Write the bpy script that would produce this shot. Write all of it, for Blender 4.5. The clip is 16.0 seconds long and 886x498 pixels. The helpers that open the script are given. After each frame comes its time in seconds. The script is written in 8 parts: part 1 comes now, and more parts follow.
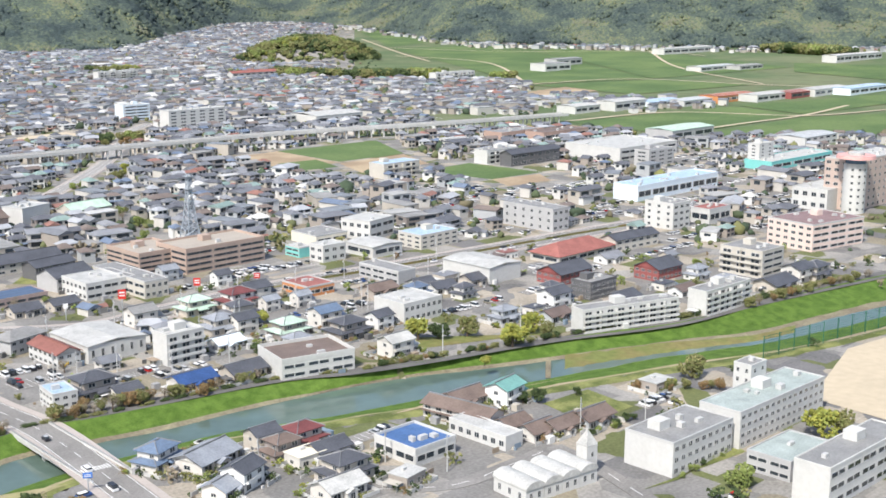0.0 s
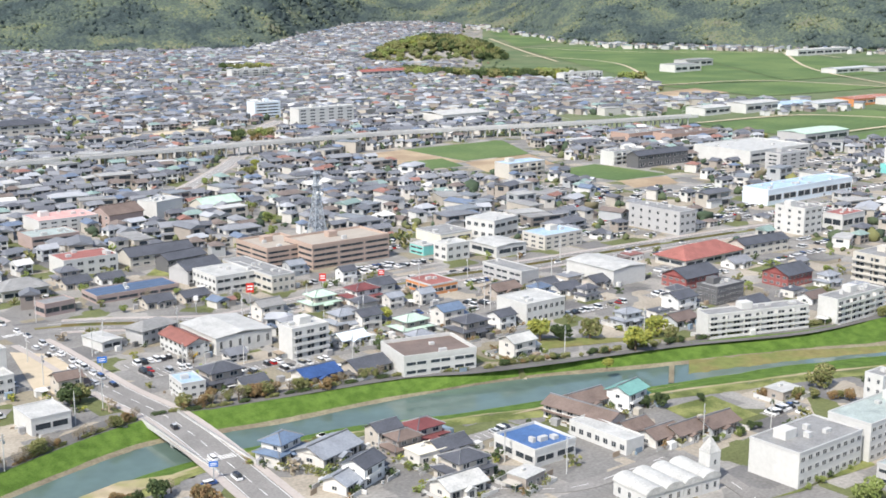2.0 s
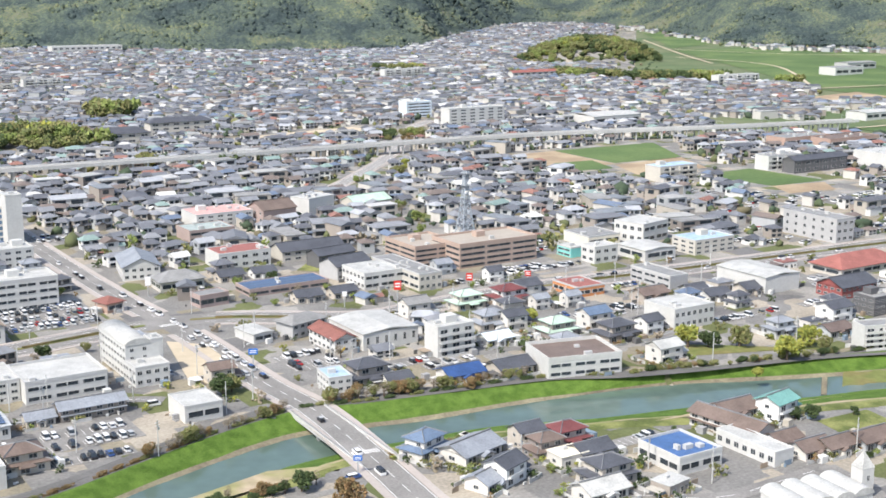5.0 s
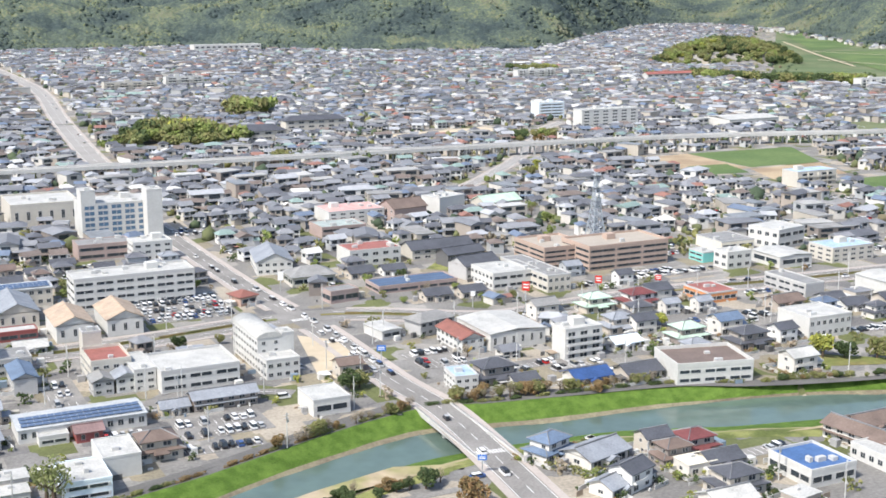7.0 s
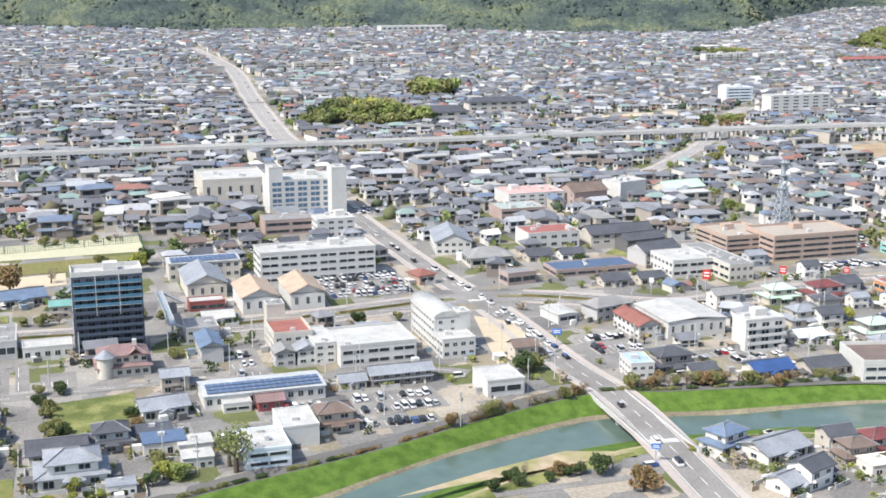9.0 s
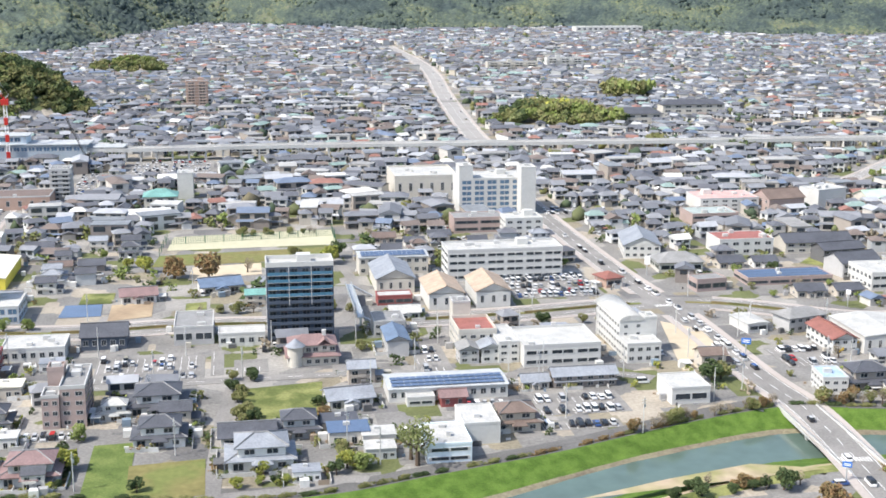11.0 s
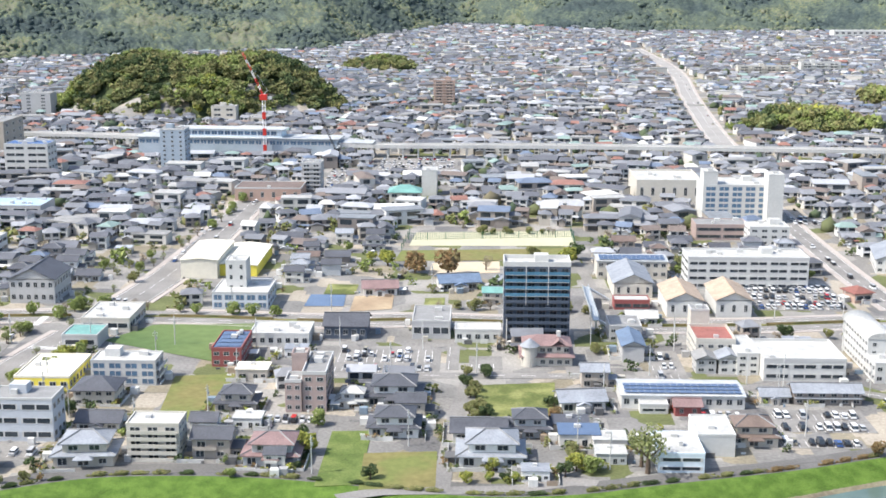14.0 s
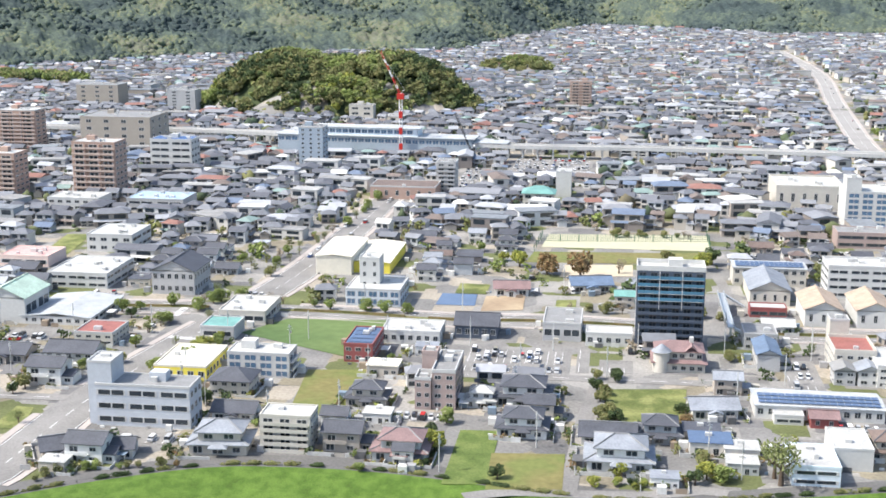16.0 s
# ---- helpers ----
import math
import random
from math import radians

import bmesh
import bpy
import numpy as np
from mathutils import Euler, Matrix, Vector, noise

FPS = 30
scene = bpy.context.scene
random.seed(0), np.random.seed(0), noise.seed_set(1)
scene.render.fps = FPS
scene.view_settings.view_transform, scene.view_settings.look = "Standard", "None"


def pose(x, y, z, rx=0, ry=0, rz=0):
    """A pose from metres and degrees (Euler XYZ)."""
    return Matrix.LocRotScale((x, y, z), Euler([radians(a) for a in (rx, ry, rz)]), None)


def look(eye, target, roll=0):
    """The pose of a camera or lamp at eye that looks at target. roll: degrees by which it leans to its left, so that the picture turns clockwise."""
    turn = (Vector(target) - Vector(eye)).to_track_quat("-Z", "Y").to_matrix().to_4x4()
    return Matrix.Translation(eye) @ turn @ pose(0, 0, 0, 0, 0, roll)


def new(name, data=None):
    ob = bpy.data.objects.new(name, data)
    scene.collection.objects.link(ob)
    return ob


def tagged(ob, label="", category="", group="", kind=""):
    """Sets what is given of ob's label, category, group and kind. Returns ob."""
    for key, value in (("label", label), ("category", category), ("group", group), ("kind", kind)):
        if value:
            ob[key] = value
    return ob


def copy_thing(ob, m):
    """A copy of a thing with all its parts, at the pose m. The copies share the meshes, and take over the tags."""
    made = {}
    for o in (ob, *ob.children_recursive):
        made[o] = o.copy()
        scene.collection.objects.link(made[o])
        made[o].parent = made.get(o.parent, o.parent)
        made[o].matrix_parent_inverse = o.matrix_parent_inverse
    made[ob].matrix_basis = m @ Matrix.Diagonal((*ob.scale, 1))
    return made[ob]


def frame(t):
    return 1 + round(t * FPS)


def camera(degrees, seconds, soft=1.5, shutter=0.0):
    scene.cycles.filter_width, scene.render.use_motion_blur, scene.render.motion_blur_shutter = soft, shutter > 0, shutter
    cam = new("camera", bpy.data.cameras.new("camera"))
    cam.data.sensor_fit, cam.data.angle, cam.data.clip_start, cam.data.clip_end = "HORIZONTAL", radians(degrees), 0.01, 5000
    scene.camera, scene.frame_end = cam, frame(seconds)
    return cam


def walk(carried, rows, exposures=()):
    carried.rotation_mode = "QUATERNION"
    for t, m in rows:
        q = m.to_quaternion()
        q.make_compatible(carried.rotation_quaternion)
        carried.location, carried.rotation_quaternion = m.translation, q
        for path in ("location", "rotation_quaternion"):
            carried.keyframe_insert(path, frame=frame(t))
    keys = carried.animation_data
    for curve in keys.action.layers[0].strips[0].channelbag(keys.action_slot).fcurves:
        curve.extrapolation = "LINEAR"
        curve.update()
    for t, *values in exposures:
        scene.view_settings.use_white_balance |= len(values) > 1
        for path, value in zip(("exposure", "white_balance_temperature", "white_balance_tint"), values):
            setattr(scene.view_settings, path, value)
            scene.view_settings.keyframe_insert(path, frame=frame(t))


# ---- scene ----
# a drone that hangs in the air and turns on the spot over a small town
cam = camera(38.7, 16.0, soft=1.7)
EYE = 140.0
ROWS = [
    (0.0, -45.00, -11.99, 0.18),
    (0.5, -43.37, -11.99, 0.18),
    (1.0, -41.88, -12.00, 0.19),
    (1.5, -40.49, -12.00, 0.18),
    (2.0, -39.26, -12.02, 0.17),
    (2.5, -38.10, -12.01, 0.17),
    (3.0, -36.95, -12.00, 0.15),
    (3.5, -35.69, -12.00, 0.12),
    (4.0, -34.66, -12.00, 0.11),
    (6.5, -28.16, -12.01, 0.14),
    (7.0, -26.44, -12.00, 0.14),
    (7.5, -24.49, -11.99, 0.12),
    (8.0, -22.61, -12.16, 0.10),
    (8.5, -20.79, -12.80, 0.11),
    (9.0, -18.16, -12.81, 0.10),
    (9.5, -15.76, -12.81, 0.13),
    (10.0, -13.51, -12.82, 0.15),
    (12.5, -3.97, -12.81, 0.13),
    (13.0, -2.12, -12.80, 0.14),
    (13.5, -0.26, -12.80, 0.12),
    (14.0, 1.61, -12.79, 0.12),
    (14.5, 3.39, -12.79, 0.11),
    (15.0, 4.88, -12.78, 0.10),
    (15.5, 6.25, -12.77, 0.12),
    (16.0, 7.77, -12.78, 0.13),
]
walk(cam, [(t, pose(0, 0, EYE, 90 + pitch, 0, yaw) @ pose(0, 0, 0, 0, 0, roll)) for t, yaw, pitch, roll in ROWS],
     [(0, .47), (4, .53), (7, .58), (10, .64), (13, .76), (16, .81)])

# ---- light ----
SUN_AZ, SUN_EL = 108.0, 50.0      # degrees to the left of +y, and above the horizon
world = bpy.data.worlds.new("world")
scene.world = world
world.use_nodes = True
wn = world.node_tree.nodes
sky = wn.new("ShaderNodeTexSky")
sky.sky_type, sky.sun_disc = "NISHITA", False
sky.sun_elevation, sky.sun_rotation = radians(SUN_EL), radians(-SUN_AZ)
sky.air_density, sky.dust_density = 1.0, 2.0
wn["Background"].inputs["Strength"].default_value = 0.15
world.node_tree.links.new(sky.outputs[0], wn["Background"].inputs["Color"])
sun_data = bpy.data.lights.new("sun", "SUN")
sun_data.energy, sun_data.angle, sun_data.color = 3.7, radians(0.53), (1.0, 0.95, 0.88)
sun = new("sun", sun_data)
s_dir = Vector((-math.sin(radians(SUN_AZ)) * math.cos(radians(SUN_EL)), math.cos(radians(SUN_AZ)) * math.cos(radians(SUN_EL)), math.sin(radians(SUN_EL))))
sun.matrix_world = look(s_dir * 600 + Vector((0, 300, 0)), (0, 300, 0))

# ---- materials ----
MATS = {}


def mat(name, color, rough=0.8, var=0.18, scale=0.6, big=0.05, metal=0.0, bump=0.0, palette=None, source="object", second=None, spec=0.3):
    """A worn surface: fine grain and broad stains in world metres; palette: colours picked at random for each object or each island."""
    m = bpy.data.materials.new(name)
    m.use_nodes = True
    nt = m.node_tree
    n, l = nt.nodes, nt.links
    b = n["Principled BSDF"]
    b.inputs["Roughness"].default_value, b.inputs["Metallic"].default_value = rough, metal
    b.inputs["Specular IOR Level"].default_value = spec
    geo = n.new("ShaderNodeNewGeometry")
    fine, broad = n.new("ShaderNodeTexNoise"), n.new("ShaderNodeTexNoise")
    fine.inputs["Scale"].default_value, broad.inputs["Scale"].default_value = scale, big
    fine.inputs["Detail"].default_value, broad.inputs["Detail"].default_value = 5, 3
    for x in (fine, broad):
        l.new(geo.outputs["Position"], x.inputs["Vector"])
    add = n.new("ShaderNodeMath")
    add.operation = "ADD"
    l.new(fine.outputs["Fac"], add.inputs[0])
    l.new(broad.outputs["Fac"], add.inputs[1])
    rng = n.new("ShaderNodeMapRange")
    rng.inputs["From Min"].default_value, rng.inputs["From Max"].default_value = 0.6, 1.4
    rng.inputs["To Min"].default_value, rng.inputs["To Max"].default_value = 1 - var, 1 + var
    l.new(add.outputs[0], rng.inputs["Value"])
    mul = n.new("ShaderNodeVectorMath")
    mul.operation = "SCALE"
    if palette:
        ramp = n.new("ShaderNodeValToRGB")
        ramp.color_ramp.interpolation = "LINEAR" if source == "stands" else "CONSTANT"
        els = ramp.color_ramp.elements
        pos = 0.0
        for i, (share, c) in enumerate(palette):
            e = els[i] if i < 2 else els.new(pos)
            e.position, e.color = pos, (*c, 1)
            pos = min(0.999, pos + share)
        if source == "object":
            l.new(n.new("ShaderNodeObjectInfo").outputs["Random"], ramp.inputs["Fac"])
        elif source == "patch":
            # stands of like trees, with some strays
            stand = n.new("ShaderNodeMapRange")
            stand.inputs["From Min"].default_value, stand.inputs["From Max"].default_value = 0.38, 0.66
            l.new(broad.outputs["Fac"], stand.inputs["Value"])
            blend = n.new("ShaderNodeMix")
            blend.inputs[0].default_value = 0.22
            l.new(stand.outputs["Result"], blend.inputs[2])
            l.new(geo.outputs["Random Per Island"], blend.inputs[3])
            l.new(blend.outputs[0], ramp.inputs["Fac"])
        elif source == "stands":
            # stands of like trees with ragged borders
            blend = n.new("ShaderNodeMix")
            blend.inputs[0].default_value = 0.4
            l.new(broad.outputs["Fac"], blend.inputs[2])
            l.new(fine.outputs["Fac"], blend.inputs[3])
            stand = n.new("ShaderNodeMapRange")
            stand.inputs["From Min"].default_value, stand.inputs["From Max"].default_value = 0.40, 0.62
            l.new(blend.outputs[0], stand.inputs["Value"])
            l.new(stand.outputs["Result"], ramp.inputs["Fac"])
        elif source == "lots":
            vor = n.new("ShaderNodeTexVoronoi")
            vor.distance = "CHEBYCHEV"
            vor.inputs["Scale"].default_value = 0.07
            l.new(geo.outputs["Position"], vor.inputs["Vector"])
            sep = n.new("ShaderNodeSeparateColor")
            l.new(vor.outputs["Color"], sep.inputs[0])
            l.new(sep.outputs[0], ramp.inputs["Fac"])
        else:
            l.new(geo.outputs["Random Per Island"], ramp.inputs["Fac"])
        l.new(ramp.outputs["Color"], mul.inputs[0])
    elif second:
        mix = n.new("ShaderNodeMix")
        mix.data_type = "RGBA"
        mix.inputs["A"].default_value, mix.inputs["B"].default_value = (*color, 1), (*second, 1)
        mid = n.new("ShaderNodeMapRange")
        mid.inputs["From Min"].default_value, mid.inputs["From Max"].default_value = 0.42, 0.58
        l.new(broad.outputs["Fac"], mid.inputs["Value"])
        l.new(mid.outputs["Result"], mix.inputs["Factor"])
        l.new(mix.outputs["Result"], mul.inputs[0])
    else:
        mul.inputs[0].default_value = color
    l.new(rng.outputs["Result"], mul.inputs["Scale"])
    l.new(mul.outputs["Vector"], b.inputs["Base Color"])
    if bump:
        bp = n.new("ShaderNodeBump")
        bp.inputs["Strength"].default_value, bp.inputs["Distance"].default_value = 0.6, bump
        l.new(fine.outputs["Fac"], bp.inputs["Height"])
        l.new(bp.outputs["Normal"], b.inputs["Normal"])
    MATS[name] = m
    return m


WALLS = dict(white=(.55, .55, .53), cream=(.52, .495, .44), greywall=(.42, .42, .42), darkwall=(.12, .12, .125), charcoal=(.075, .095, .13), redwall=(.28, .09, .085),
             pinkwall=(.70, .56, .50), bluegrey=(.47, .50, .54), pinkbrick=(.38, .30, .275), brownbrick=(.42, .30, .245), browntile=(.43, .33, .275), bluewhite=(.66, .74, .80), teal=(.20, .55, .52),
             orangewall=(.55, .24, .10), yellow=(.78, .66, .10), beige=(.38, .34, .29), palebrick=(.50, .40, .345), scaffold=(.34, .40, .46), glasswall=(.55, .60, .64), beigepale=(.70, .66, .55))
for k, c in WALLS.items():
    mat(k, c, 0.75, 0.10, 0.8, 0.12)
ROOFS = dict(grey=(.25, .25, .245), whiteroof=(.45, .45, .43), greenroof=(.34, .39, .37), blueroof=(.07, .14, .30), redroof=(.30, .12, .10), brownroof=(.17, .13, .11),
             orangeroof=(.36, .13, .08), slate=(.085, .09, .105), paleslate=(.26, .28, .31), blueslate=(.13, .18, .26), marroon=(.17, .06, .06), cobalt=(.04, .085, .22),
             bluepale=(.36, .48, .62), greenslate=(.16, .33, .30), greenpale=(.45, .58, .48), pinkroof=(.62, .36, .33), paleroof=(.42, .44, .45), beigeroof=(.42, .33, .25), rustroof=(.24, .105, .085), rosebrown=(.235, .16, .155))
for k, c in ROOFS.items():
    mat(k, c, 0.6, 0.30, 1.5, 0.2, bump=0.04)
mat("ridge_tile", (.20, .205, .215), 0.6, 0.25, 1.5, 0.2)
# panel base lightened and blued: reflected sky is painted into it
mat("solar", (.10, .145, .235), 0.25, 0.2, 1.0, spec=0.6)
mat("glass", (.035, .045, .055), 0.08, 0.3, 0.3, spec=0.6)
mat("glass_blue", (.10, .17, .26), 0.1, 0.3, 0.3, spec=0.6)
mat("tealglass", (.08, .20, .30), 0.15, 0.2, 0.3, spec=0.6)
mat("frame", (.50, .50, .49), 0.5, 0.05)
mat("concrete", (.50, .50, .485), 0.85, 0.2, 0.8)
mat("asphalt", (.225, .217, .205), 0.9, 0.34, 1.3, 0.06)
mat("asphalt_pale", (.31, .30, .285), 0.9, 0.2, 0.8, 0.04)
mat("asphalt_lot", (.225, .218, .206), 0.9, 0.36, 1.1, 0.09)
mat("asphalt_dark", (.13, .127, .122), 0.9, 0.3, 1.2, 0.08)
mat("paint", (.78, .78, .76), 0.7, 0.2, 2.0)
mat("pavement", (.40, .36, .33), 0.85, 0.15, 1.0)
LOTS = ((.34, (.20, .195, .185)), (.18, (.27, .26, .24)), (.14, (.33, .295, .24)), (.12, (.23, .205, .15)), (.12, (.12, .135, .055)), (.10, (.155, .152, .15)))
mat("ground_town", (0, 0, 0), 0.95, 0.40, 0.9, 0.05, palette=LOTS, source="lots")
mat("wood_floor", (.05, .07, .03), 0.95, 0.4, 0.05, 0.008, second=(.06, .075, .025))
mat("plain", (.10, .145, .065), 0.95, 0.25, 0.05, 0.006, second=(.14, .16, .085))
mat("crop", (.09, .145, .05), 0.9, 0.25, 0.25, 0.012, bump=0.1, second=(.115, .165, .058))
mat("grass", (.115, .14, .04), 0.9, 0.45, 1.2, 0.09, bump=0.15, second=(.20, .21, .075))
mat("levee_grass", (.074, .138, .018), 0.9, 0.42, 2.2, 0.25, bump=0.35, second=(.088, .150, .024))
mat("plot_grass", (.10, .145, .035), 0.9, 0.4, 1.5, 0.15, bump=0.15, second=(.125, .16, .045))
mat("drygrass", (.20, .18, .07), 0.95, 0.3, 0.4, 0.06, bump=0.15, second=(.14, .16, .05))
mat("soil", (.32, .24, .16), 0.95, 0.2, 0.4, 0.03, second=(.38, .30, .20))
mat("sand", (.50, .425, .31), 0.95, 0.12, 0.3, 0.03)
mat("court", (.46, .445, .315), 0.95, 0.12, 0.3, 0.03)
mat("sandpath", (.42, .34, .24), 0.95, 0.25, 0.3, 0.05, second=(.25, .24, .11))
mat("stone_bank", (.20, .17, .12), 0.95, 0.45, 0.9, 0.1, bump=0.3, second=(.20, .18, .12))
mat("water", (.10, .145, .125), 0.12, 0.2, 0.15, 0.02, spec=0.4)
mat("hedge", (.10, .105, .04), 0.95, 0.4, 1.0, 0.1, bump=0.2, second=(.14, .11, .05))
mat("hedge_red", (.19, .085, .065), 0.95, 0.4, 1.0, 0.1, bump=0.2)
mat("bark", (.10, .075, .055), 0.9, 0.3, 2.0)
mat("metal", (.55, .57, .58), 0.4, 0.1, 1.0, metal=0.6)
mat("black", (.02, .02, .02), 0.6, 0.2)
mat("red_paint", (.55, .04, .03), 0.45, 0.1)
mat("white_paint", (.80, .80, .80), 0.45, 0.05)
mat("sign_blue", (.03, .15, .50), 0.5, 0.05)
mat("net_green", (.03, .12, .07), 0.8, 0.2)
mat("gold", (.75, .50, .04), 0.6, 0.1)
LEAVES = dict(dark=((.05, .075, .03), (.07, .10, .038)), olive=((.15, .17, .06), (.21, .20, .085)), yellow=((.29, .29, .06), (.22, .25, .06)), light=((.17, .22, .06), (.22, .26, .085)),
              brown=((.24, .15, .072), (.20, .155, .075)), bare=((.30, .25, .19), (.26, .225, .16)),
              willow=((.17, .20, .075), (.22, .24, .105)))
for k, (a, b2) in LEAVES.items():
    mat("leaf_" + k, a, 0.9, 0.35, 0.8, 0.25, palette=((.4, a), (.35, b2), (.25, tuple((p + q) / 2 * .8 for p, q in zip(a, b2)))), source="island")
WOODS = ((.30, (.055, .08, .05)), (.24, (.075, .10, .055)), (.18, (.11, .125, .06)), (.12, (.16, .165, .07)), (.10, (.14, .125, .08)), (.06, (.20, .20, .075)))
# hill foliage shifted to blue-grey: distance haze is put into these colours
HILLS_HAZED = ((.28, (.050, .074, .074)), (.20, (.062, .086, .076)), (.16, (.080, .103, .074)), (.12, (.066, .090, .078)), (.14, (.125, .146, .068)), (.10, (.104, .110, .078)))
mat("canopy", (0, 0, 0), 0.95, 0.55, 0.17, 0.010, bump=1.6, palette=HILLS_HAZED, source="stands")
mat("steel", (.36, .40, .44), 0.5, 0.1, 1.0)
mat("woods", (0, 0, 0), 0.95, 0.35, 0.12, 0.006, bump=1.2, palette=WOODS, source="island")
TILES = ((.36, (.09, .095, .11)), (.24, (.145, .152, .172)), (.14, (.22, .23, .25)), (.11, (.15, .115, .10)), (.04, (.12, .16, .23)), (.05, (.36, .38, .41)), (.02, (.25, .11, .09)), (.02, (.20, .30, .28)), (.02, (.58, .58, .56)))
PAINTS = ((.34, (.62, .60, .56)), (.20, (.50, .46, .40)), (.20, (.70, .70, .68)), (.12, (.38, .34, .30)), (.08, (.45, .47, .48)), (.06, (.27, .24, .22)))
mat("tile_any", (0, 0, 0), 0.55, 0.28, 1.5, 0.2, palette=TILES, bump=0.04)
mat("paint_any", (0, 0, 0), 0.8, 0.08, 0.8, 0.2, palette=PAINTS)
# TILES made paler for the far town: haze painted into the roofs
TILES_HAZED = ((.28, (.115, .122, .14)), (.24, (.165, .175, .195)), (.16, (.23, .24, .26)), (.10, (.175, .145, .13)), (.05, (.14, .18, .25)), (.08, (.36, .375, .40)), (.03, (.26, .14, .115)), (.03, (.22, .30, .28)), (.03, (.55, .55, .53)))
mat("tile_hazed", (0, 0, 0), 0.8, 0.15, 0.4, 0.1, palette=TILES_HAZED, source="island")
FLATS_FAR = ((.4, (.26, .26, .255)), (.3, (.36, .36, .35)), (.2, (.20, .22, .24)), (.1, (.46, .46, .45)))
mat("flat_far", (0, 0, 0), 0.85, 0.25, 0.4, 0.1, palette=FLATS_FAR, source="island")
# PAINTS dimmed for far walls, so painted haze lowers their contrast
mat("paint_hazed", (0, 0, 0), 0.8, 0.08, 0.4, 0.1, palette=tuple((a, tuple(q * .85 for q in c)) for a, c in PAINTS), source="island")
CLUTTER = ((.34, (.60, .60, .58)), (.22, (.32, .32, .32)), (.16, (.12, .12, .12)), (.12, (.30, .24, .18)), (.08, (.20, .26, .32)), (.08, (.45, .42, .36)))
mat("clutter", (0, 0, 0), 0.7, 0.15, 1.0, 0.2, palette=CLUTTER, source="island")
CARS = ((.54, (.78, .78, .78)), (.20, (.45, .46, .47)), (.16, (.03, .03, .035)), (.03, (.05, .10, .26)), (.03, (.42, .03, .03)), (.04, (.30, .28, .22)))
mat("car_paint", (0, 0, 0), 0.25, 0.03, palette=CARS, spec=0.5)
mat("car_far", (0, 0, 0), 0.25, 0.03, palette=CARS, source="island", spec=0.5)


# ---- builders ----
def part(name, data, material, parent=None, label="", at=None, size=None, turn=0.0):
    """One mesh object, from a bmesh or mesh, under a thing or part."""
    if isinstance(data, bmesh.types.BMesh):
        me = bpy.data.meshes.new(name)
        data.to_mesh(me)
        data.free()
        data = me
    if material and not data.materials:
        data.materials.append(MATS[material])
    ob = new(name, data)
    if parent:
        ob.parent = parent
    if at is not None:
        ob.location = at
    if size is not None:
        ob.scale = size
    if turn:
        ob.rotation_euler = (0, 0, turn)
    if label:
        ob["label"] = label
    return ob


def add_box(bm, x0, y0, z0, x1, y1, z1, index=0):
    v = [bm.verts.new(p) for p in ((x0, y0, z0), (x1, y0, z0), (x1, y1, z0), (x0, y1, z0), (x0, y0, z1), (x1, y0, z1), (x1, y1, z1), (x0, y1, z1))]
    for q in ((0, 3, 2, 1), (4, 5, 6, 7), (0, 1, 5, 4), (1, 2, 6, 5), (2, 3, 7, 6), (3, 0, 4, 7)):
        bm.faces.new([v[i] for i in q]).material_index = index


def box(*a):
    bm = bmesh.new()
    add_box(bm, *a)
    return bm


def add_solid(bm, points, faces, index=0):
    v = [bm.verts.new(p) for p in points]
    for q in faces:
        bm.faces.new([v[i] for i in q]).material_index = index


def add_gable(bm, x0, y0, x1, y1, z, rise, over=0.5, along="x", thick=0.25, index=0):
    """A gable roof with thick eaves; the ridge runs along x or y."""
    x0, x1, y0, y1 = x0 - over, x1 + over, y0 - over, y1 + over
    if along == "x":
        ym = (y0 + y1) / 2
        top = [(x0, y0, z), (x1, y0, z), (x1, ym, z + rise), (x0, ym, z + rise), (x1, y1, z), (x0, y1, z)]
    else:
        xm = (x0 + x1) / 2
        top = [(x1, y0, z), (x1, y1, z), (xm, y1, z + rise), (xm, y0, z + rise), (x0, y1, z), (x0, y0, z)]
    low = [(a, b, c - thick) for a, b, c in top]
    add_solid(bm, top + low, [(0, 1, 2, 3), (3, 2, 4, 5), (9, 8, 7, 6), (11, 10, 8, 9), (0, 6, 7, 1), (4, 10, 11, 5), (1, 7, 8, 2), (2, 8, 10, 4), (5, 11, 9, 3), (3, 9, 6, 0)], index)


def add_hip(bm, x0, y0, x1, y1, z, rise, over=0.6, thick=0.25, index=0):
    x0, x1, y0, y1 = x0 - over, x1 + over, y0 - over, y1 + over
    k = min(x1 - x0, y1 - y0) / 2 * 0.95
    if x1 - x0 >= y1 - y0:
        r = [(x0 + k, (y0 + y1) / 2, z + rise), (x1 - k, (y0 + y1) / 2, z + rise)]
        f = [(0, 1, 9, 8), (1, 2, 9), (2, 3, 8, 9), (3, 0, 8)]
    else:
        r = [((x0 + x1) / 2, y0 + k, z + rise), ((x0 + x1) / 2, y1 - k, z + rise)]
        f = [(0, 1, 8), (1, 2, 9, 8), (2, 3, 9), (3, 0, 8, 9)]
    p = [(x0, y0, z), (x1, y0, z), (x1, y1, z), (x0, y1, z)]
    add_solid(bm, p + [(a, b, c - thick) for a, b, c in p] + r, f + [(7, 6, 5, 4), (0, 4, 5, 1), (1, 5, 6, 2), (2, 6, 7, 3), (3, 7, 4, 0)], index)


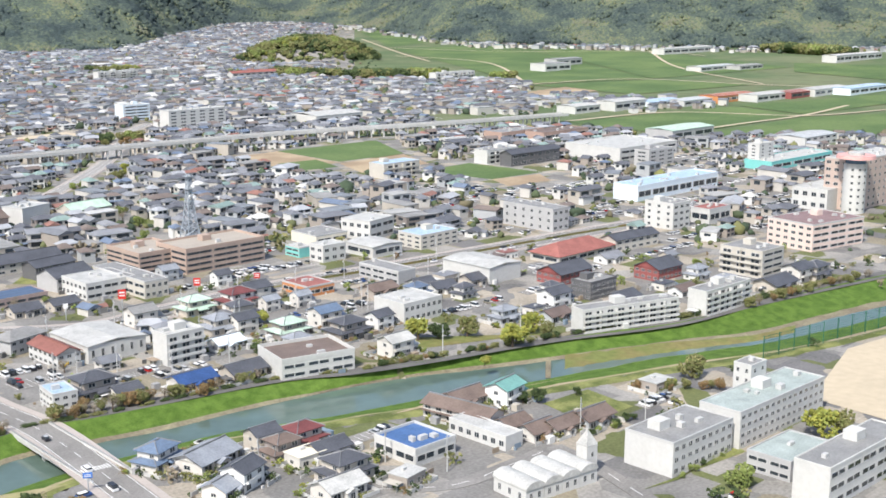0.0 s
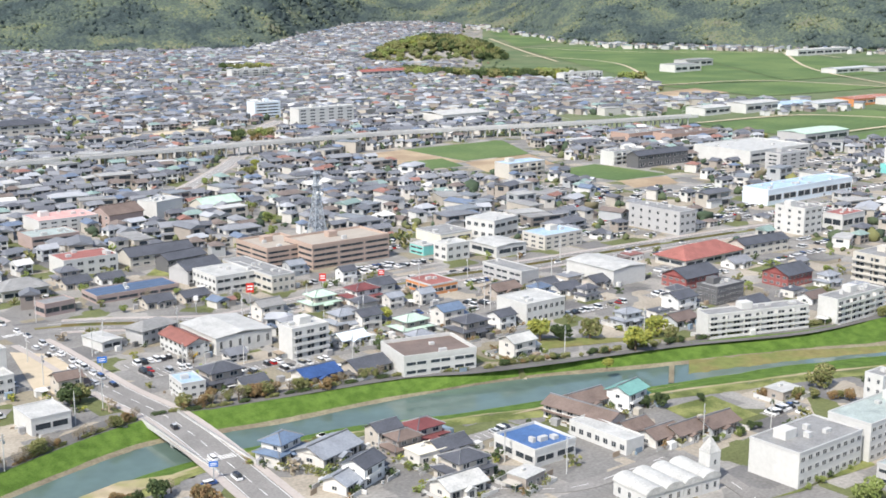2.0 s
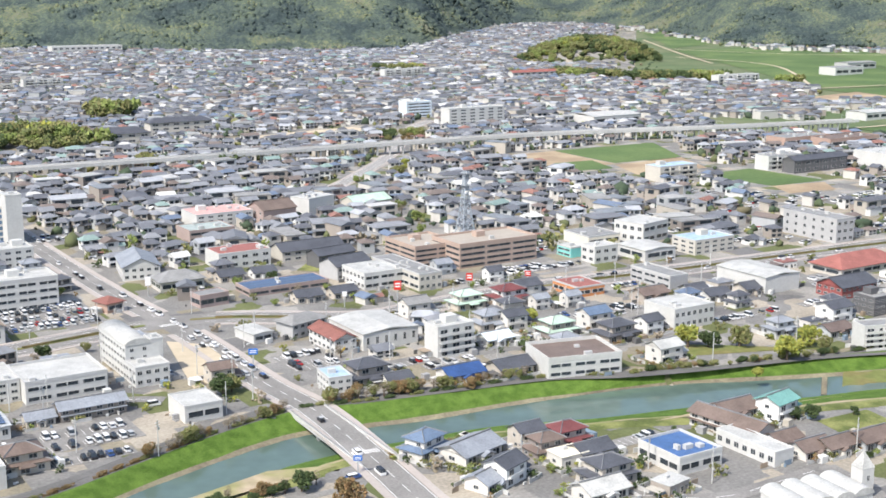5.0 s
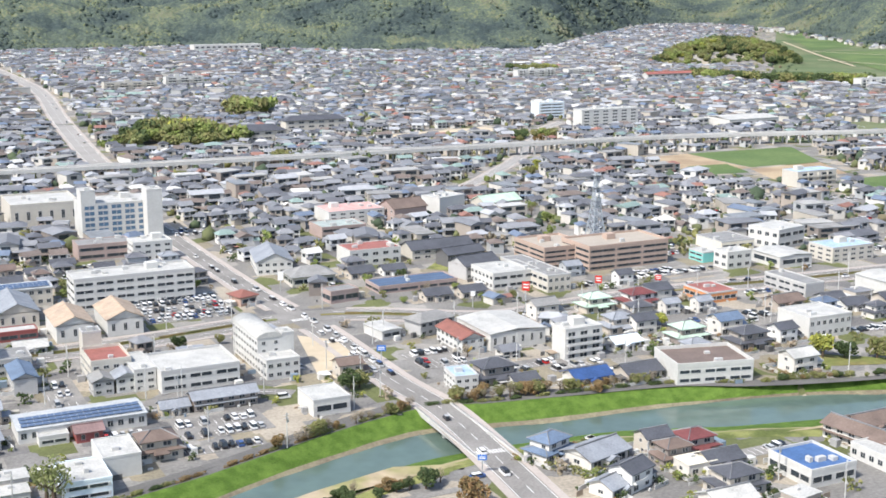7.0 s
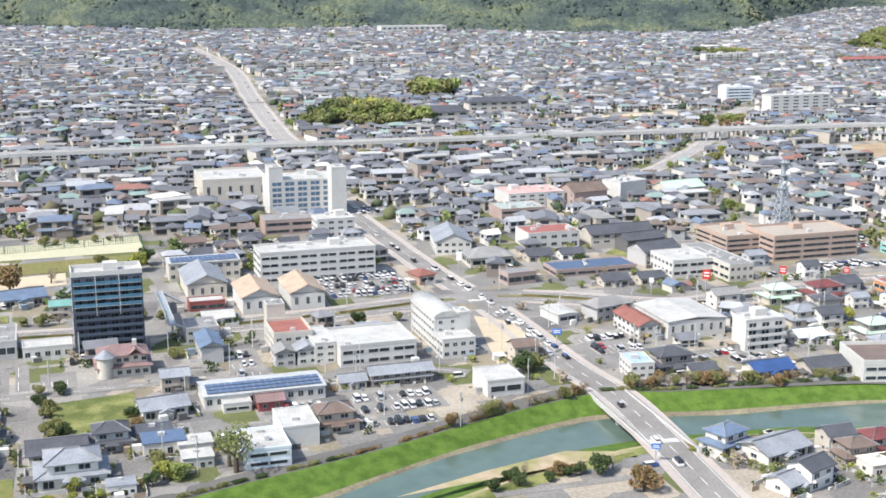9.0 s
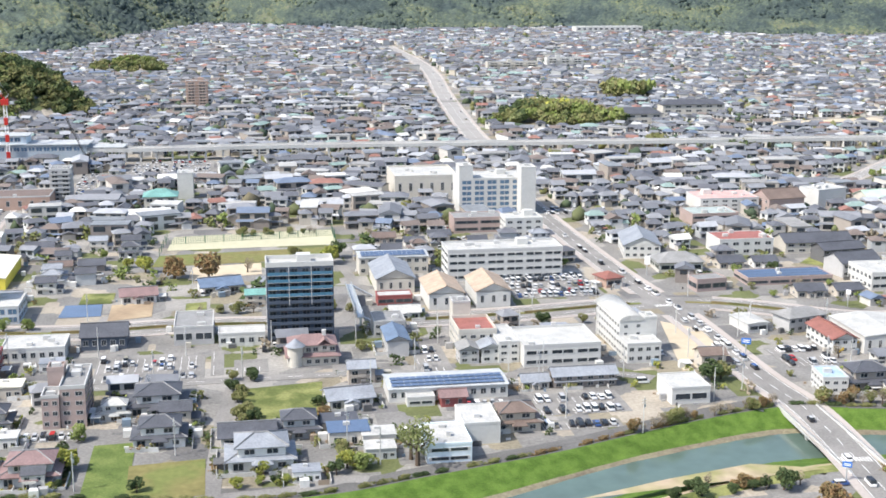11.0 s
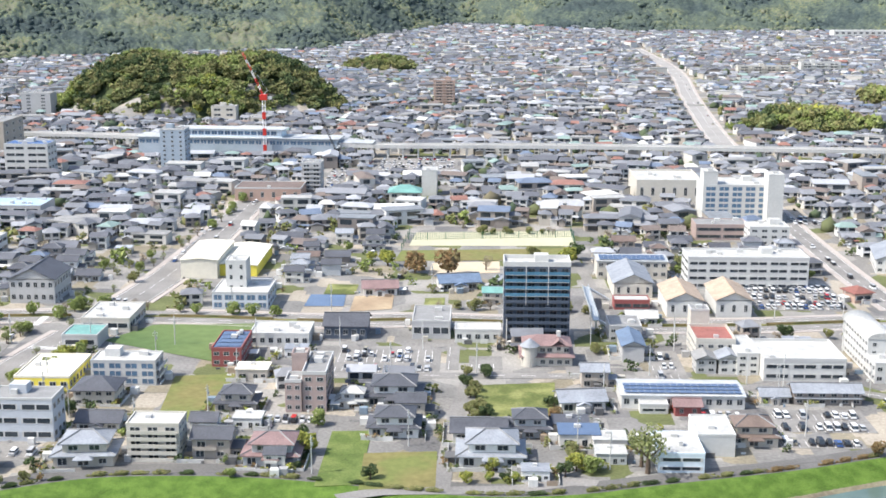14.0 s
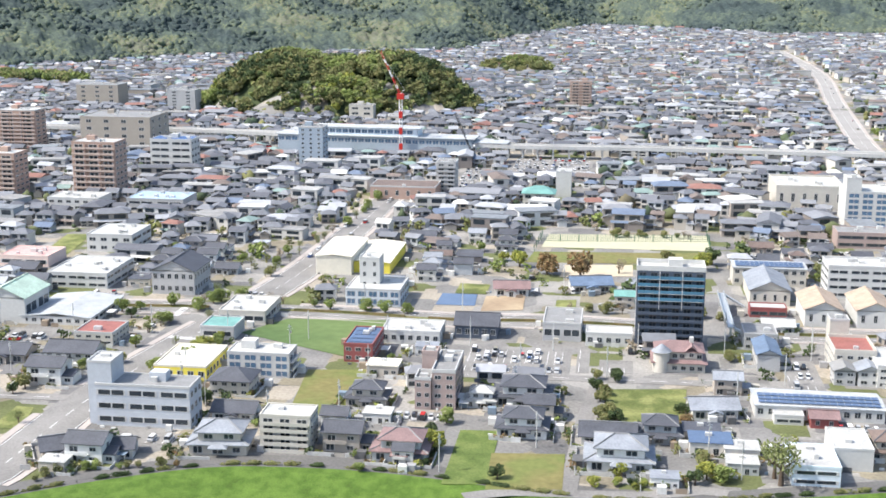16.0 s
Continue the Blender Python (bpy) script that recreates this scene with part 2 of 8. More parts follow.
def window_mesh(name, glass, rim_mat="frame"):
    """A window one metre square and 0.12 deep: frame with a mullion, glass set back."""
    bm = bmesh.new()
    xs, zs = (-.5, -.44, -.025, .025, .44, .5), (0, .06, .94, 1)
    v = [[bm.verts.new((x, -.09, z)) for z in zs] for x in xs]
    for i in range(5):
        for k in range(3):
            ring = (v[i][k], v[i + 1][k], v[i + 1][k + 1], v[i][k + 1])
            if k == 1 and i in (1, 3):
                deep = [bm.verts.new((p.co.x, -.02, p.co.z)) for p in ring]
                for a in range(4):
                    bm.faces.new((ring[a], ring[(a + 1) % 4], deep[(a + 1) % 4], deep[a]))
                bm.faces.new(deep).material_index = 1
            else:
                bm.faces.new(ring)
    rim = [v[0][0], v[5][0], v[5][3], v[0][3]]
    back = [bm.verts.new((p.co.x, .02, p.co.z)) for p in rim]
    for a in range(4):
        bm.faces.new((rim[(a + 1) % 4], rim[a], back[a], back[(a + 1) % 4]))
    me = bpy.data.meshes.new(name)
    bm.to_mesh(me)
    bm.free()
    me.materials.append(MATS[rim_mat])
    me.materials.append(MATS[glass])
    return me


WINDOW = window_mesh("window", "glass")
WINDOW_BLUE = window_mesh("window_blue", "glass_blue")
WINDOW_DARK = window_mesh("window_dark", "glass", "darkwall")
SIDES = dict(S=(0.0, 0), E=(math.pi / 2, 1), N=(math.pi, 0), W=(-math.pi / 2, 1))


def terrain(x, y):
    """The height of the land without the river: a flat town, a gently rising valley floor and wooded hills round it."""
    r, a = math.hypot(x, y), math.degrees(math.atan2(-x, y)) + 45
    z = 0.012 * max(0.0, r - 1300)
    foot = float(np.interp(a, FOOT_AZ, FOOT_R))
    if r > foot:
        d = r - foot
        n = noise.noise((x * .0022, y * .0022, 0)) * .5 + noise.noise((x * .006, y * .006, 3)) * .25
        n += noise.noise((x * .0011, y * .0011, 8)) * .5
        z += d * (0.25 + 0.30 * n) if d < 900 else 900 * (0.25 + 0.30 * n) + (d - 900) * .05
    for kx, ky, rx, ry, kh in KNOLLS:
        q = ((x - kx) / rx) ** 2 + ((y - ky) / ry) ** 2
        if q < 1:
            z += kh * (1 - q) ** 0.8
    return z


FOOT_AZ = (-60, -27, -20, -15, -2, 0.5, 4, 7, 9.5, 13.5, 15, 20, 26, 30, 38, 42, 46, 49, 52, 56, 63, 72, 90)
FOOT_R = (2700, 2700, 2650, 2550, 2600, 2750, 3300, 3500, 3400, 2500, 2380, 2330, 2380, 2480, 2380, 2500, 2600, 2300, 1950, 1930, 1880, 1740, 1700)
KNOLLS = ((-272, 1235, 128, 105, 42), (-350, 1225, 62, 70, 14), (-190, 1228, 58, 62, 14), (270, 1085, 55, 35, 7), (1340, 1655, 125, 95, 34), (-129, 1630, 45, 40, 12))

# occupied ground, in cells of two metres, so that filling houses keep clear of everything placed by hand
OX, OY, CELL = -1100.0, 100.0, 2.0
BUSY = np.zeros((1600, 1150), bool)


def claim(x, y, w, d, rot=0.0, pad=1.5):
    c, s = math.cos(rot), math.sin(rot)
    hw, hd = w / 2 + pad, d / 2 + pad
    n = int(max(w, d) / CELL) + 4
    g = np.linspace(-1, 1, 2 * n + 1)
    u, v = np.meshgrid(g * hw, g * hd)
    i = ((x + u * c - v * s - OX) / CELL).astype(int)
    j = ((y + u * s + v * c - OY) / CELL).astype(int)
    ok = (i >= 0) & (j >= 0) & (i < BUSY.shape[0]) & (j < BUSY.shape[1])
    BUSY[i[ok], j[ok]] = True


def is_free(x, y, w, d, rot=0.0):
    c, s = math.cos(rot), math.sin(rot)
    u, v = np.meshgrid(np.linspace(-w / 2, w / 2, 5), np.linspace(-d / 2, d / 2, 5))
    i = ((x + u * c - v * s - OX) / CELL).astype(int)
    j = ((y + u * s + v * c - OY) / CELL).astype(int)
    ok = (i >= 0) & (j >= 0) & (i < BUSY.shape[0]) & (j < BUSY.shape[1])
    return not BUSY[i[ok], j[ok]].any()


def windows_on(thing, side, w, d, h, storeys, style, wall):
    """Windows, bands, balconies or glass on one side of a block."""
    turn, k = SIDES[side]
    length, off = (w, d / 2) if k == 0 else (d, w / 2)
    sh = h / storeys
    wide = 1.0 if thing.location.length < 620 else 1.6 if thing.location.length < 900 else 3.0

    def place(u, z, su, sz, mesh=WINDOW, name="window", out=0.0):
        p = Matrix.Rotation(turn, 4, "Z") @ Vector((u, -off - out, z))
        return part(name, mesh, None, thing, at=p, size=(su, 1, sz), turn=turn)
    if style in ("plain", ""):
        return
    for s in range(storeys):
        z = s * sh + sh * .30
        if style == "band":
            n = max(1, round(length / 9 / wide))
            for i in range(n):
                place((i + .5) * length / n - length / 2, z, length / n * .92, sh * .42, WINDOW_DARK if wall in ("browntile", "charcoal", "pinkbrick", "darkwall", "redwall") else WINDOW)
        elif style in ("grid", "slit", "bays", "dark"):
            n = max(1, round(length / (3.4 if style == "grid" else 4.2) / wide))
            for i in range(n):
                place((i + .5) * length / n - length / 2, z, length / n * (.58 if style != "slit" else .3), sh * .45)
        elif style == "glass":
            n = max(2, round(length / 5 / wide))
            for i in range(n):
                place((i + .5) * length / n - length / 2, z - sh * .12, length / n * .8, sh * .72, WINDOW_BLUE)
        elif style in ("balcony", "tower"):
            n = max(2, round(length / (5.2 if style == "balcony" else 4.2) / wide))
            for i in range(n):
                place((i + .5) * length / n - length / 2, s * sh + .25, length / n * .62, sh * .68, WINDOW_DARK if wall == "charcoal" else WINDOW)
    if style in ("balcony", "tower"):
        for s in range(storeys):
            if style == "tower" and s == 0:
                continue
            z = s * sh
            teal = style == "tower" and s > storeys * .55
            bm = bmesh.new()
            add_box(bm, -length / 2 + .4, -1.5, -.1, length / 2 - .4, 0, .1)
            add_box(bm, -length / 2 + .4, -1.5, .1, length / 2 - .4, -1.36, 1.05)
            p = Matrix.Rotation(turn, 4, "Z") @ Vector((0, -off, z))
            bal = part("balcony", bm, {"brownbrick": "palebrick"}.get(wall, wall) if not teal else "tealglass", thing, at=p, turn=turn)
            if style == "tower" and teal:
                part("slab", box(-length / 2 + .4, -1.55, -.22, length / 2 - .4, 0, -.1), "frame", bal)
        if style == "tower" or length > 20:
            for i in range(1, 3 if style == "tower" else int(length / 8)):
                m = 3 if style == "tower" else int(length / 8)
                u = length * (i / m - .5)
                p = Matrix.Rotation(turn, 4, "Z") @ Vector((u, -off - .8, h * (.52 if style == "tower" else 0)))
                part("divider", box(-.12, -.75, 0, .12, .75, h * (.48 if style == "tower" else .98)), "frame" if style == "tower" else wall, thing, at=p, turn=turn)


def block(name, label, category, x, y, rot, w, d, h, storeys, wall, roof_mat, roof="flat", parapet=0.5, S="", W="", E="", N=""):
    """A building of any kind: walls, a flat, low, gabled or hipped roof, windows on the sides that are named."""
    rng = random.Random(round(x * 7 + y * 13))
    thing = tagged(new(name), label, category)
    thing.location, thing.rotation_euler = (x, y, terrain(x, y)), (0, 0, radians(rot))
    claim(x, y, w, d, radians(rot), 2.5)
    hw, hd = w / 2, d / 2
    bm = bmesh.new()
    add_box(bm, -hw, -hd, -4 if abs(terrain(x, y)) > .5 else -.3, hw, hd, h)
    part("wall", bm, wall, thing)
    rise = min(w, d) * .24
    bm = bmesh.new()
    if roof == "flat":
        add_box(bm, -hw + .3, -hd + .3, h, hw - .3, hd - .3, h + .12)
        part("roof", bm, roof_mat, thing)
        bm = bmesh.new()
        for a in ((-hw - .08, -hd - .08, hw + .08, -hd + .3), (-hw - .08, hd - .3, hw + .08, hd + .08), (-hw - .08, -hd + .3, -hw + .3, hd - .3), (hw - .3, -hd + .3, hw + .08, hd - .3)):
            add_box(bm, a[0], a[1], h - .25, a[2], a[3], h + parapet)
        part("parapet", bm, {"charcoal": "white", "browntile": "browntile", "yellow": "beigepale", "redwall": "redwall"}.get(wall, "frame" if rng.random() < .4 else wall), thing)
        for i in range(rng.randint(1, 2 + int(w * d / 160)) if storeys > 1 or w * d > 250 else 0):
            sx, sy, sz = rng.uniform(1.2, 3.2), rng.uniform(1.0, 2.2), rng.uniform(.8, 1.7)
            px, py = rng.uniform(-hw + 3, hw - 3) if w > 8 else 0, rng.uniform(-hd + 3, hd - 3) if d > 8 else 0
            unit = part("rooftop_unit", box(-sx / 2, -sy / 2, 0, sx / 2, sy / 2, sz), "frame" if rng.random() < .6 else "concrete", thing, at=(px, py, h + .12))
        if storeys >= 3 and w > 16:
            pw = part("penthouse", box(-2.6, -2.2, 0, 2.6, 2.2, 2.8), wall if wall != "charcoal" else "white", thing, at=(rng.uniform(-hw * .5, hw * .5), hd * .3, h + .1))
    elif roof == "low":
        add_gable(bm, -hw, -hd, hw, hd, h, min(w, d) * .05, .4, "x" if w >= d else "y", .35)
        n = int(max(w, d) / 3)
        part("roof", bm, roof_mat if roof_mat != "solar" else "paleroof", thing)
        seam = bmesh.new()
        for i in range(1, n):
            u = (i / n - .5) * max(w, d)
            if w >= d:
                add_gable(seam, u - .06, -hd, u + .06, hd, h + .06, min(w, d) * .05, 0.0, "x", .04)
            else:
                add_gable(seam, -hw, u - .06, hw, u + .06, h + .06, min(w, d) * .05, 0.0, "y", .04)
        part("roof_seams", seam, "frame", thing)
    elif roof == "gable":
        add_gable(bm, -hw, -hd, hw, hd, h, rise, .7, "x" if w >= d else "y")
        part("roof", bm, roof_mat, thing)
        ends = ((-hw, hw - .2) if w >= d else (-hd, hd - .2))
        half = hd if w >= d else hw
        for e in ends:
            bm = bmesh.new()
            tri = [(e, -half, h - .3), (e, half, h - .3), (e, 0, h + rise * .93), (e + .2, -half, h - .3), (e + .2, half, h - .3), (e + .2, 0, h + rise * .93)]
            add_solid(bm, tri if w >= d else [(b, a, c) for a, b, c in tri], [(0, 1, 2), (5, 4, 3), (0, 2, 5, 3), (1, 4, 5, 2)])
            part("gable_wall", bm, wall, thing)
        cap = (-hw - .7, -.2, hw + .7, .2) if w >= d else (-.2, -hd - .7, .2, hd + .7)
        part("ridge", box(cap[0], cap[1], h + rise - .05, cap[2], cap[3], h + rise + .25), roof_mat, thing)
    else:
        add_hip(bm, -hw, -hd, hw, hd, h, rise * 1.05, 1.0)
        part("roof", bm, roof_mat, thing)
    if roof_mat == "solar":
        n, rows = max(2, int(w / 2.2)), max(1, int(d / 4.5))
        for r in range(rows):
            for i in range(n):
                u, v = (i + .5) * (w - 2) / n - w / 2 + 1, (r + .5) * (d * (.5 if roof == "low" else .9)) / rows - d / 2 + .5
                zz = h + .35 + ((v + d / 2) * .1 if roof == "low" else 0)
                part("solar_panel", SOLAR, None, thing, at=(u, v, zz), size=((w - 2) / n * .93, min(1.9, d * .4 / rows + .8), 1))
    for side, style in (("S", S), ("W", W), ("E", E), ("N", N)):
        windows_on(thing, side, w, d, h - (.3 if roof == "flat" else 0), storeys, style, wall)
    return thing


bm = bmesh.new()
add_solid(bm, [(-.5, -.5, 0), (.5, -.5, 0), (.5, .5, .22), (-.5, .5, .22), (-.5, -.5, .06), (.5, -.5, .06), (.5, .5, .28), (-.5, .5, .28)], [(0, 3, 2, 1), (4, 5, 6, 7), (0, 1, 5, 4), (1, 2, 6, 5), (2, 3, 7, 6), (3, 0, 4, 7)])
SOLAR = bpy.data.meshes.new("solar_panel")
bm.to_mesh(SOLAR)
bm.free()
SOLAR.materials.append(MATS["solar"])


# ---- land ----
def smooth_line(pts, step=6.0):
    """A rounded line through the points, with a point about every step metres."""
    p = [Vector((*q, 0)) for q in pts]
    p = [2 * p[0] - p[1]] + p + [2 * p[-1] - p[-2]]
    res = []
    for i in range(1, len(p) - 2):
        n = max(2, int((p[i + 1] - p[i]).length / step))
        for k in range(n):
            t = k / n
            a, b, c, d = p[i - 1:i + 3]
            res.append(.5 * (2 * b + (c - a) * t + (2 * a - 5 * b + 4 * c - d) * t * t + (3 * b - a - 3 * c + d) * t ** 3))
    return res + [p[-2]]


def strip(bm, line, offsets, index=0, lift=None):
    """A band along a line; offsets: (metres to the left, height) pairs of its cross-section."""
    rows = []
    for i, p in enumerate(line):
        t = (line[min(i + 1, len(line) - 1)] - line[max(i - 1, 0)]).normalized()
        nrm = Vector((-t.y, t.x, 0))
        rows.append([bm.verts.new((*(p + nrm * o).xy, z + (lift(*(p + nrm * o).xy) if lift else 0))) for o, z in offsets])
    for a, b in zip(rows, rows[1:]):
        for k in range(len(offsets) - 1):
            bm.faces.new((a[k + 1], a[k], b[k], b[k + 1])).material_index = index


NORTH_TOP = [(-191.0, 272.8), (-162.8, 293.6), (-138.2, 310.5), (-111.4, 323.7), (-87.7, 327.2), (-63.6, 327.0), (-39.7, 323.5), (-16.7, 318.5), (5.5, 316.0), (27.8, 318.3), (48.5, 324.6), (70.3, 330.9), (90.3, 336.9), (112.2, 345.2), (135.8, 353.8), (156.6, 360.1), (177.3, 363.4), (194.6, 358.4), (221.5, 354.5), (245.6, 350.8), (269.7, 345.2), (291.3, 335.1), (316.2, 327.4), (343.5, 320.3), (372.4, 312.5), (402.4, 303.2), (432.9, 292.0), (484.8, 285.6), (546.1, 278.2), (621.2, 263.7), (699.7, 240.9)]
NORTH_WATER = [(-175.5, 250.7), (-149.8, 270.3), (-126.7, 284.6), (-102.2, 296.9), (-80.3, 299.6), (-58.4, 300.6), (-36.9, 300.2), (-15.7, 299.3), (5.2, 298.8), (26.0, 296.9), (45.8, 306.2), (66.8, 314.1), (86.7, 323.7), (108.3, 333.4), (131.0, 341.2), (150.9, 347.0), (170.7, 349.9), (187.8, 345.9), (212.8, 340.6), (237.3, 338.9), (262.3, 335.8), (288.1, 331.4), (312.8, 323.9), (335.6, 312.9), (360.8, 302.8), (388.1, 292.5), (415.3, 280.2), (448.0, 263.9), (501.9, 255.7), (572.6, 243.0), (652.4, 224.6)]
SOUTH_WATER = [(-160.6, 229.4), (-137.2, 247.5), (-116.1, 260.8), (-93.8, 272.3), (-73.7, 275.0), (-53.7, 276.2), (-33.9, 276.0), (-14.4, 275.6), (4.8, 276.0), (24.1, 274.9), (42.7, 285.8), (62.8, 295.3), (81.5, 304.0), (102.0, 313.8), (123.7, 322.3), (142.3, 327.2), (161.0, 330.1), (179.5, 330.6), (204.7, 327.6), (227.5, 324.9), (248.3, 317.8), (270.1, 310.7), (294.7, 305.1), (318.0, 296.6), (344.2, 288.8), (373.9, 281.8), (404.6, 272.9), (440.4, 259.4), (486.9, 248.1), (557.2, 236.5), (635.4, 218.8)]
SOUTH_TOP = [(-150.3, 214.6), (-128.5, 231.8), (-108.8, 244.4), (-87.9, 255.3), (-69.0, 257.6), (-50.3, 258.5), (-31.7, 258.1), (-13.5, 257.6), (4.5, 258.0), (22.5, 257.0), (40.0, 267.6), (58.9, 276.9), (76.2, 284.3), (94.9, 292.0), (115.4, 300.6), (133.4, 306.8), (152.1, 311.9), (171.5, 315.9), (196.4, 314.4), (216.8, 309.6), (237.5, 304.0), (258.2, 297.1), (278.8, 288.7), (301.3, 281.0), (325.6, 273.2), (351.4, 264.8), (379.4, 255.9), (412.0, 242.7), (453.1, 230.9), (517.0, 219.5), (590.9, 203.5)]
azr = [math.degrees(math.atan2(-x, y)) for x, y in NORTH_TOP]
TOP_R, LOW_R = [math.hypot(x, y) for x, y in NORTH_TOP], [math.hypot(x, y) for x, y in SOUTH_TOP]


def in_river(x, y):
    a, r = math.degrees(math.atan2(-x, y)), math.hypot(x, y)
    if not -72 < a < 36:
        return False
    return np.interp(-a, [-v for v in azr], LOW_R) + 1.5 < r < np.interp(-a, [-v for v in azr], TOP_R) - 1.5


def ground_sheet():
    az = [-75 + .5 * i for i in range(252)] + [51 + 6 * i for i in range(1, 39)]
    rr = [4, 60, 120, 180, 220] + list(range(240, 720, 6)) + list(range(720, 1400, 40)) + list(range(1400, 4700, 55)) + [4750]
    verts, faces, kinds = [], [], []
    for a in az:
        s, c = -math.sin(radians(a)), math.cos(radians(a))
        for r in rr:
            x, y = r * s, r * c
            verts.append((x, y, -7.5 if 240 < r < 720 and in_river(x, y) else terrain(x, y) - .02))
    m = len(rr)
    for i in range(len(az)):
        j = (i + 1) % len(az)
        for k in range(m - 1):
            faces.append((i * m + k, i * m + k + 1, j * m + k + 1, j * m + k))
            r, a = rr[k], az[i] + 45
            foot = np.interp(a, FOOT_AZ, FOOT_R)
            gx, gy = -r * math.sin(radians(az[i])), r * math.cos(radians(az[i]))
            knoll = any(((gx - kx) / rx) ** 2 + ((gy - ky) / ry) ** 2 < 1 for kx, ky, rx, ry, kh in KNOLLS)
            kinds.append(1 if knoll or r > foot - 20 or not -40 < a < 200 else (2 if r > 1150 and a < 4 else 0))
    verts.append((0, 0, -.02))
    for i in range(len(az)):
        faces.append((len(verts) - 1, i * m, ((i + 1) % len(az)) * m))
        kinds.append(0)
    me = bpy.data.meshes.new("ground")
    me.from_pydata(verts, [], faces)
    for nm in ("ground_town", "wood_floor", "plain"):
        me.materials.append(MATS[nm])
    me.polygons.foreach_set("material_index", kinds)
    me.polygons.foreach_set("use_smooth", [True] * len(faces))
    return tagged(new("ground", me), "grey town ground rising to wooded hills", "ground", kind="structure")


ground_sheet()


def river():
    lines = [smooth_line(p, 5.0) for p in (NORTH_TOP, NORTH_WATER, SOUTH_WATER, SOUTH_TOP)]
    n = 260
    pick = [[l[int(i * (len(l) - 1) / n)] for i in range(n + 1)] for l in lines]

    def sheet(name, rows, material, label, category):
        me = bpy.data.meshes.new(name)
        m = len(rows)
        me.from_pydata([p for i in range(n + 1) for p in [r[i] for r in rows]], [], [(i * m + k, i * m + k + 1, i * m + m + k + 1, i * m + m + k) for i in range(n) for k in range(m - 1)])
        me.materials.append(MATS[material])
        ob = tagged(new(name, me), label, category, kind="structure")
        bm = bmesh.new()
        bm.from_mesh(me)
        bmesh.ops.recalc_face_normals(bm, faces=bm.faces)
        if sum(f.normal.z for f in bm.faces) < 0:
            bmesh.ops.reverse_faces(bm, faces=bm.faces)
        bm.to_mesh(me)
        bm.free()
        return ob

    def lerp(a, b, t, z):
        return [(*(p.xy.lerp(q.xy, t + .035 * noise.noise((p.x * .1, p.y * .1, t * 9)))), z + .25 * noise.noise((p.x * .06, p.y * .06, z))) for p, q in zip(a, b)]
    nt, nw, sw, st = pick
    sheet("crown_verge", [[(*p.xy, .02) for p in lerp_v(nt, nw, 0, 9)], [(*p.xy, .05) for p in nt]], "asphalt_dark", "dark asphalt strip along the levee crown", "verge")
    sheet("levee", [[(*p.xy, .05) for p in nt], lerp(nt, nw, .12, -.1), lerp(nt, nw, .4, -1.6), lerp(nt, nw, .66, -2.9), lerp(nt, nw, .8, -3.25)], "levee_grass", "steep levee of bright green spring grass", "levee")
    sheet("bank_stones", [lerp(nt, nw, .8, -3.25), lerp(nt, nw, .9, -3.6), lerp(nt, nw, 1.0, -4.1), lerp(nt, nw, 1.15, -5.2)], "stone_bank", "brown stone foot of the levee at the water", "bank")
    sheet("water", [[(*p.xy, -4.0) for p in lerp_v(nt, nw, .93)], [(*p.xy, -4.0) for p in lerp_v(nw, sw, .5)], [(*p.xy, -4.0) for p in lerp_v(sw, st, .12)]], "water", "calm greenish river water", "river")
    sheet("bank_south", [lerp(sw, st, -.12, -5.0), lerp(sw, st, .03, -4.0), lerp(sw, st, .3, -3.0), lerp(sw, st, .55, -2.0), lerp(sw, st, .70, -1.4)], "levee_grass", "grassy lower river bank", "bank")
    sheet("bank_path", [lerp(sw, st, .70, -1.4), lerp(sw, st, .78, -1.0), lerp(sw, st, .86, -.6)], "sandpath", "sandy path along the bank", "bank")
    sheet("bank_verge", [lerp(sw, st, .86, -.6), [(*p.xy, .04) for p in st], [(*p.xy, .02) for p in lerp_v(st, sw, 0, 7)]], "grass", "rough grass verge above the bank path", "verge")


def lerp_v(a, b, t, back=0.0):
    """Points between two lines, or back metres behind the first one."""
    return [p.lerp(q, t) - (q - p).normalized() * back for p, q in zip(a, b)]


river()


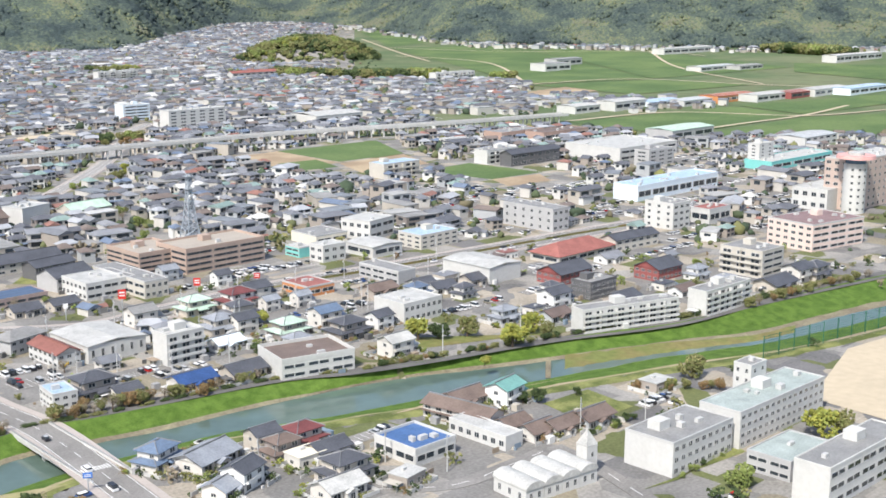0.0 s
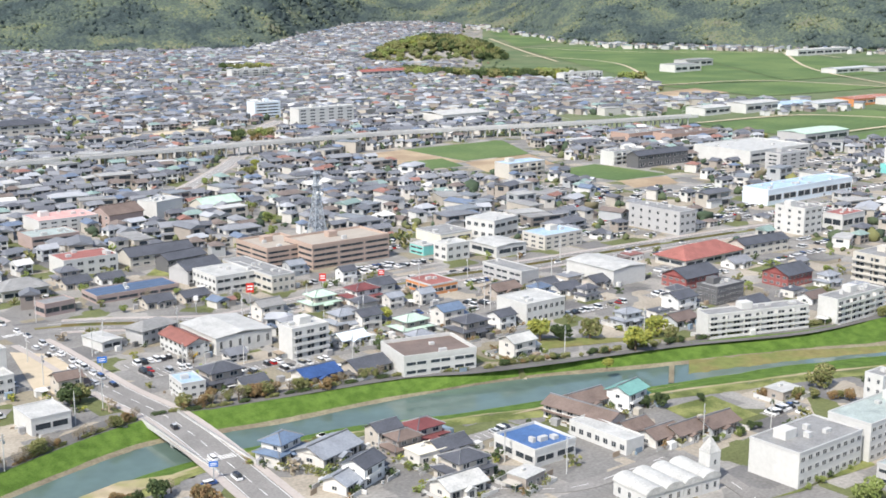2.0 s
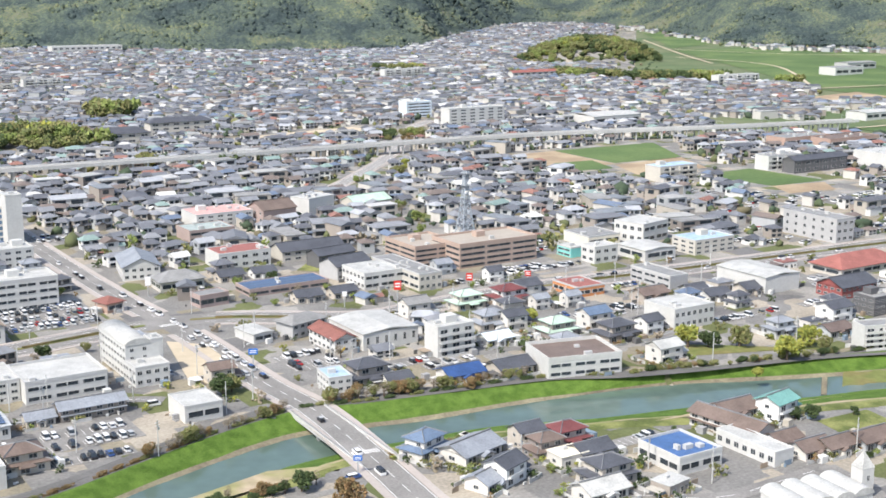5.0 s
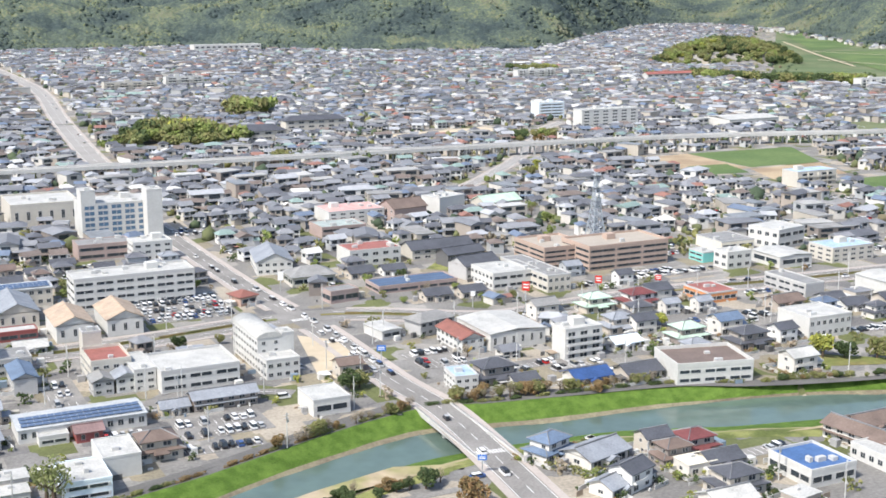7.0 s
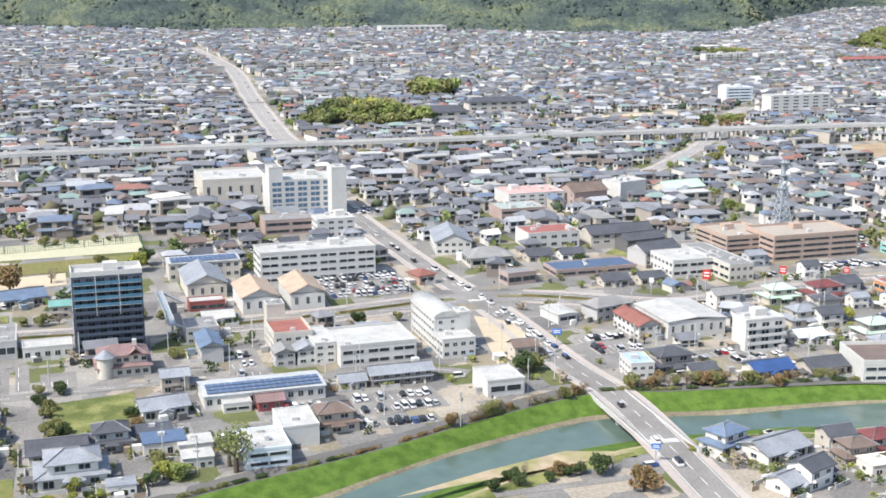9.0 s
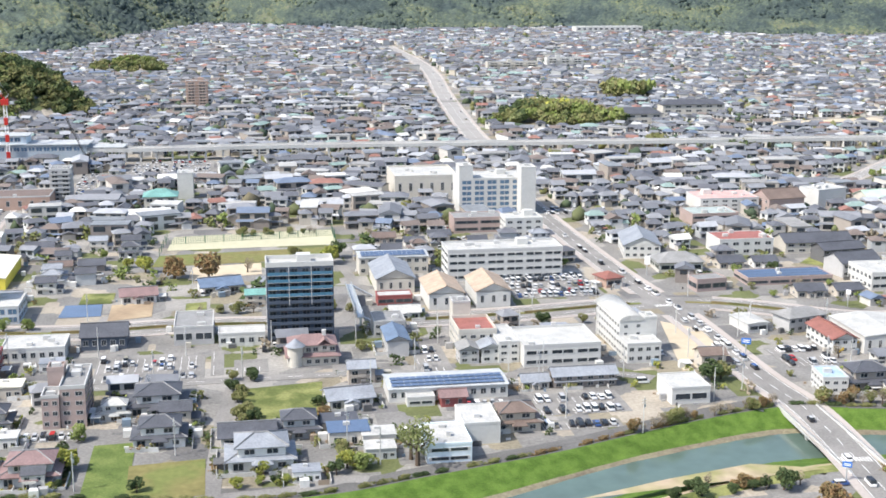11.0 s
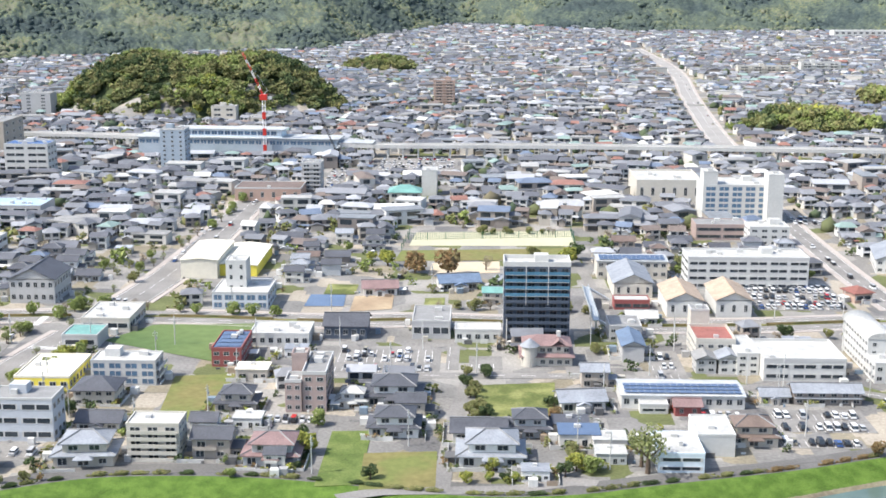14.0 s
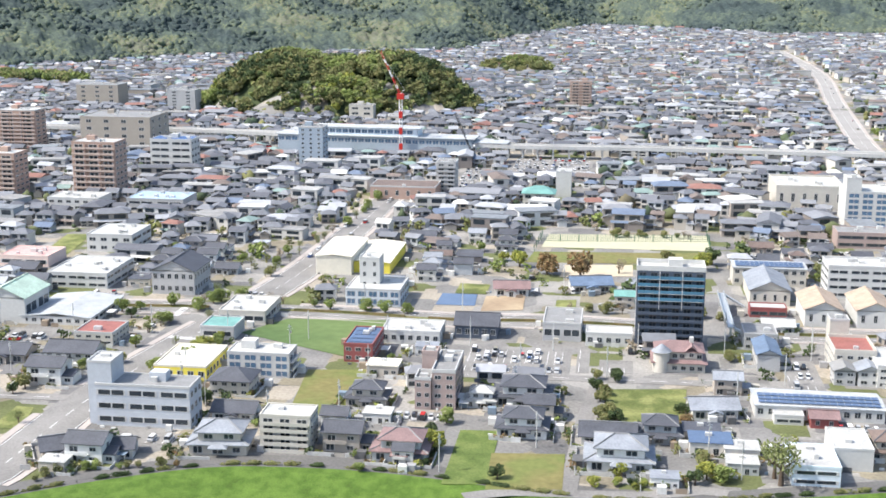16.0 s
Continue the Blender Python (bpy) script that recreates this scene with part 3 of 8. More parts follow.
def weir():
    """A low concrete weir with a gravel bar grown over with reeds above it."""
    n = [Vector((*p, 0)) for p in NORTH_WATER]
    q = [Vector((*p, 0)) for p in SOUTH_WATER]
    k = 24
    bm = bmesh.new()
    strip(bm, [n[k].lerp(q[k], t) for t in (-.1, .25, .75, 1.0)], [(1.1, -4.5), (.9, -3.75), (-.9, -3.75), (-1.4, -4.5)])
    part("weir", bm, "stone_bank")
    tagged(bpy.data.objects["weir"], "low concrete weir across the river", "weir", kind="structure")
    rows = []
    for i in range(33):
        t = k + .25 + i / 32 * 3.2
        a, b = int(t), t - int(t)
        p, r = n[a].lerp(n[a + 1], b), q[a].lerp(q[a + 1], b)
        rows.append([p.lerp(r, f + .05 * noise.noise((p.x * .1, p.y * .1, f))) for f in (-.25, .1, .4, .72)])
    me = bpy.data.meshes.new("gravel_bar")
    me.from_pydata([(v.x, v.y, z + .3 * noise.noise((v.x * .2, v.y * .2, 1))) for r in rows for v, z in zip(r, (-3.4, -3.5, -3.6, -4.2))], [], [(i * 4 + c, i * 4 + c + 1, i * 4 + 5 + c, i * 4 + 4 + c) for i in range(32) for c in range(3)])
    if me.polygons[0].normal.z < 0:
        me.flip_normals()
    me.materials.append(MATS["drygrass"])
    tagged(new("gravel_bar", me), "gravel bar overgrown with dry reeds", "gravel bar", kind="structure")


weir()
for p in smooth_line(NORTH_TOP, 5):
    claim(p.x, p.y, 5, 5)
for k in range(1, 12):
    for p, q in zip(NORTH_TOP, SOUTH_TOP):
        claim(p[0] + (q[0] - p[0]) * k / 11, p[1] + (q[1] - p[1]) * k / 11, 18, 18)


ROADS = []


def road(name, label, width, pts, median=False):
    line = smooth_line(pts, 5)
    ROADS.append((name, label, width, line, median))
    for p in line:
        claim(p.x, p.y, width + 3, width + 3)


def split(line, keep):
    """The stretches of a line whose points are kept."""
    run, runs = [], []
    for p in line:
        if keep(p):
            run.append(p)
        else:
            runs.append(run)
            run = []
    return [r for r in runs + [run] if len(r) > 1]


def build_roads():
    """Asphalt carriageways with kerbed pavements and painted lines, which stop at the crossings."""
    for k, (name, label, width, line, median) in enumerate(ROADS):
        others = [(l, w) for i, (_, _, w, l, _) in enumerate(ROADS) if i != k and w > 4]

        def off(p, pad):
            return all((p - q).length > w / 2 + pad for l, w in others for q in l[::1] if abs(p.x - q.x) < 25)
        hw, z = width / 2, .05 + .006 * k + (.75 if name == "farm_track" else 0)
        thing = tagged(new(name), label, "road", kind="structure")
        bm = bmesh.new()
        strip(bm, line, [(hw, z - .04), (hw, z), (-hw, z), (-hw, z - .04)], lift=terrain)
        part("carriageway", bm, {"farm_track": "sand", "road_far": "asphalt_pale", "road_valley": "asphalt_pale", "levee_path": "asphalt_dark", "levee_lane": "asphalt_dark", "levee_path_east": "asphalt_dark"}.get(name, "asphalt"), thing)
        if width > 8:
            for s in (1, -1):
                o = s * hw
                pv, ln = bmesh.new(), bmesh.new()
                for run in split(line, lambda p: off(p, hw + 1)):
                    strip(pv, run, sorted([(o + s * 2.6, .0), (o + s * 2.6, z + .14), (o, z + .14), (o, .0)], key=lambda q: (-q[0], q[1] if q[0] > o else -q[1])), lift=terrain)
                    strip(ln, run, [(o - s * .5 + .1, z + .02), (o - s * .5 - .1, z + .02)], lift=terrain)
                part("pavement", pv, "pavement", thing)
                part("edge_line", ln, "paint", thing)
        marks = bmesh.new()
        if median:
            bm, hb = bmesh.new(), bmesh.new()
            for run in split(line, lambda p: off(p, 3)):
                strip(bm, run, [(1.1, .05), (1.1, z + .2), (-1.1, z + .2), (-1.1, .05)])
                for i in range(len(run) - 1):
                    if i % 11 > 1:
                        strip(hb, run[i:i + 2], [(.7, .25), (.6, .9), (-.6, .95), (-.7, .25)])
            part("median", bm, "drygrass", thing)
            part("median_hedge", hb, "hedge", thing)
        for o in ((4.4, -4.4) if median else (0,) if width > 5.5 else ()):
            for i in range(0, len(line) - 1, 2):
                if off(line[i], 1):
                    strip(marks, line[i:i + 2], [(o + .1, z + .02), (o - .1, z + .02)], lift=terrain)
        part("lane_line", marks, "paint", thing)


FIELD_N = [0]


def field(label, c, material):
    """A four-cornered patch of ground cover, a hand above the land."""
    a, b, cc, d = [Vector((*q, 0)) for q in c]
    n = max(2, min(24, int(max((b - a).length, (d - a).length) / 12)))
    FIELD_N[0] += 1
    rows = [[(1 - v) * ((1 - u) * a + u * b) + v * ((1 - u) * d + u * cc) for u in [i / n for i in range(n + 1)]] for v in [i / n for i in range(n + 1)]]
    zz = .04 + .004 * FIELD_N[0] + (.5 if a.length > 1200 else 0)
    me = bpy.data.meshes.new("field")
    me.from_pydata([(p.x, p.y, terrain(p.x, p.y) + zz) for r in rows for p in r], [], [(i * (n + 1) + k, i * (n + 1) + k + 1, (i + 1) * (n + 1) + k + 1, (i + 1) * (n + 1) + k) for i in range(n) for k in range(n)])
    if me.polygons[0].normal.z < 0:
        me.flip_normals()
    me.materials.append(MATS[material])
    tagged(new("field", me), label, "field", kind="structure")
    for r in rows:
        for p in r:
            claim(p.x, p.y, (b - a).length / n + 2, (d - a).length / n + 2)


# ---- cars ----
def car_template(kind):
    """body, cabin glass, four wheels"""
    L, Wd, hgt, hood = dict(sedan=(4.5, 1.7, 1.45, 1.1), kei=(3.4, 1.48, 1.65, .55), van=(4.7, 1.75, 1.95, .5))[kind]
    thing = tagged(new("car"), dict(sedan="parked saloon car with dark windows", kei="small parked box-shaped car", van="parked van with dark windows")[kind], "car", group="parked cars")
    bm = bmesh.new()
    add_box(bm, -L / 2, -Wd / 2, .25, L / 2, Wd / 2, .85)
    c0, c1 = -L / 2 + .25, L / 2 - hood
    add_solid(bm, [(c0 + .35, -Wd / 2 + .15, hgt), (c1 - .6, -Wd / 2 + .15, hgt), (c1 - .6, Wd / 2 - .15, hgt), (c0 + .35, Wd / 2 - .15, hgt), (c0 + .3, -Wd / 2 + .14, hgt - .07), (c1 - .55, -Wd / 2 + .14, hgt - .07), (c1 - .55, Wd / 2 - .14, hgt - .07), (c0 + .3, Wd / 2 - .14, hgt - .07)],
              [(0, 1, 2, 3), (7, 6, 5, 4), (0, 4, 5, 1), (1, 5, 6, 2), (2, 6, 7, 3), (3, 7, 4, 0)])
    bmesh.ops.bevel(bm, geom=[e for e in bm.edges if e.calc_length() > .3 and min(v.co.z for v in e.verts) > .5], offset=.09, segments=2, affect="EDGES")
    part("body", bm, "car_paint", thing)
    bm = bmesh.new()
    add_solid(bm, [(c0, -Wd / 2 + .04, .85), (c1, -Wd / 2 + .04, .85), (c1, Wd / 2 - .04, .85), (c0, Wd / 2 - .04, .85), (c0 + .3, -Wd / 2 + .14, hgt - .06), (c1 - .55, -Wd / 2 + .14, hgt - .06), (c1 - .55, Wd / 2 - .14, hgt - .06), (c0 + .3, Wd / 2 - .14, hgt - .06)],
              [(0, 3, 2, 1), (4, 5, 6, 7), (0, 1, 5, 4), (1, 2, 6, 5), (2, 3, 7, 6), (3, 0, 4, 7)])
    part("window", bm, "glass", thing)
    bm = bmesh.new()
    bmesh.ops.create_cone(bm, cap_ends=True, segments=12, radius1=.31, radius2=.31, depth=.2, matrix=Matrix.Rotation(math.pi / 2, 4, "X"))
    me = bpy.data.meshes.new("wheel")
    bm.to_mesh(me)
    bm.free()
    for sx in (-L / 2 + .75, L / 2 - .8):
        for sy in (-Wd / 2 + .08, Wd / 2 - .08):
            part("wheel", me, "black", thing, at=(sx, sy, .31))
    return thing


CAR = [car_template(k) for k in ("sedan", "kei", "van")]
CAR_USED = [False] * 3
FAR_CARS = []
CAR_COUNT = [0]


def car(x, y, turn, k=None):
    k = random.randrange(3) if k is None else k
    if math.hypot(x, y) > 560 or CAR_COUNT[0] >= 140:
        FAR_CARS.append((x, y, turn, k))
        return
    CAR_COUNT[0] += 1
    m = pose(x, y, terrain(x, y) + .1, 0, 0, turn)
    if not CAR_USED[k]:
        CAR[k].matrix_basis, CAR_USED[k] = m, True
    else:
        copy_thing(CAR[k], m)


def lot(label, x, y, w, d, fill):
    """A parking lot: asphalt, painted bays, rows of cars."""
    thing = tagged(new("parking_lot"), label, "parking lot", kind="structure")
    thing.location = (x, y, terrain(x, y))
    claim(x, y, w, d)
    part("asphalt", box(-w / 2, -d / 2, -.3, w / 2, d / 2, .075), "asphalt_lot", thing)
    rng = random.Random(round(x * 3 + y))
    bays = bmesh.new()
    v = -d / 2 + 3
    while v < d / 2 - 2:
        n = int((w - 2) / 2.6)
        for i in range(n + 1):
            u = -w / 2 + 1 + i * 2.6
            add_box(bays, u - .07, v - 2.4, .07, u + .07, v + 2.4, .085)
            if i < n and rng.random() < fill:
                car(x + u + 1.3, y + v + rng.uniform(-.3, .3), 90 + 180 * (rng.random() < .5) + rng.uniform(-2, 2), rng.randrange(3))
        v += 5.2 if rng.random() < .4 else 10.6
    part("bay_lines", bays, "paint", thing)


# ---- houses ----
def hip_ridges(x0, y0, x1, y1, z, rise, over):
    """The raised ridge tiles of a hipped roof: the ridge and its four hips, in one connected piece."""
    bm = bmesh.new()
    x0, x1, y0, y1 = x0 - over, x1 + over, y0 - over, y1 + over
    k, ym = (y1 - y0) / 2 * .95, (y0 + y1) / 2
    rings = []
    for cx, rx in ((x0, x0 + k), (x1, x1 - k)):
        ring = [bm.verts.new((rx, ym + o, z + rise + e)) for o, e in ((-.2, 0), (0, .34), (.2, 0))]
        rings.append(ring)
        for cy in (y0, y1):
            side = Vector((rx - cx, ym - cy, 0)).cross(Vector((0, 0, 1))).normalized() * .17
            if side.y > 0:
                side = -side
            foot = [bm.verts.new((cx + side.x * o, cy + side.y * o, z + e)) for o, e in ((1, 0), (0, .26), (-1, 0))]
            for i in (0, 1):
                bm.faces.new((foot[i], foot[i + 1], ring[i + 1], ring[i]))
            bm.faces.new(foot)
    for i in (0, 1):
        bm.faces.new((rings[0][i], rings[0][i + 1], rings[1][i + 1], rings[1][i]))
    return bm


def house_template(kind, roof_mat):
    """A Japanese house of one of five plans: walls, tiled roofs with ridge caps, windows, door and porch."""
    thing = tagged(new("house"), {0: "two-storey house with hipped tiled roofs", 1: "two-storey house with gabled tiled roof", 2: "low house with broad gabled roof", 3: "small low building with flat roof", 4: "long house with tiled gable roof"}[kind], "house", group="town houses")
    wl, rf, rd = bmesh.new(), bmesh.new(), bmesh.new()
    wins = []
    if kind == 0:
        add_box(wl, -6.5, -4.5, -.3, 6.5, 4.5, 3.1)
        add_box(wl, -4.5, -3.6, 3.1, 5.0, 3.8, 6.0)
        add_hip(rf, -6.5, -4.5, 6.5, 4.5, 3.1, 1.3, .8)
        add_hip(rf, -4.5, -3.6, 5.0, 3.8, 6.0, 1.9, .8)
        rd.free()
        rd = hip_ridges(-4.5, -3.6, 5.0, 3.8, 6.0, 1.9, .8)
        part("lower_ridge", hip_ridges(-6.5, -4.5, 6.5, 4.5, 3.1, 1.3, .8), "ridge_tile", thing)
        add_hip(rf, -1.6, -6.4, 2.2, -4.6, 2.7, .7, .3)
        wins = [(0, -4.5, .5, -4.5, 2.2, 2.0), (0, 0, .3, -4.5, 2.6, 2.2), (0, 4.2, .8, -4.5, 1.8, 1.4), (0, -2.2, 4.0, -3.6, 2.2, 1.4), (0, 2.4, 4.0, -3.6, 2.4, 1.4), (1, 1.5, 4.0, -4.5, 1.6, 1.2), (1, -2.0, .8, -6.5, 1.8, 1.3), (3, 0, 4.0, -5.0, 1.6, 1.2), (3, 1, .8, -6.5, 1.8, 1.3)]
    elif kind == 1:
        add_box(wl, -5, -4, -.3, 5, 4, 5.9)
        add_box(wl, 5, -3, -.3, 8, 3, 2.9)
        add_gable(rf, -5, -4, 5, 4, 5.9, 2.1, .7, "x")
        add_gable(rf, 5.2, -3, 8, 3, 2.9, 1.1, .5, "x")
        add_solid(wl, [(-5, -4, 5.7), (-5, 4, 5.7), (-5, 0, 7.75), (-4.8, -4, 5.7), (-4.8, 4, 5.7), (-4.8, 0, 7.75)], [(0, 1, 2), (5, 4, 3), (0, 2, 5, 3), (1, 4, 5, 2)])
        add_solid(wl, [(4.8, -4, 5.7), (4.8, 4, 5.7), (4.8, 0, 7.75), (5, -4, 5.7), (5, 4, 5.7), (5, 0, 7.75)], [(0, 1, 2), (5, 4, 3), (0, 2, 5, 3), (1, 4, 5, 2)])
        add_box(rd, -5.7, -.2, 7.9, 5.7, .2, 8.25)
        add_box(wl, -4.6, -5.2, 2.8, 1.5, -4, 3.0)
        add_box(wl, -4.6, -5.2, 3.0, 1.5, -5.08, 3.9)
        wins = [(0, -3, .4, -4, 2.4, 2.0), (0, 2.4, .8, -4, 2.0, 1.3), (0, -2.6, 3.2, -4, 2.4, 1.9), (0, 2.6, 3.7, -4, 1.9, 1.2), (1, 0, 3.8, -5, 1.5, 1.2), (1, 1, .9, -5, 1.6, 1.2), (0, 6.5, .8, -3, 1.8, 1.2), (3, 0, 3.8, -5, 1.5, 1.2)]
    elif kind == 2:
        add_box(wl, -6.5, -4.5, -.3, 6.5, 4.5, 3.2)
        add_gable(rf, -6.5, -4.5, 6.5, 4.5, 3.2, 2.3, .9, "x")
        for s in (-6.5, 6.3):
            add_solid(wl, [(s, -4.5, 3.0), (s, 4.5, 3.0), (s, 0, 5.2), (s + .2, -4.5, 3.0), (s + .2, 4.5, 3.0), (s + .2, 0, 5.2)], [(0, 1, 2), (5, 4, 3), (0, 2, 5, 3), (1, 4, 5, 2)])
        add_box(wl, -2.0, -6.3, -.3, 1.6, -4.5, 2.5)
        add_gable(rf, -2.0, -6.3, 1.6, -4.5, 2.5, .9, .4, "y")
        add_box(rd, -7.4, -.2, 5.4, 7.4, .2, 5.8)
        wins = [(0, -4.4, .4, -4.5, 2.8, 2.0), (0, 4.2, .4, -4.5, 2.8, 2.0), (0, -.2, .1, -6.3, 1.8, 2.1), (1, 0, .9, -6.5, 2.0, 1.2), (3, 0, .9, -6.5, 2.0, 1.2)]
    elif kind == 3:
        add_box(wl, -5.5, -4.2, -.3, 5.5, 4.2, 3.6)
        add_box(rf, -5.8, -4.5, 3.6, 5.8, 4.5, 3.85)
        add_box(rd, -1.2, .6, 3.85, .6, 1.8, 4.7)
        wins = [(0, -3, .6, -4.2, 2.4, 1.6), (0, 1.4, .1, -4.2, 1.6, 2.1), (0, 4, .9, -4.2, 1.6, 1.2), (1, 0, .9, -5.5, 1.8, 1.2), (3, 0, .9, -5.5, 1.8, 1.2)]
    else:
        add_box(wl, -13, -4.5, -.3, 13, 4.5, 4.6)
        add_gable(rf, -13, -4.5, 13, 4.5, 4.6, 2.2, .9, "x")
        for s in (-13, 12.8):
            add_solid(wl, [(s, -4.5, 4.4), (s, 4.5, 4.4), (s, 0, 6.5), (s + .2, -4.5, 4.4), (s + .2, 4.5, 4.4), (s + .2, 0, 6.5)], [(0, 1, 2), (5, 4, 3), (0, 2, 5, 3), (1, 4, 5, 2)])
        add_box(rf, -13, -5.9, 2.5, 13, -4.5, 2.7)
        add_box(rd, -13.9, -.2, 6.7, 13.9, .2, 7.1)
        wins = [(0, -11 + 4.4 * i, z, -4.5, 2.4, 1.3) for i in range(6) for z in (.6, 3.0)] + [(1, 0, 1.0, -13, 2, 1.4), (3, 0, 1.0, -13, 2, 1.4)]
    part("wall", wl, "paint_any", thing)
    part("roof", rf, roof_mat, thing)
    part("ridge" if kind != 3 else "rooftop_unit", rd, "ridge_tile" if kind != 3 else "frame", thing)
    for side, u, z, off, sw, sh in wins:
        turn = (0.0, -math.pi / 2, math.pi, math.pi / 2)[side]
        p = Matrix.Rotation(turn, 4, "Z") @ Vector((u, off, z))
        part("window", WINDOW, None, thing, at=p, size=(sw, 1, sh), turn=turn)
    return thing


HOUSES = {}
SIZE = {0: (14.5, 10.5), 1: (13.5, 9.5), 2: (14.5, 11.5), 3: (11.5, 9), 4: (27.5, 11)}


def house(kind, x, y, rot, scale=1.0, roof_mat="tile_any"):
    m = pose(x, y, terrain(x, y), 0, 0, rot)
    claim(x, y, SIZE[kind][0] * scale, SIZE[kind][1] * scale, radians(rot), .5)
    key = (kind, roof_mat)
    if key not in HOUSES:
        HOUSES[key] = ob = house_template(kind, roof_mat)
        ob.matrix_basis = m
    else:
        ob = copy_thing(HOUSES[key], m)
    ob.scale = (scale, scale, scale ** .5)
    return ob


# ---- trees ----
def clump_mesh(name, material, seed, n, squash=.8, gap=.0, leaf=1.0):
    """A crown of many small tilted leaf clumps round a few boughs."""
    rng = random.Random(seed)
    verts, faces = [], []
    lobes = [(Vector((rng.uniform(-.5, .5), rng.uniform(-.5, .5), rng.uniform(-.35, .5))), rng.uniform(.35, .55)) for _ in range(7)]
    for i in range(n):
        c, r = rng.choice(lobes)
        v = Vector((rng.gauss(0, 1), rng.gauss(0, 1), rng.gauss(0, 1))).normalized()
        p = c + v * r * rng.uniform(.75, 1.05)
        p.z *= squash
        s = rng.uniform(.07, .15) * (1 - gap) * leaf
        q = Euler((rng.uniform(0, 6), rng.uniform(0, 6), rng.uniform(0, 6))).to_matrix()
        k = len(verts)
        for e in ((1, 0, -.5), (-.5, .87, -.5), (-.5, -.87, -.5), (0, 0, .8)):
            verts.append(p + q @ Vector(e) * s)
        faces += [(k, k + 1, k + 3), (k + 1, k + 2, k + 3), (k + 2, k, k + 3), (k, k + 2, k + 1)]
    me = bpy.data.meshes.new(name)
    me.from_pydata(verts, [], faces)
    me.materials.append(MATS[material])
    return me


BUSH = {k: clump_mesh("bush", "leaf_" + k, 5, 34, .9, 0, 2.0) for k in LEAVES}
GROVE = {k: clump_mesh("grove", "leaf_" + k, 23, 150, .85, 0, 1.45) for k in LEAVES}
CROWN = {k: [clump_mesh("crown", "leaf_" + k, 11 * i + len(k), 520 if k not in ("bare", "willow") else 300, .85, 0 if k not in ("bare", "willow") else .45) for i in range(2)] for k in LEAVES}
bm = bmesh.new()
bmesh.ops.create_cone(bm, cap_ends=True, segments=8, radius1=.06, radius2=.025, depth=.75, matrix=Matrix.Translation((0, 0, .37)))
for i in range(5):
    a = i * 1.26
    bmesh.ops.create_cone(bm, cap_ends=True, segments=5, radius1=.025, radius2=.008, depth=.42, matrix=Matrix.Translation((.13 * math.cos(a), .13 * math.sin(a), .55)) @ Matrix.Rotation(a, 4, "Z") @ Matrix.Rotation(.75, 4, "Y"))
TRUNK = bpy.data.meshes.new("trunk")
bm.to_mesh(TRUNK)
bm.free()
TRUNK.materials.append(MATS["bark"])
TREE_WORDS = dict(dark="dark evergreen tree with dense crown", olive="broad tree with olive-green crown", yellow="tree in bright yellow-green spring leaf", light="light green young street tree", brown="low tree with russet spring leaves", bare="pale tree with thin new leaves", willow="tall slender tree in thin pale green leaf")


def tree(x, y, h, kind):
    rng = random.Random(round(x * 5 + y * 3))
    thing = tagged(new("tree"), TREE_WORDS[kind], "tree", group="town trees")
    thing.location = (x, y, terrain(x, y))
    part("trunk", TRUNK, None, thing, size=(h, h, h * .8))
    wide = h * rng.uniform(.58, .72) * (.7 if kind in ("bare", "willow") else 1)
    part("crown", rng.choice(CROWN[kind]), None, thing, at=(0, 0, h * .56), size=(wide, wide, h * .62), turn=rng.uniform(0, 6))
    claim(x, y, h * .6, h * .6)


# ================= the plan =================

road("road_main", "grey four-lane town road with grass median", 17, [(-266.6, 477.9), (-181.6, 487.5), (-114.4, 488.5), (-62.3, 484.3), (-17.2, 487.4), (48.7, 481.8), (105.8, 483.8), (185.6, 490.8), (249.0, 456.5), (290.4, 457.9), (353.6, 460.0), (419.3, 452.9), (540.4, 443.3), (634.8, 432.7)], median=True)
road("road_bridge", "two-lane road crossing the river bridge", 11, [(168.0, 264.4), (169.0, 276.1), (173.9, 313.8), (178.5, 359.7), (176.5, 397.3), (177.1, 468.1), (172.3, 545.4), (170.7, 640.9), (171.5, 736.5)])
road("road_boulevard", "tree-lined boulevard with pavements", 17, [(-171.9, 306.3), (-169.8, 318.8), (-168.3, 375.0), (-160.0, 436.6), (-153.7, 472.6), (-142.0, 551.0), (-136.7, 647.0), (-135.7, 772.4)])
road("road_far", "pale straight road beyond the viaduct", 16, [(192.1, 956.1), (199.1, 1066.8), (224.2, 1345.7), (252.0, 1656.2), (245.6, 2018.4)])
road("road_valley", "road under the viaduct", 9, [(386.5, 756.2), (440.4, 809.2), (516.3, 893.8), (623.8, 1040.6), (682.8, 1097.1)])
road("levee_path", "narrow asphalt path on the levee crown", 3.6, [(-157.4, 303.1), (-142.4, 312.9), (-111.8, 327.6), (-91.3, 331.1), (-65.9, 331.3), (-44.7, 328.5), (-25.3, 322.3)])
road("levee_lane", "narrow asphalt lane behind the levee", 3.6, [(40.8, 327.8), (71.1, 337.1), (96.9, 345.1), (128.2, 357.5), (152.9, 366.1), (173.7, 371.8)])
road("levee_path_east", "narrow asphalt path on the levee crown", 3.2, [(192.5, 360.0), (229.0, 353.0), (264.8, 345.8), (287.3, 334.9), (315.6, 325.6), (352.7, 316.3), (380.5, 308.0), (429.1, 290.2), (485.5, 284.1), (575.2, 270.2)])
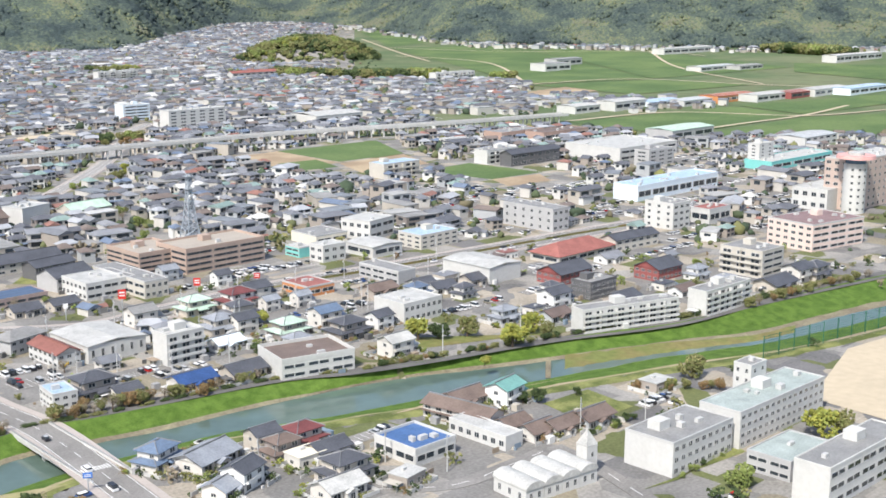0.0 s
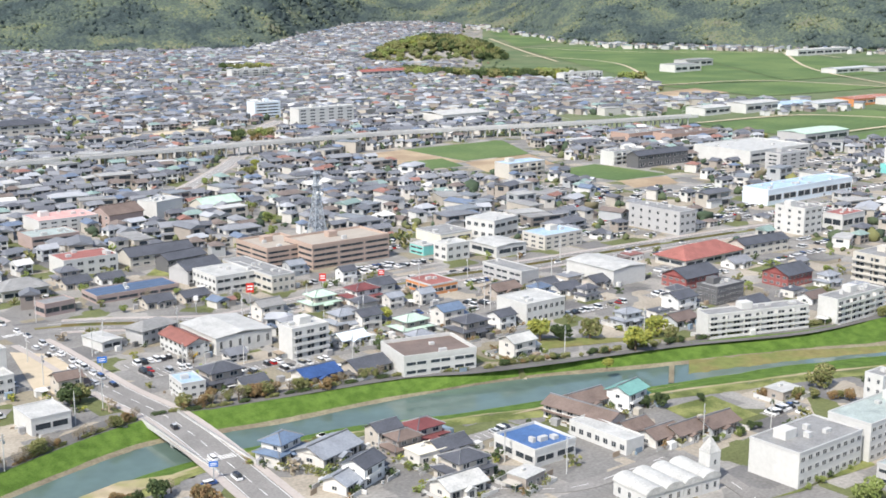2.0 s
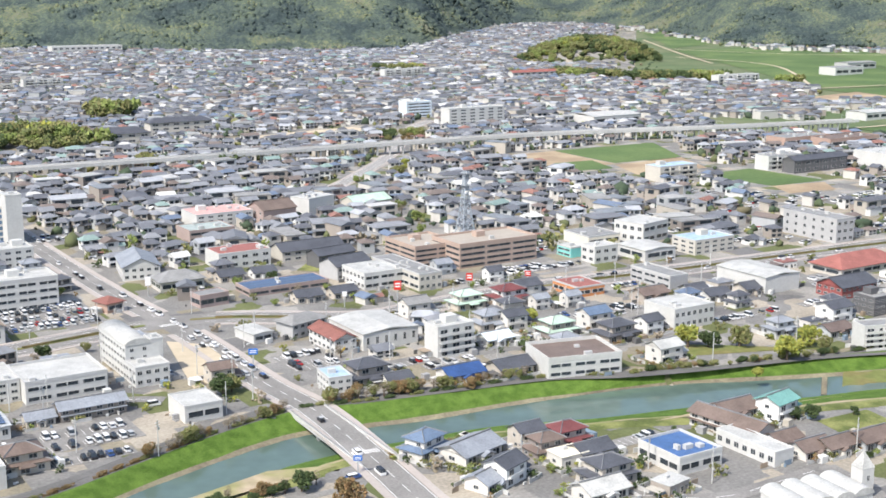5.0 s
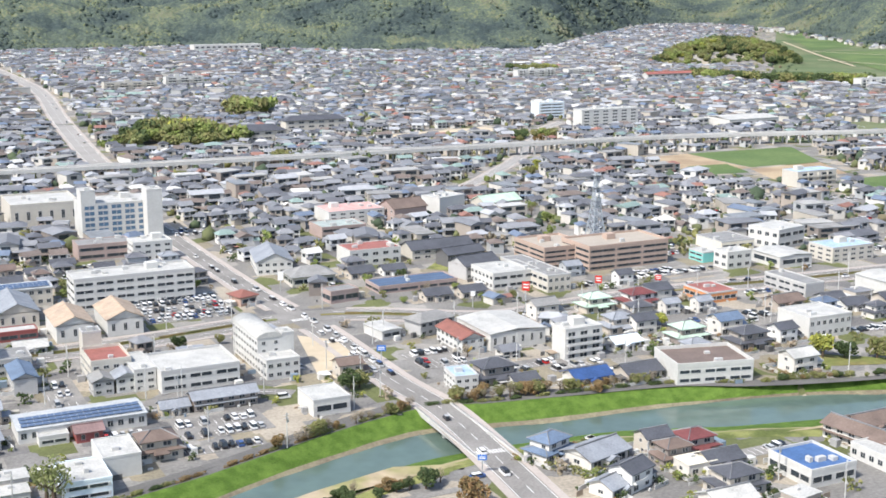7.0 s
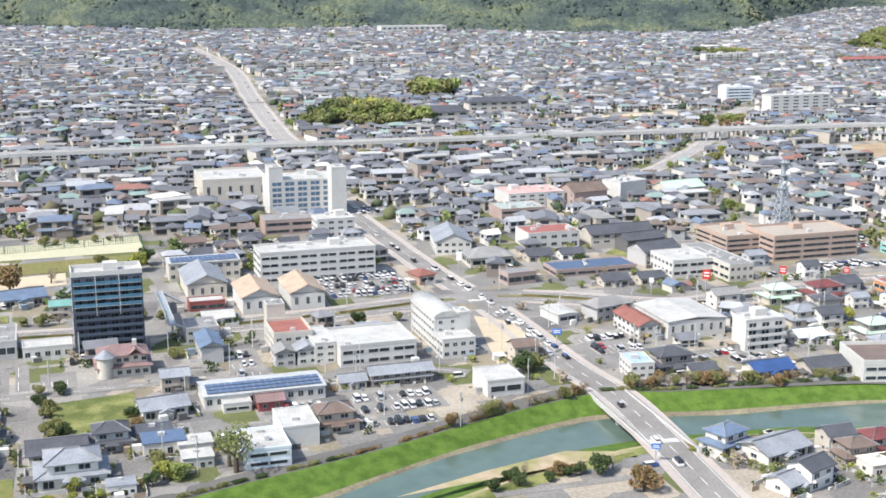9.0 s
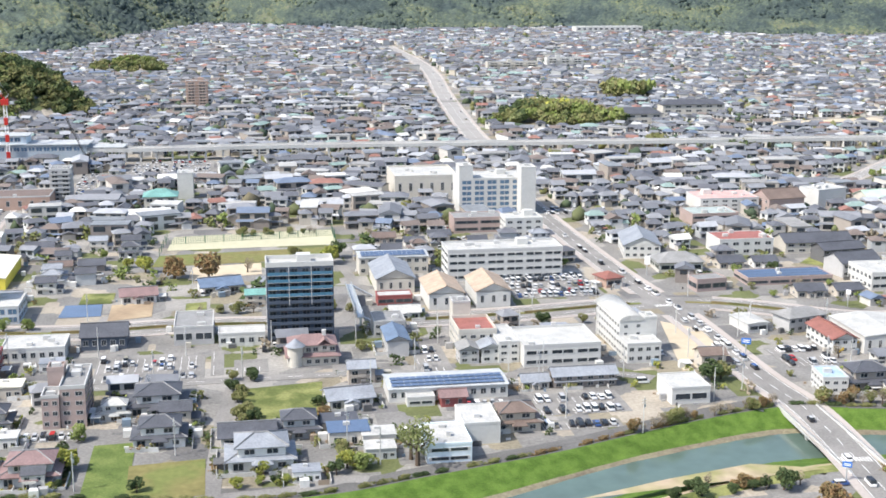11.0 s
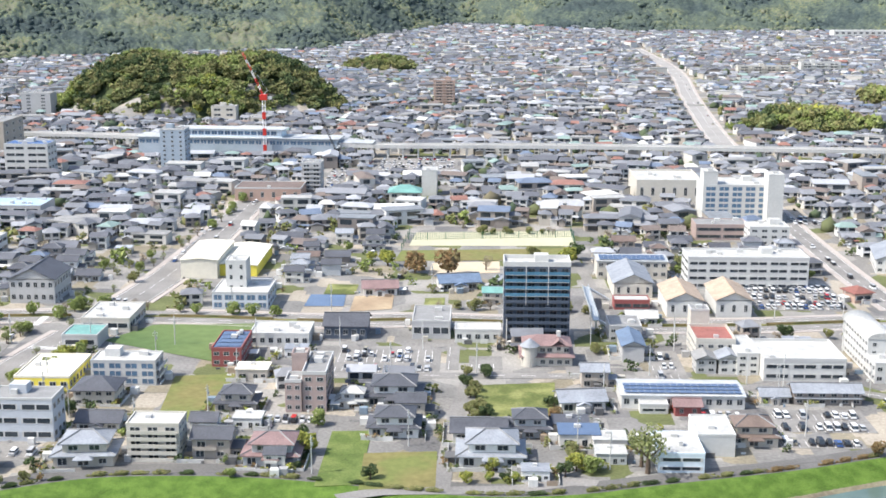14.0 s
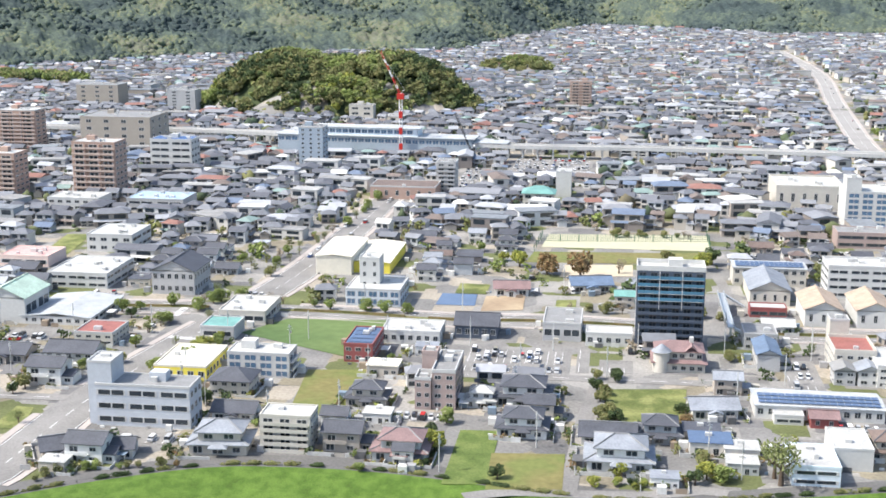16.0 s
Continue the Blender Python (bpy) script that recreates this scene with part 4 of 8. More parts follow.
road("lane", "narrow asphalt lane between houses", 5, [(-9.5, 321.6), (-8.1, 350.4), (-6.4, 379.4), (-2.9, 413.0)])
road("lane", "asphalt lane along the park", 6, [(-85.7, 416.8), (-57.5, 416.3), (-2.6, 418.0), (33.8, 418.4), (48.8, 417.7), (99.6, 406.7), (127.7, 404.3), (139.9, 397.1)])
road("lane", "asphalt lane beside the river houses", 5, [(-37.1, 313.8), (-25.4, 318.5), (-10.1, 319.6), (12.6, 321.8), (26.3, 326.7), (33.5, 325.5)])
road("lane", "asphalt lane between park and tower", 5, [(33.8, 418.4), (35.2, 472.2), (43.0, 492.9), (50.3, 542.7), (46.6, 595.4), (46.5, 659.4)])
road("lane", "asphalt lane south of the river", 6, [(202.3, 250.5), (218.8, 250.7), (239.7, 235.8), (262.2, 234.5), (278.0, 234.9)])
road("lane", "school lane with white lines", 6, [(268.5, 182.6), (279.5, 214.4), (284.0, 235.5)])
road("lane", "asphalt road at the western side", 6, [(-198.9, 373.3), (-175.6, 373.8)])
road("farm_track", "pale farm track between wheat fields", 5, [(1281.3, 1120.7), (1446.0, 1070.6), (1495.1, 902.2), (1563.8, 754.4)])
road("farm_track", "pale farm track between wheat fields", 5, [(1654.0, 1799.6), (1750.2, 1580.6), (1940.8, 1400.4), (1914.0, 1259.6)])
road("farm_track", "pale farm track between wheat fields", 5, [(1940.8, 1400.4), (1668.0, 1148.6), (1507.5, 901.1)])
road("farm_track", "pale farm track between wheat fields", 5, [(996.6, 821.1), (1143.6, 792.4), (1215.4, 677.0), (1328.6, 639.0)])
road("farm_track", "pale farm track between wheat fields", 5, [(980.5, 678.3), (1096.1, 684.5), (1215.4, 677.0), (1341.5, 691.4)])
road("farm_track", "pale farm track between wheat fields", 5, [(1515.7, 1634.6), (1518.4, 1420.5), (1281.3, 1120.7)])
road("farm_track", "pale farm track between wheat fields", 5, [(1812.1, 2060.9), (1596.0, 1721.1), (1467.1, 1500.1)])

build_roads()

# fields, lawns and bare ground
field("green wheat field", [(645.2, 842.6), (754.5, 840.2), (712.8, 759.0), (641.6, 758.2)], "crop")
field("bare brown field", [(585.1, 834.6), (645.2, 842.6), (639.0, 755.1), (590.5, 750.8)], "soil")
field("green field strip", [(600.7, 783.5), (636.8, 780.4), (623.5, 736.9), (583.7, 742.2)], "crop")
field("brown field", [(635.2, 750.6), (710.1, 756.1), (686.1, 701.5), (616.2, 702.3)], "soil")
field("green field strip", [(654.3, 678.0), (710.8, 682.2), (716.1, 610.8), (662.2, 612.8)], "crop")
field("bare field", [(662.2, 612.8), (707.9, 606.5), (689.7, 580.1), (648.2, 583.6)], "soil")
field("wide green wheat plain", [(1654.0, 1799.6), (1901.5, 1717.4), (1470.4, 1059.3), (1281.3, 1120.7)], "crop")
field("wide green wheat plain", [(1905.2, 1713.2), (1903.1, 1311.6), (1793.6, 1023.8), (1473.5, 1056.7)], "crop")
field("wide green wheat plain", [(1272.5, 1108.0), (1455.8, 1048.7), (1502.0, 906.3), (1272.0, 941.0)], "crop")
field("pale fallow field", [(1190.2, 1050.1), (1286.1, 1061.0), (1275.9, 997.0), (1170.7, 1000.9)], "soil")
field("wide green wheat plain", [(992.7, 817.9), (1240.6, 775.9), (1219.8, 679.5), (980.5, 678.3)], "crop")
field("wide green wheat plain", [(1253.2, 780.2), (1493.8, 720.0), (1417.1, 667.2), (1227.3, 680.4)], "crop")
field("wide green wheat plain", [(991.7, 667.2), (1205.8, 671.6), (1321.2, 614.8), (1138.7, 528.1)], "crop")
field("green wheat field", [(1881.6, 1069.3), (1940.0, 908.7), (1681.6, 786.0), (1719.4, 976.3)], "crop")
field("green wheat field", [(2172.7, 2514.6), (2022.5, 2180.8), (1836.9, 1878.3), (1677.1, 1824.6)], "crop")
field("pale sand sports ground", [(382.4, 203.1), (446.8, 223.2), (557.7, 210.9), (376.5, 138.1)], "sand")
field("rough grass lot", [(312.0, 264.1), (334.9, 262.9), (331.5, 240.8), (307.5, 241.0)], "grass")
field("rough brown grass bank with trees", [(315.5, 344.3), (364.0, 326.6), (385.4, 315.0), (336.4, 353.5)], "drygrass")
field("grass strip", [(274.1, 196.1), (288.9, 193.1), (324.1, 196.5), (322.2, 191.4)], "grass")
field("sandy gravel lot", [(165.5, 464.7), (177.2, 452.3), (175.5, 413.3), (152.6, 402.8)], "sand")
field("pale school sports ground", [(449.6, 1063.1), (583.6, 1087.6), (598.4, 1048.5), (438.7, 1024.3)], "sand")
field("mown green park lawn", [(-1.5, 407.5), (26.8, 411.4), (24.1, 375.2), (1.6, 372.0)], "grass")
field("green crop field", [(-141.2, 454.3), (-127.9, 476.4), (-86.9, 479.9), (-86.6, 426.3)], "crop")
field("brown-green field", [(-100.4, 371.2), (-104.4, 414.0), (-83.7, 416.9), (-83.5, 369.4)], "drygrass")
field("bright grass plot", [(-44.3, 321.2), (-44.0, 363.1), (-31.8, 363.9), (-32.0, 322.9)], "plot_grass")
field("brown-green vegetable plot", [(-31.9, 319.2), (-32.7, 345.7), (-11.3, 347.8), (-11.0, 322.1)], "drygrass")
field("pale tennis ground", [(-34.8, 623.0), (-32.6, 654.9), (49.6, 662.6), (50.0, 625.0)], "court")
field("brown grass beside the ground", [(-40.3, 588.6), (-37.8, 612.1), (49.6, 620.0), (48.5, 595.5)], "drygrass")
field("sandy playground", [(-22.8, 560.8), (-21.3, 585.4), (10.6, 590.2), (10.4, 567.7)], "sand")
field("grass plot", [(-276.9, 565.9), (-284.1, 617.8), (-270.9, 619.9), (-263.1, 564.2)], "grass")
field("grass verge", [(-187.7, 343.6), (-188.4, 363.9), (-182.5, 363.5), (-177.4, 345.1)], "grass")
field("brown plot", [(-52.4, 498.5), (-52.6, 523.1), (-35.8, 525.5), (-35.3, 502.8)], "soil")
field("dark solar ground", [(-72.3, 506.0), (-55.6, 506.4), (-56.6, 525.2), (-71.7, 525.2)], "solar")
field("grass plot", [(-66.5, 525.8), (-66.2, 543.7), (-52.6, 542.7), (-52.9, 525.8)], "grass")
field("grass plot", [(-22.3, 500.3), (-22.2, 520.8), (-13.8, 522.1), (-13.6, 501.3)], "grass")
field("grass slope strip near station houses", [(264.3, 550.3), (283.7, 571.2), (307.7, 549.8), (289.2, 527.1)], "grass")
field("sandy river path", [(86.1, 303.0), (115.4, 312.6), (142.6, 319.4), (163.0, 312.5)], "sandpath")
field("sandy river path", [(267.3, 291.8), (284.6, 290.9), (315.0, 282.3), (341.6, 276.1)], "sandpath")

# parking lots with cars
lot("asphalt parking lot", 250.7, 282.7, 22.5, 6.5, 0.25)
lot("asphalt parking lot", 255.8, 363.8, 28.6, 19.0, 0.7)
lot("asphalt parking lot", 341.1, 409.4, 44.1, 10.8, 0.4)
lot("asphalt parking lot", 389.3, 372.5, 39.2, 10.0, 0.7)
lot("asphalt parking lot", 356.9, 497.4, 37.6, 9.7, 0.8)
lot("asphalt parking lot", 376.8, 480.5, 31.4, 4.0, 0.8)
lot("asphalt parking lot", 784.4, 484.5, 161.0, 8.0, 0.35)
lot("asphalt parking lot", 897.1, 584.7, 108.8, 5.7, 0.4)
lot("asphalt parking lot", 606.7, 303.4, 64.1, 4.1, 0.6)
lot("asphalt parking lot", 537.5, 351.2, 34.9, 2.9, 0.6)
lot("asphalt parking lot", 479.2, 403.5, 37.3, 9.2, 0.3)
lot("asphalt parking lot", 133.0, 296.4, 41.9, 3.4, 0.08)
lot("asphalt parking lot", 108.0, 377.0, 30.0, 20.0, 0.75)
lot("asphalt parking lot", 78.0, 379.2, 17.0, 5.6, 0.9)
lot("asphalt parking lot", 103.0, 357.5, 26.0, 7.0, 0.8)
lot("asphalt parking lot", 136.0, 528.0, 40.0, 42.0, 0.85)
lot("asphalt parking lot", 67.4, 432.0, 12.0, 34.0, 0.5)
lot("asphalt parking lot", 151.6, 433.0, 5.0, 26.0, 0.9)
lot("asphalt parking lot", 202.8, 412.3, 22.7, 22.8, 0.6)
lot("asphalt parking lot", 229.0, 390.8, 26.4, 9.5, 0.6)
lot("asphalt parking lot", 173.6, 693.7, 48.7, 20.6, 0.5)
lot("asphalt parking lot", -32.0, 436.0, 38.0, 31.0, 0.3)
lot("asphalt parking lot", -8.6, 438.0, 4.6, 28.0, 0.95)
lot("asphalt parking lot", 3.2, 432.8, 11.9, 14.7, 0.3)
lot("asphalt parking lot", -178.0, 443.4, 6.6, 12.1, 0.7)
lot("asphalt parking lot", -220.2, 441.1, 18.6, 14.0, 0.5)
lot("asphalt parking lot", -150.4, 502.0, 10.1, 24.7, 0.5)
lot("asphalt parking lot", -214.0, 495.0, 16.5, 21.0, 0.3)
lot("asphalt parking lot", -57.6, 372.1, 18.7, 7.7, 0.9)
lot("asphalt parking lot", -94.6, 824.3, 13.3, 81.0, 0.7)
lot("asphalt parking lot", -42.5, 879.2, 55.6, 71.8, 0.6)
lot("asphalt parking lot", -131.5, 343.2, 11.0, 8.8, 0.7)

lot("asphalt parking lot", 246.0, 381.0, 24.0, 6.0, 0.8)
lot("asphalt parking lot", 370.0, 492.0, 50.0, 12.0, 0.8)
lot("asphalt parking lot", 430.0, 371.0, 14.0, 7.0, 0.8)
lot("asphalt parking lot", 343.0, 238.5, 20.0, 6.0, 0.9)

# single trees
tree(335.1, 348.9, 9, "yellow")
tree(342.5, 345.2, 7, "dark")
tree(353.2, 339.2, 8, "olive")
tree(355.0, 316.4, 9, "yellow")
tree(377.2, 325.2, 8, "yellow")
tree(377.2, 317.0, 6, "olive")
tree(329.5, 307.3, 4, "yellow")
tree(373.1, 245.3, 8, "olive")
tree(350.1, 181.2, 9, "yellow")
tree(356.8, 178.1, 8, "olive")
tree(296.3, 177.2, 7, "light")
tree(327.2, 261.7, 3, "dark")
tree(311.9, 266.5, 5, "dark")
tree(307.3, 268.8, 4, "dark")
tree(158.7, 391.0, 7, "dark")
tree(162.7, 392.9, 6, "olive")
tree(48.4, 333.6, 14, "willow")
tree(47.2, 338.4, 11, "willow")
tree(144.6, 301.1, 6, "dark")
tree(129.4, 300.8, 3, "dark")
tree(135.8, 301.9, 3, "dark")
tree(139.7, 301.7, 3.5, "dark")
tree(120.8, 300.4, 4, "dark")
tree(112.1, 299.2, 4, "dark")
tree(151.7, 286.6, 7, "brown")
tree(2.7, 378.7, 4.3, "olive")
tree(-0.2, 395.0, 3.7, "olive")
tree(2.9, 416.2, 3.7, "dark")
tree(23.5, 387.3, 3.1, "dark")
tree(-2.2, 380.2, 3.7, "olive")
tree(0.6, 383.0, 4.3, "olive")
tree(3.3, 373.2, 5.0, "dark")
tree(-0.5, 401.7, 3.7, "olive")
tree(25.2, 386.4, 3.7, "dark")
tree(-3.6, 417.7, 3.7, "olive")
tree(3.2, 420.0, 3.7, "dark")
tree(24.9, 373.9, 5, "brown")
tree(-42.4, 580.0, 8, "yellow")
tree(-28.8, 565.3, 10, "brown")
tree(-13.4, 562.1, 12, "brown")
tree(4.0, 572.2, 7, "bare")
tree(41.9, 583.2, 9, "yellow")
tree(47.9, 595.6, 8, "dark")
tree(26.8, 598.4, 6, "olive")
tree(43.5, 445.1, 4, "olive")
tree(-175.8, 449.3, 4.5, "willow")
tree(-174.8, 459.1, 4.5, "willow")
tree(-173.7, 465.7, 3.8, "light")
tree(-158.2, 469.6, 5.2, "willow")
tree(-168.3, 511.0, 5.2, "willow")
tree(-174.2, 568.9, 4.5, "light")
tree(-168.6, 563.8, 4.5, "willow")
tree(-174.4, 431.0, 4.5, "light")
tree(-157.6, 406.3, 4.5, "light")
tree(-160.2, 435.2, 3.8, "willow")
tree(-180.8, 349.5, 4.5, "willow")
tree(-198.1, 394.3, 5, "olive")
tree(-49.0, 368.2, 5, "light")
tree(-49.2, 344.8, 6, "yellow")
tree(5.0, 333.5, 4, "yellow")
tree(28.4, 334.8, 5, "yellow")
tree(32.9, 333.4, 5, "light")
tree(25.0, 330.3, 4, "dark")
tree(-29.2, 326.4, 4, "dark")
tree(-64.4, 609.6, 5, "light")
tree(-149.7, 616.9, 4.5, "willow")
tree(-150.4, 659.8, 4.5, "willow")
tree(-157.4, 589.6, 4.5, "light")
tree(-156.7, 565.7, 4.5, "light")
tree(-155.0, 602.6, 4.5, "willow")
tree(-153.4, 543.8, 5, "olive")
tree(-173.7, 696.9, 5.2, "willow")
tree(213.7, 408.5, 5, "bare")
tree(211.7, 362.4, 4, "brown")
tree(218.8, 359.7, 4, "brown")
tree(198.6, 367.2, 4, "brown")
tree(235.2, 351.9, 4, "brown")

# houses near the river
house(0, 188.6, 307.2, 20, 1.0, "blueslate")
house(2, 199.3, 298.2, 15, 1.25, "paleslate")
house(1, 219.2, 297.0, 0, 0.9, "slate")
house(0, 229.6, 290.8, 0, 1.0, "marroon")
house(2, 229.9, 278.9, 0, 0.9, "slate")
house(0, 221.7, 261.5, 0, 1.1, "slate")
house(1, 197.5, 277.4, 20, 1.0, "slate")
house(3, 221.3, 279.0, 0, 0.9, "beigepale")
house(3, 232.5, 246.8, 10, 0.8, "whiteroof")
house(2, 213.3, 254.1, 0, 1.0, "whiteroof")
house(0, 219.3, 287.3, 0, 0.9, "brownroof")
house(2, 191.1, 276.6, 20, 0.9, "paleslate")
house(1, 304.4, 274.5, 10, 1.1, "greenslate")
house(2, 292.6, 282.7, 0, 1.1, "brownroof")
house(4, 281.0, 271.5, -82, 1.0, "brownroof")
house(2, 287.3, 245.2, 0, 0.9, "brownroof")
house(2, 295.5, 242.8, 0, 0.9, "brownroof")
house(2, 308.9, 240.9, 0, 1.0, "brownroof")
house(3, 353.3, 247.1, 0, 0.9, "whiteroof")
house(2, 286.2, 255.0, 0, 0.8, "brownroof")
house(2, 238.0, 363.0, 0, 1.1, "cobalt")
house(2, 257.7, 359.9, 0, 1.1, "slate")
house(0, 208.2, 378.6, 0, 1.25, "slate")
house(2, 215.4, 369.6, 0, 0.75, "slate")
block("shop", "white two-storey row with a blue-grey metal roof", "shop", 195.4, 378.4, -8.0, 8.6, 12.5, 5.4, 2, "white", "bluepale", S="grid", W="grid")
house(1, 293.8, 409.2, 0, 1.0, "slate")
house(0, 286.4, 414.6, 0, 1.1, "paleslate")
house(0, 302.4, 390.4, 0, 1.1, "greenpale")
house(0, 319.3, 373.6, 0, 1.2, "slate")
house(1, 324.6, 394.2, 0, 1.1, "blueslate")
house(1, 316.2, 341.8, 0, 1.1, "whiteroof")
house(0, 296.0, 447.0, 0, 1.1, "greenpale")
house(1, 269.7, 447.3, 0, 1.1, "grey")
house(0, 316.6, 444.7, 0, 1.2, "marroon")
house(1, 328.0, 447.6, 0, 1.2, "slate")
house(2, 374.6, 416.1, 0, 1.1, "brownroof")
house(0, 294.1, 352.5, 0, 0.6, "slate")
house(2, 274.5, 393.9, 0, 0.9, "bluewhite")
house(1, 416.7, 347.3, 0, 1.2, "slate")
house(2, 441.8, 329.1, 0, 1.1, "slate")
house(2, 514.8, 295.7, 0, 1.4, "slate")
house(1, 537.3, 296.8, 0, 1.3, "slate")
house(0, 548.1, 293.9, 0, 1.2, "slate")
house(2, 421.5, 400.2, 0, 1.0, "slate")
house(0, -112.0, 338.8, 5, 1.3, "paleslate")
house(1, -76.4, 344.7, 0, 1.1, "slate")
house(0, -58.4, 340.4, 0, 1.2, "rosebrown")
house(0, -76.8, 383.4, 0, 1.0, "slate")
house(1, -56.9, 335.1, 0, 0.6, "slate")
house(3, -77.3, 415.1, 0, 1.0, "beigepale")
house(0, -27.0, 391.8, 0, 1.35, "slate")
house(1, -20.6, 378.1, 0, 0.9, "slate")
house(0, -24.9, 363.7, 0, 1.15, "slate")
house(0, 4.3, 342.4, 0, 1.4, "paleslate")
house(2, 0.9, 360.4, 0, 1.2, "slate")
house(0, 16.1, 364.1, 0, 1.0, "slate")
house(3, 30.7, 357.5, 0, 1.1, "solar")
house(3, 28.8, 366.1, 0, 1.0, "slate")
house(3, 16.6, 329.5, 0, 0.7, "paleslate")
house(3, 39.4, 353.7, 0, 0.9, "whiteroof")
house(3, 38.7, 342.9, 0, 0.8, "whiteroof")
house(2, -155.7, 328.9, 30, 1.1, "slate")
house(1, -147.4, 325.8, 0, 1.1, "slate")
house(2, -141.5, 330.1, 10, 0.9, "slate")
house(3, -153.8, 317.1, 0, 0.7, "whiteroof")
house(2, -115.3, 364.7, 0, 1.0, "slate")
house(1, -189.2, 390.5, 0, 1.2, "slate")
house(2, -214.2, 412.1, 0, 1.2, "slate")
house(3, -70.5, 368.1, 0, 0.8, "whiteroof")
house(0, 82.4, 359.5, 0, 1.1, "brownroof")
house(4, 114.2, 396.0, 0, 0.84, "paleslate")
house(2, 97.2, 395.6, 0, 0.7, "paleslate")
house(1, 163.7, 406.1, 0, 0.9, "brownroof")
house(2, 65.4, 487.3, 0, 0.9, "whiteroof")
block("shop", "low red-walled shop with a white roof", "shop", 64.0, 509.8, 0.0, 14.6, 8.0, 3.8, 1, "redwall", "whiteroof", S="band")
house(2, 33.6, 388.6, 8, 1.1, "paleslate")
house(1, 40.0, 410.5, 0, 0.9, "paleslate")

house(2, -8.6, 541.0, 12, 1.3, "blueslate")
house(1, 6.4, 515.0, 0, 0.8, "greenslate")
house(2, -42.2, 530.0, 6, 1.1, "rosebrown")
house(0, -40.0, 386.6, 0, 0.75, "whiteroof")

# ---- buildings ----

# south of the river: school, chapel-like factory, shop
block("school_building", "white concrete school wing with flat grey roof beside a hedge", "school", 304.2, 203.6, 0.0, 31, 17.2, 10.3, 3, "white", "grey", S="grid", W="plain")
block("school_building", "long white school block with greenish flat roof by the sports ground", "school", 347.6, 201.2, 0.0, 51, 14.8, 11.7, 4, "white", "greenroof", S="grid", W="plain")
block("school_building", "grey-roofed school block with dark window bands", "school", 322.1, 157.5, 0.0, 44.9, 11.0, 11.9, 3, "white", "grey", S="band", W="plain")
block("school_hall", "grey school entrance hall with pale green flat roof", "hall", 321.8, 176.6, 0.0, 23.7, 14.3, 5.9, 2, "greywall", "greenroof", W="band", S="plain")
block("stair_tower", "white stair tower with small windows on the school", "tower", 356.3, 211.9, 0.0, 9.4, 6.6, 16.8, 5, "white", "grey", S="slit", W="slit")
block("shop", "white shop with a flat deep blue roof and parking", "shop", 250.1, 261.9, 0.0, 16.8, 18.1, 4.9, 1, "white", "blueroof", S="band", W="band", parapet=0.9)
block("shed", "long white low shed with a flat roof", "shed", 274.0, 255.0, 0.0, 7.8, 24.2, 4.4, 1, "white", "whiteroof", W="grid")

# north bank, east of the bridge
block("apartment_block", "white five-storey apartment block with balconies", "apartment", 252.8, 393.2, 0.0, 16.4, 9.6, 11.8, 4, "white", "whiteroof", S="balcony", W="plain")
block("warehouse", "large white warehouse with a pale metal roof", "warehouse", 237.6, 425.8, 0.0, 24.6, 28.4, 6.8, 1, "white", "whiteroof", roof="low", S="slit", W="plain")
block("shop", "white shop with red-brown roof and a yellow outside stair", "shop", 218.6, 424.5, 0.0, 9.4, 22, 5.6, 2, "white", "rustroof", roof="gable", S="grid", W="grid")
block("office_building", "broad white two-storey hall with a brown flat roof behind parapets", "office", 281.2, 352.6, -14.0, 29, 22, 6.6, 2, "white", "brownroof", S="band", W="plain", parapet=1.4)
block("clinic", "white clinic with a flat roof beside a big yellow tree", "clinic", 357.9, 378.8, 0.0, 22.2, 18.6, 8.7, 2, "white", "whiteroof", S="grid", W="plain")
block("apartment_block", "long grey-white four-storey apartment block with balconies above the levee", "apartment", 414.4, 306.4, -17.4, 48.5, 8.4, 9.4, 4, "white", "grey", S="balcony", W="plain")
block("apartment_block", "short grey-white four-storey apartment block above the levee", "apartment", 466.4, 294.6, 0.0, 34.7, 9.5, 10.4, 4, "white", "grey", S="balcony", W="plain")
block("office_building", "cream office block with wide balcony bands", "office", 538.3, 322.6, 0.0, 19.9, 23.6, 12.8, 4, "cream", "grey", S="band", W="balcony")
block("restaurant", "restaurant under a broad orange hipped roof", "restaurant", 502.4, 407.1, 0.0, 44.2, 19.7, 4.3, 1, "cream", "redroof", roof="hip", S="band", W="band")
block("red_house", "red timber building with dark roof", "house", 458.1, 375.5, 0.0, 23.8, 14.7, 5.4, 2, "redwall", "slate", roof="gable", S="grid", W="grid")
block("red_house", "red timber building with dark roof", "house", 495.5, 348.0, 0.0, 19.1, 14.3, 6.0, 2, "redwall", "slate", roof="gable", S="grid", W="grid")
block("office_building", "dark office block with white frame and large glass", "office", 443.8, 346.6, 0.0, 18.6, 11.4, 8.0, 3, "darkwall", "grey", S="grid", W="grid")
block("hotel", "hotel with pink and orange walls and a red roof edge", "hotel", 623.8, 335.4, -9.0, 43.6, 30, 14.4, 4, "pinkwall", "rosebrown", S="band", W="grid")
block("department_store", "pale brick department building", "store", 764.4, 378.0, 0.0, 68.3, 22.2, 31.8, 7, "palebrick", "whiteroof", S="slit", W="grid")
block("store_annex", "white lower store annex", "store", 735.8, 391.3, 0.0, 37.1, 24.4, 13.1, 2, "white", "whiteroof", W="grid")
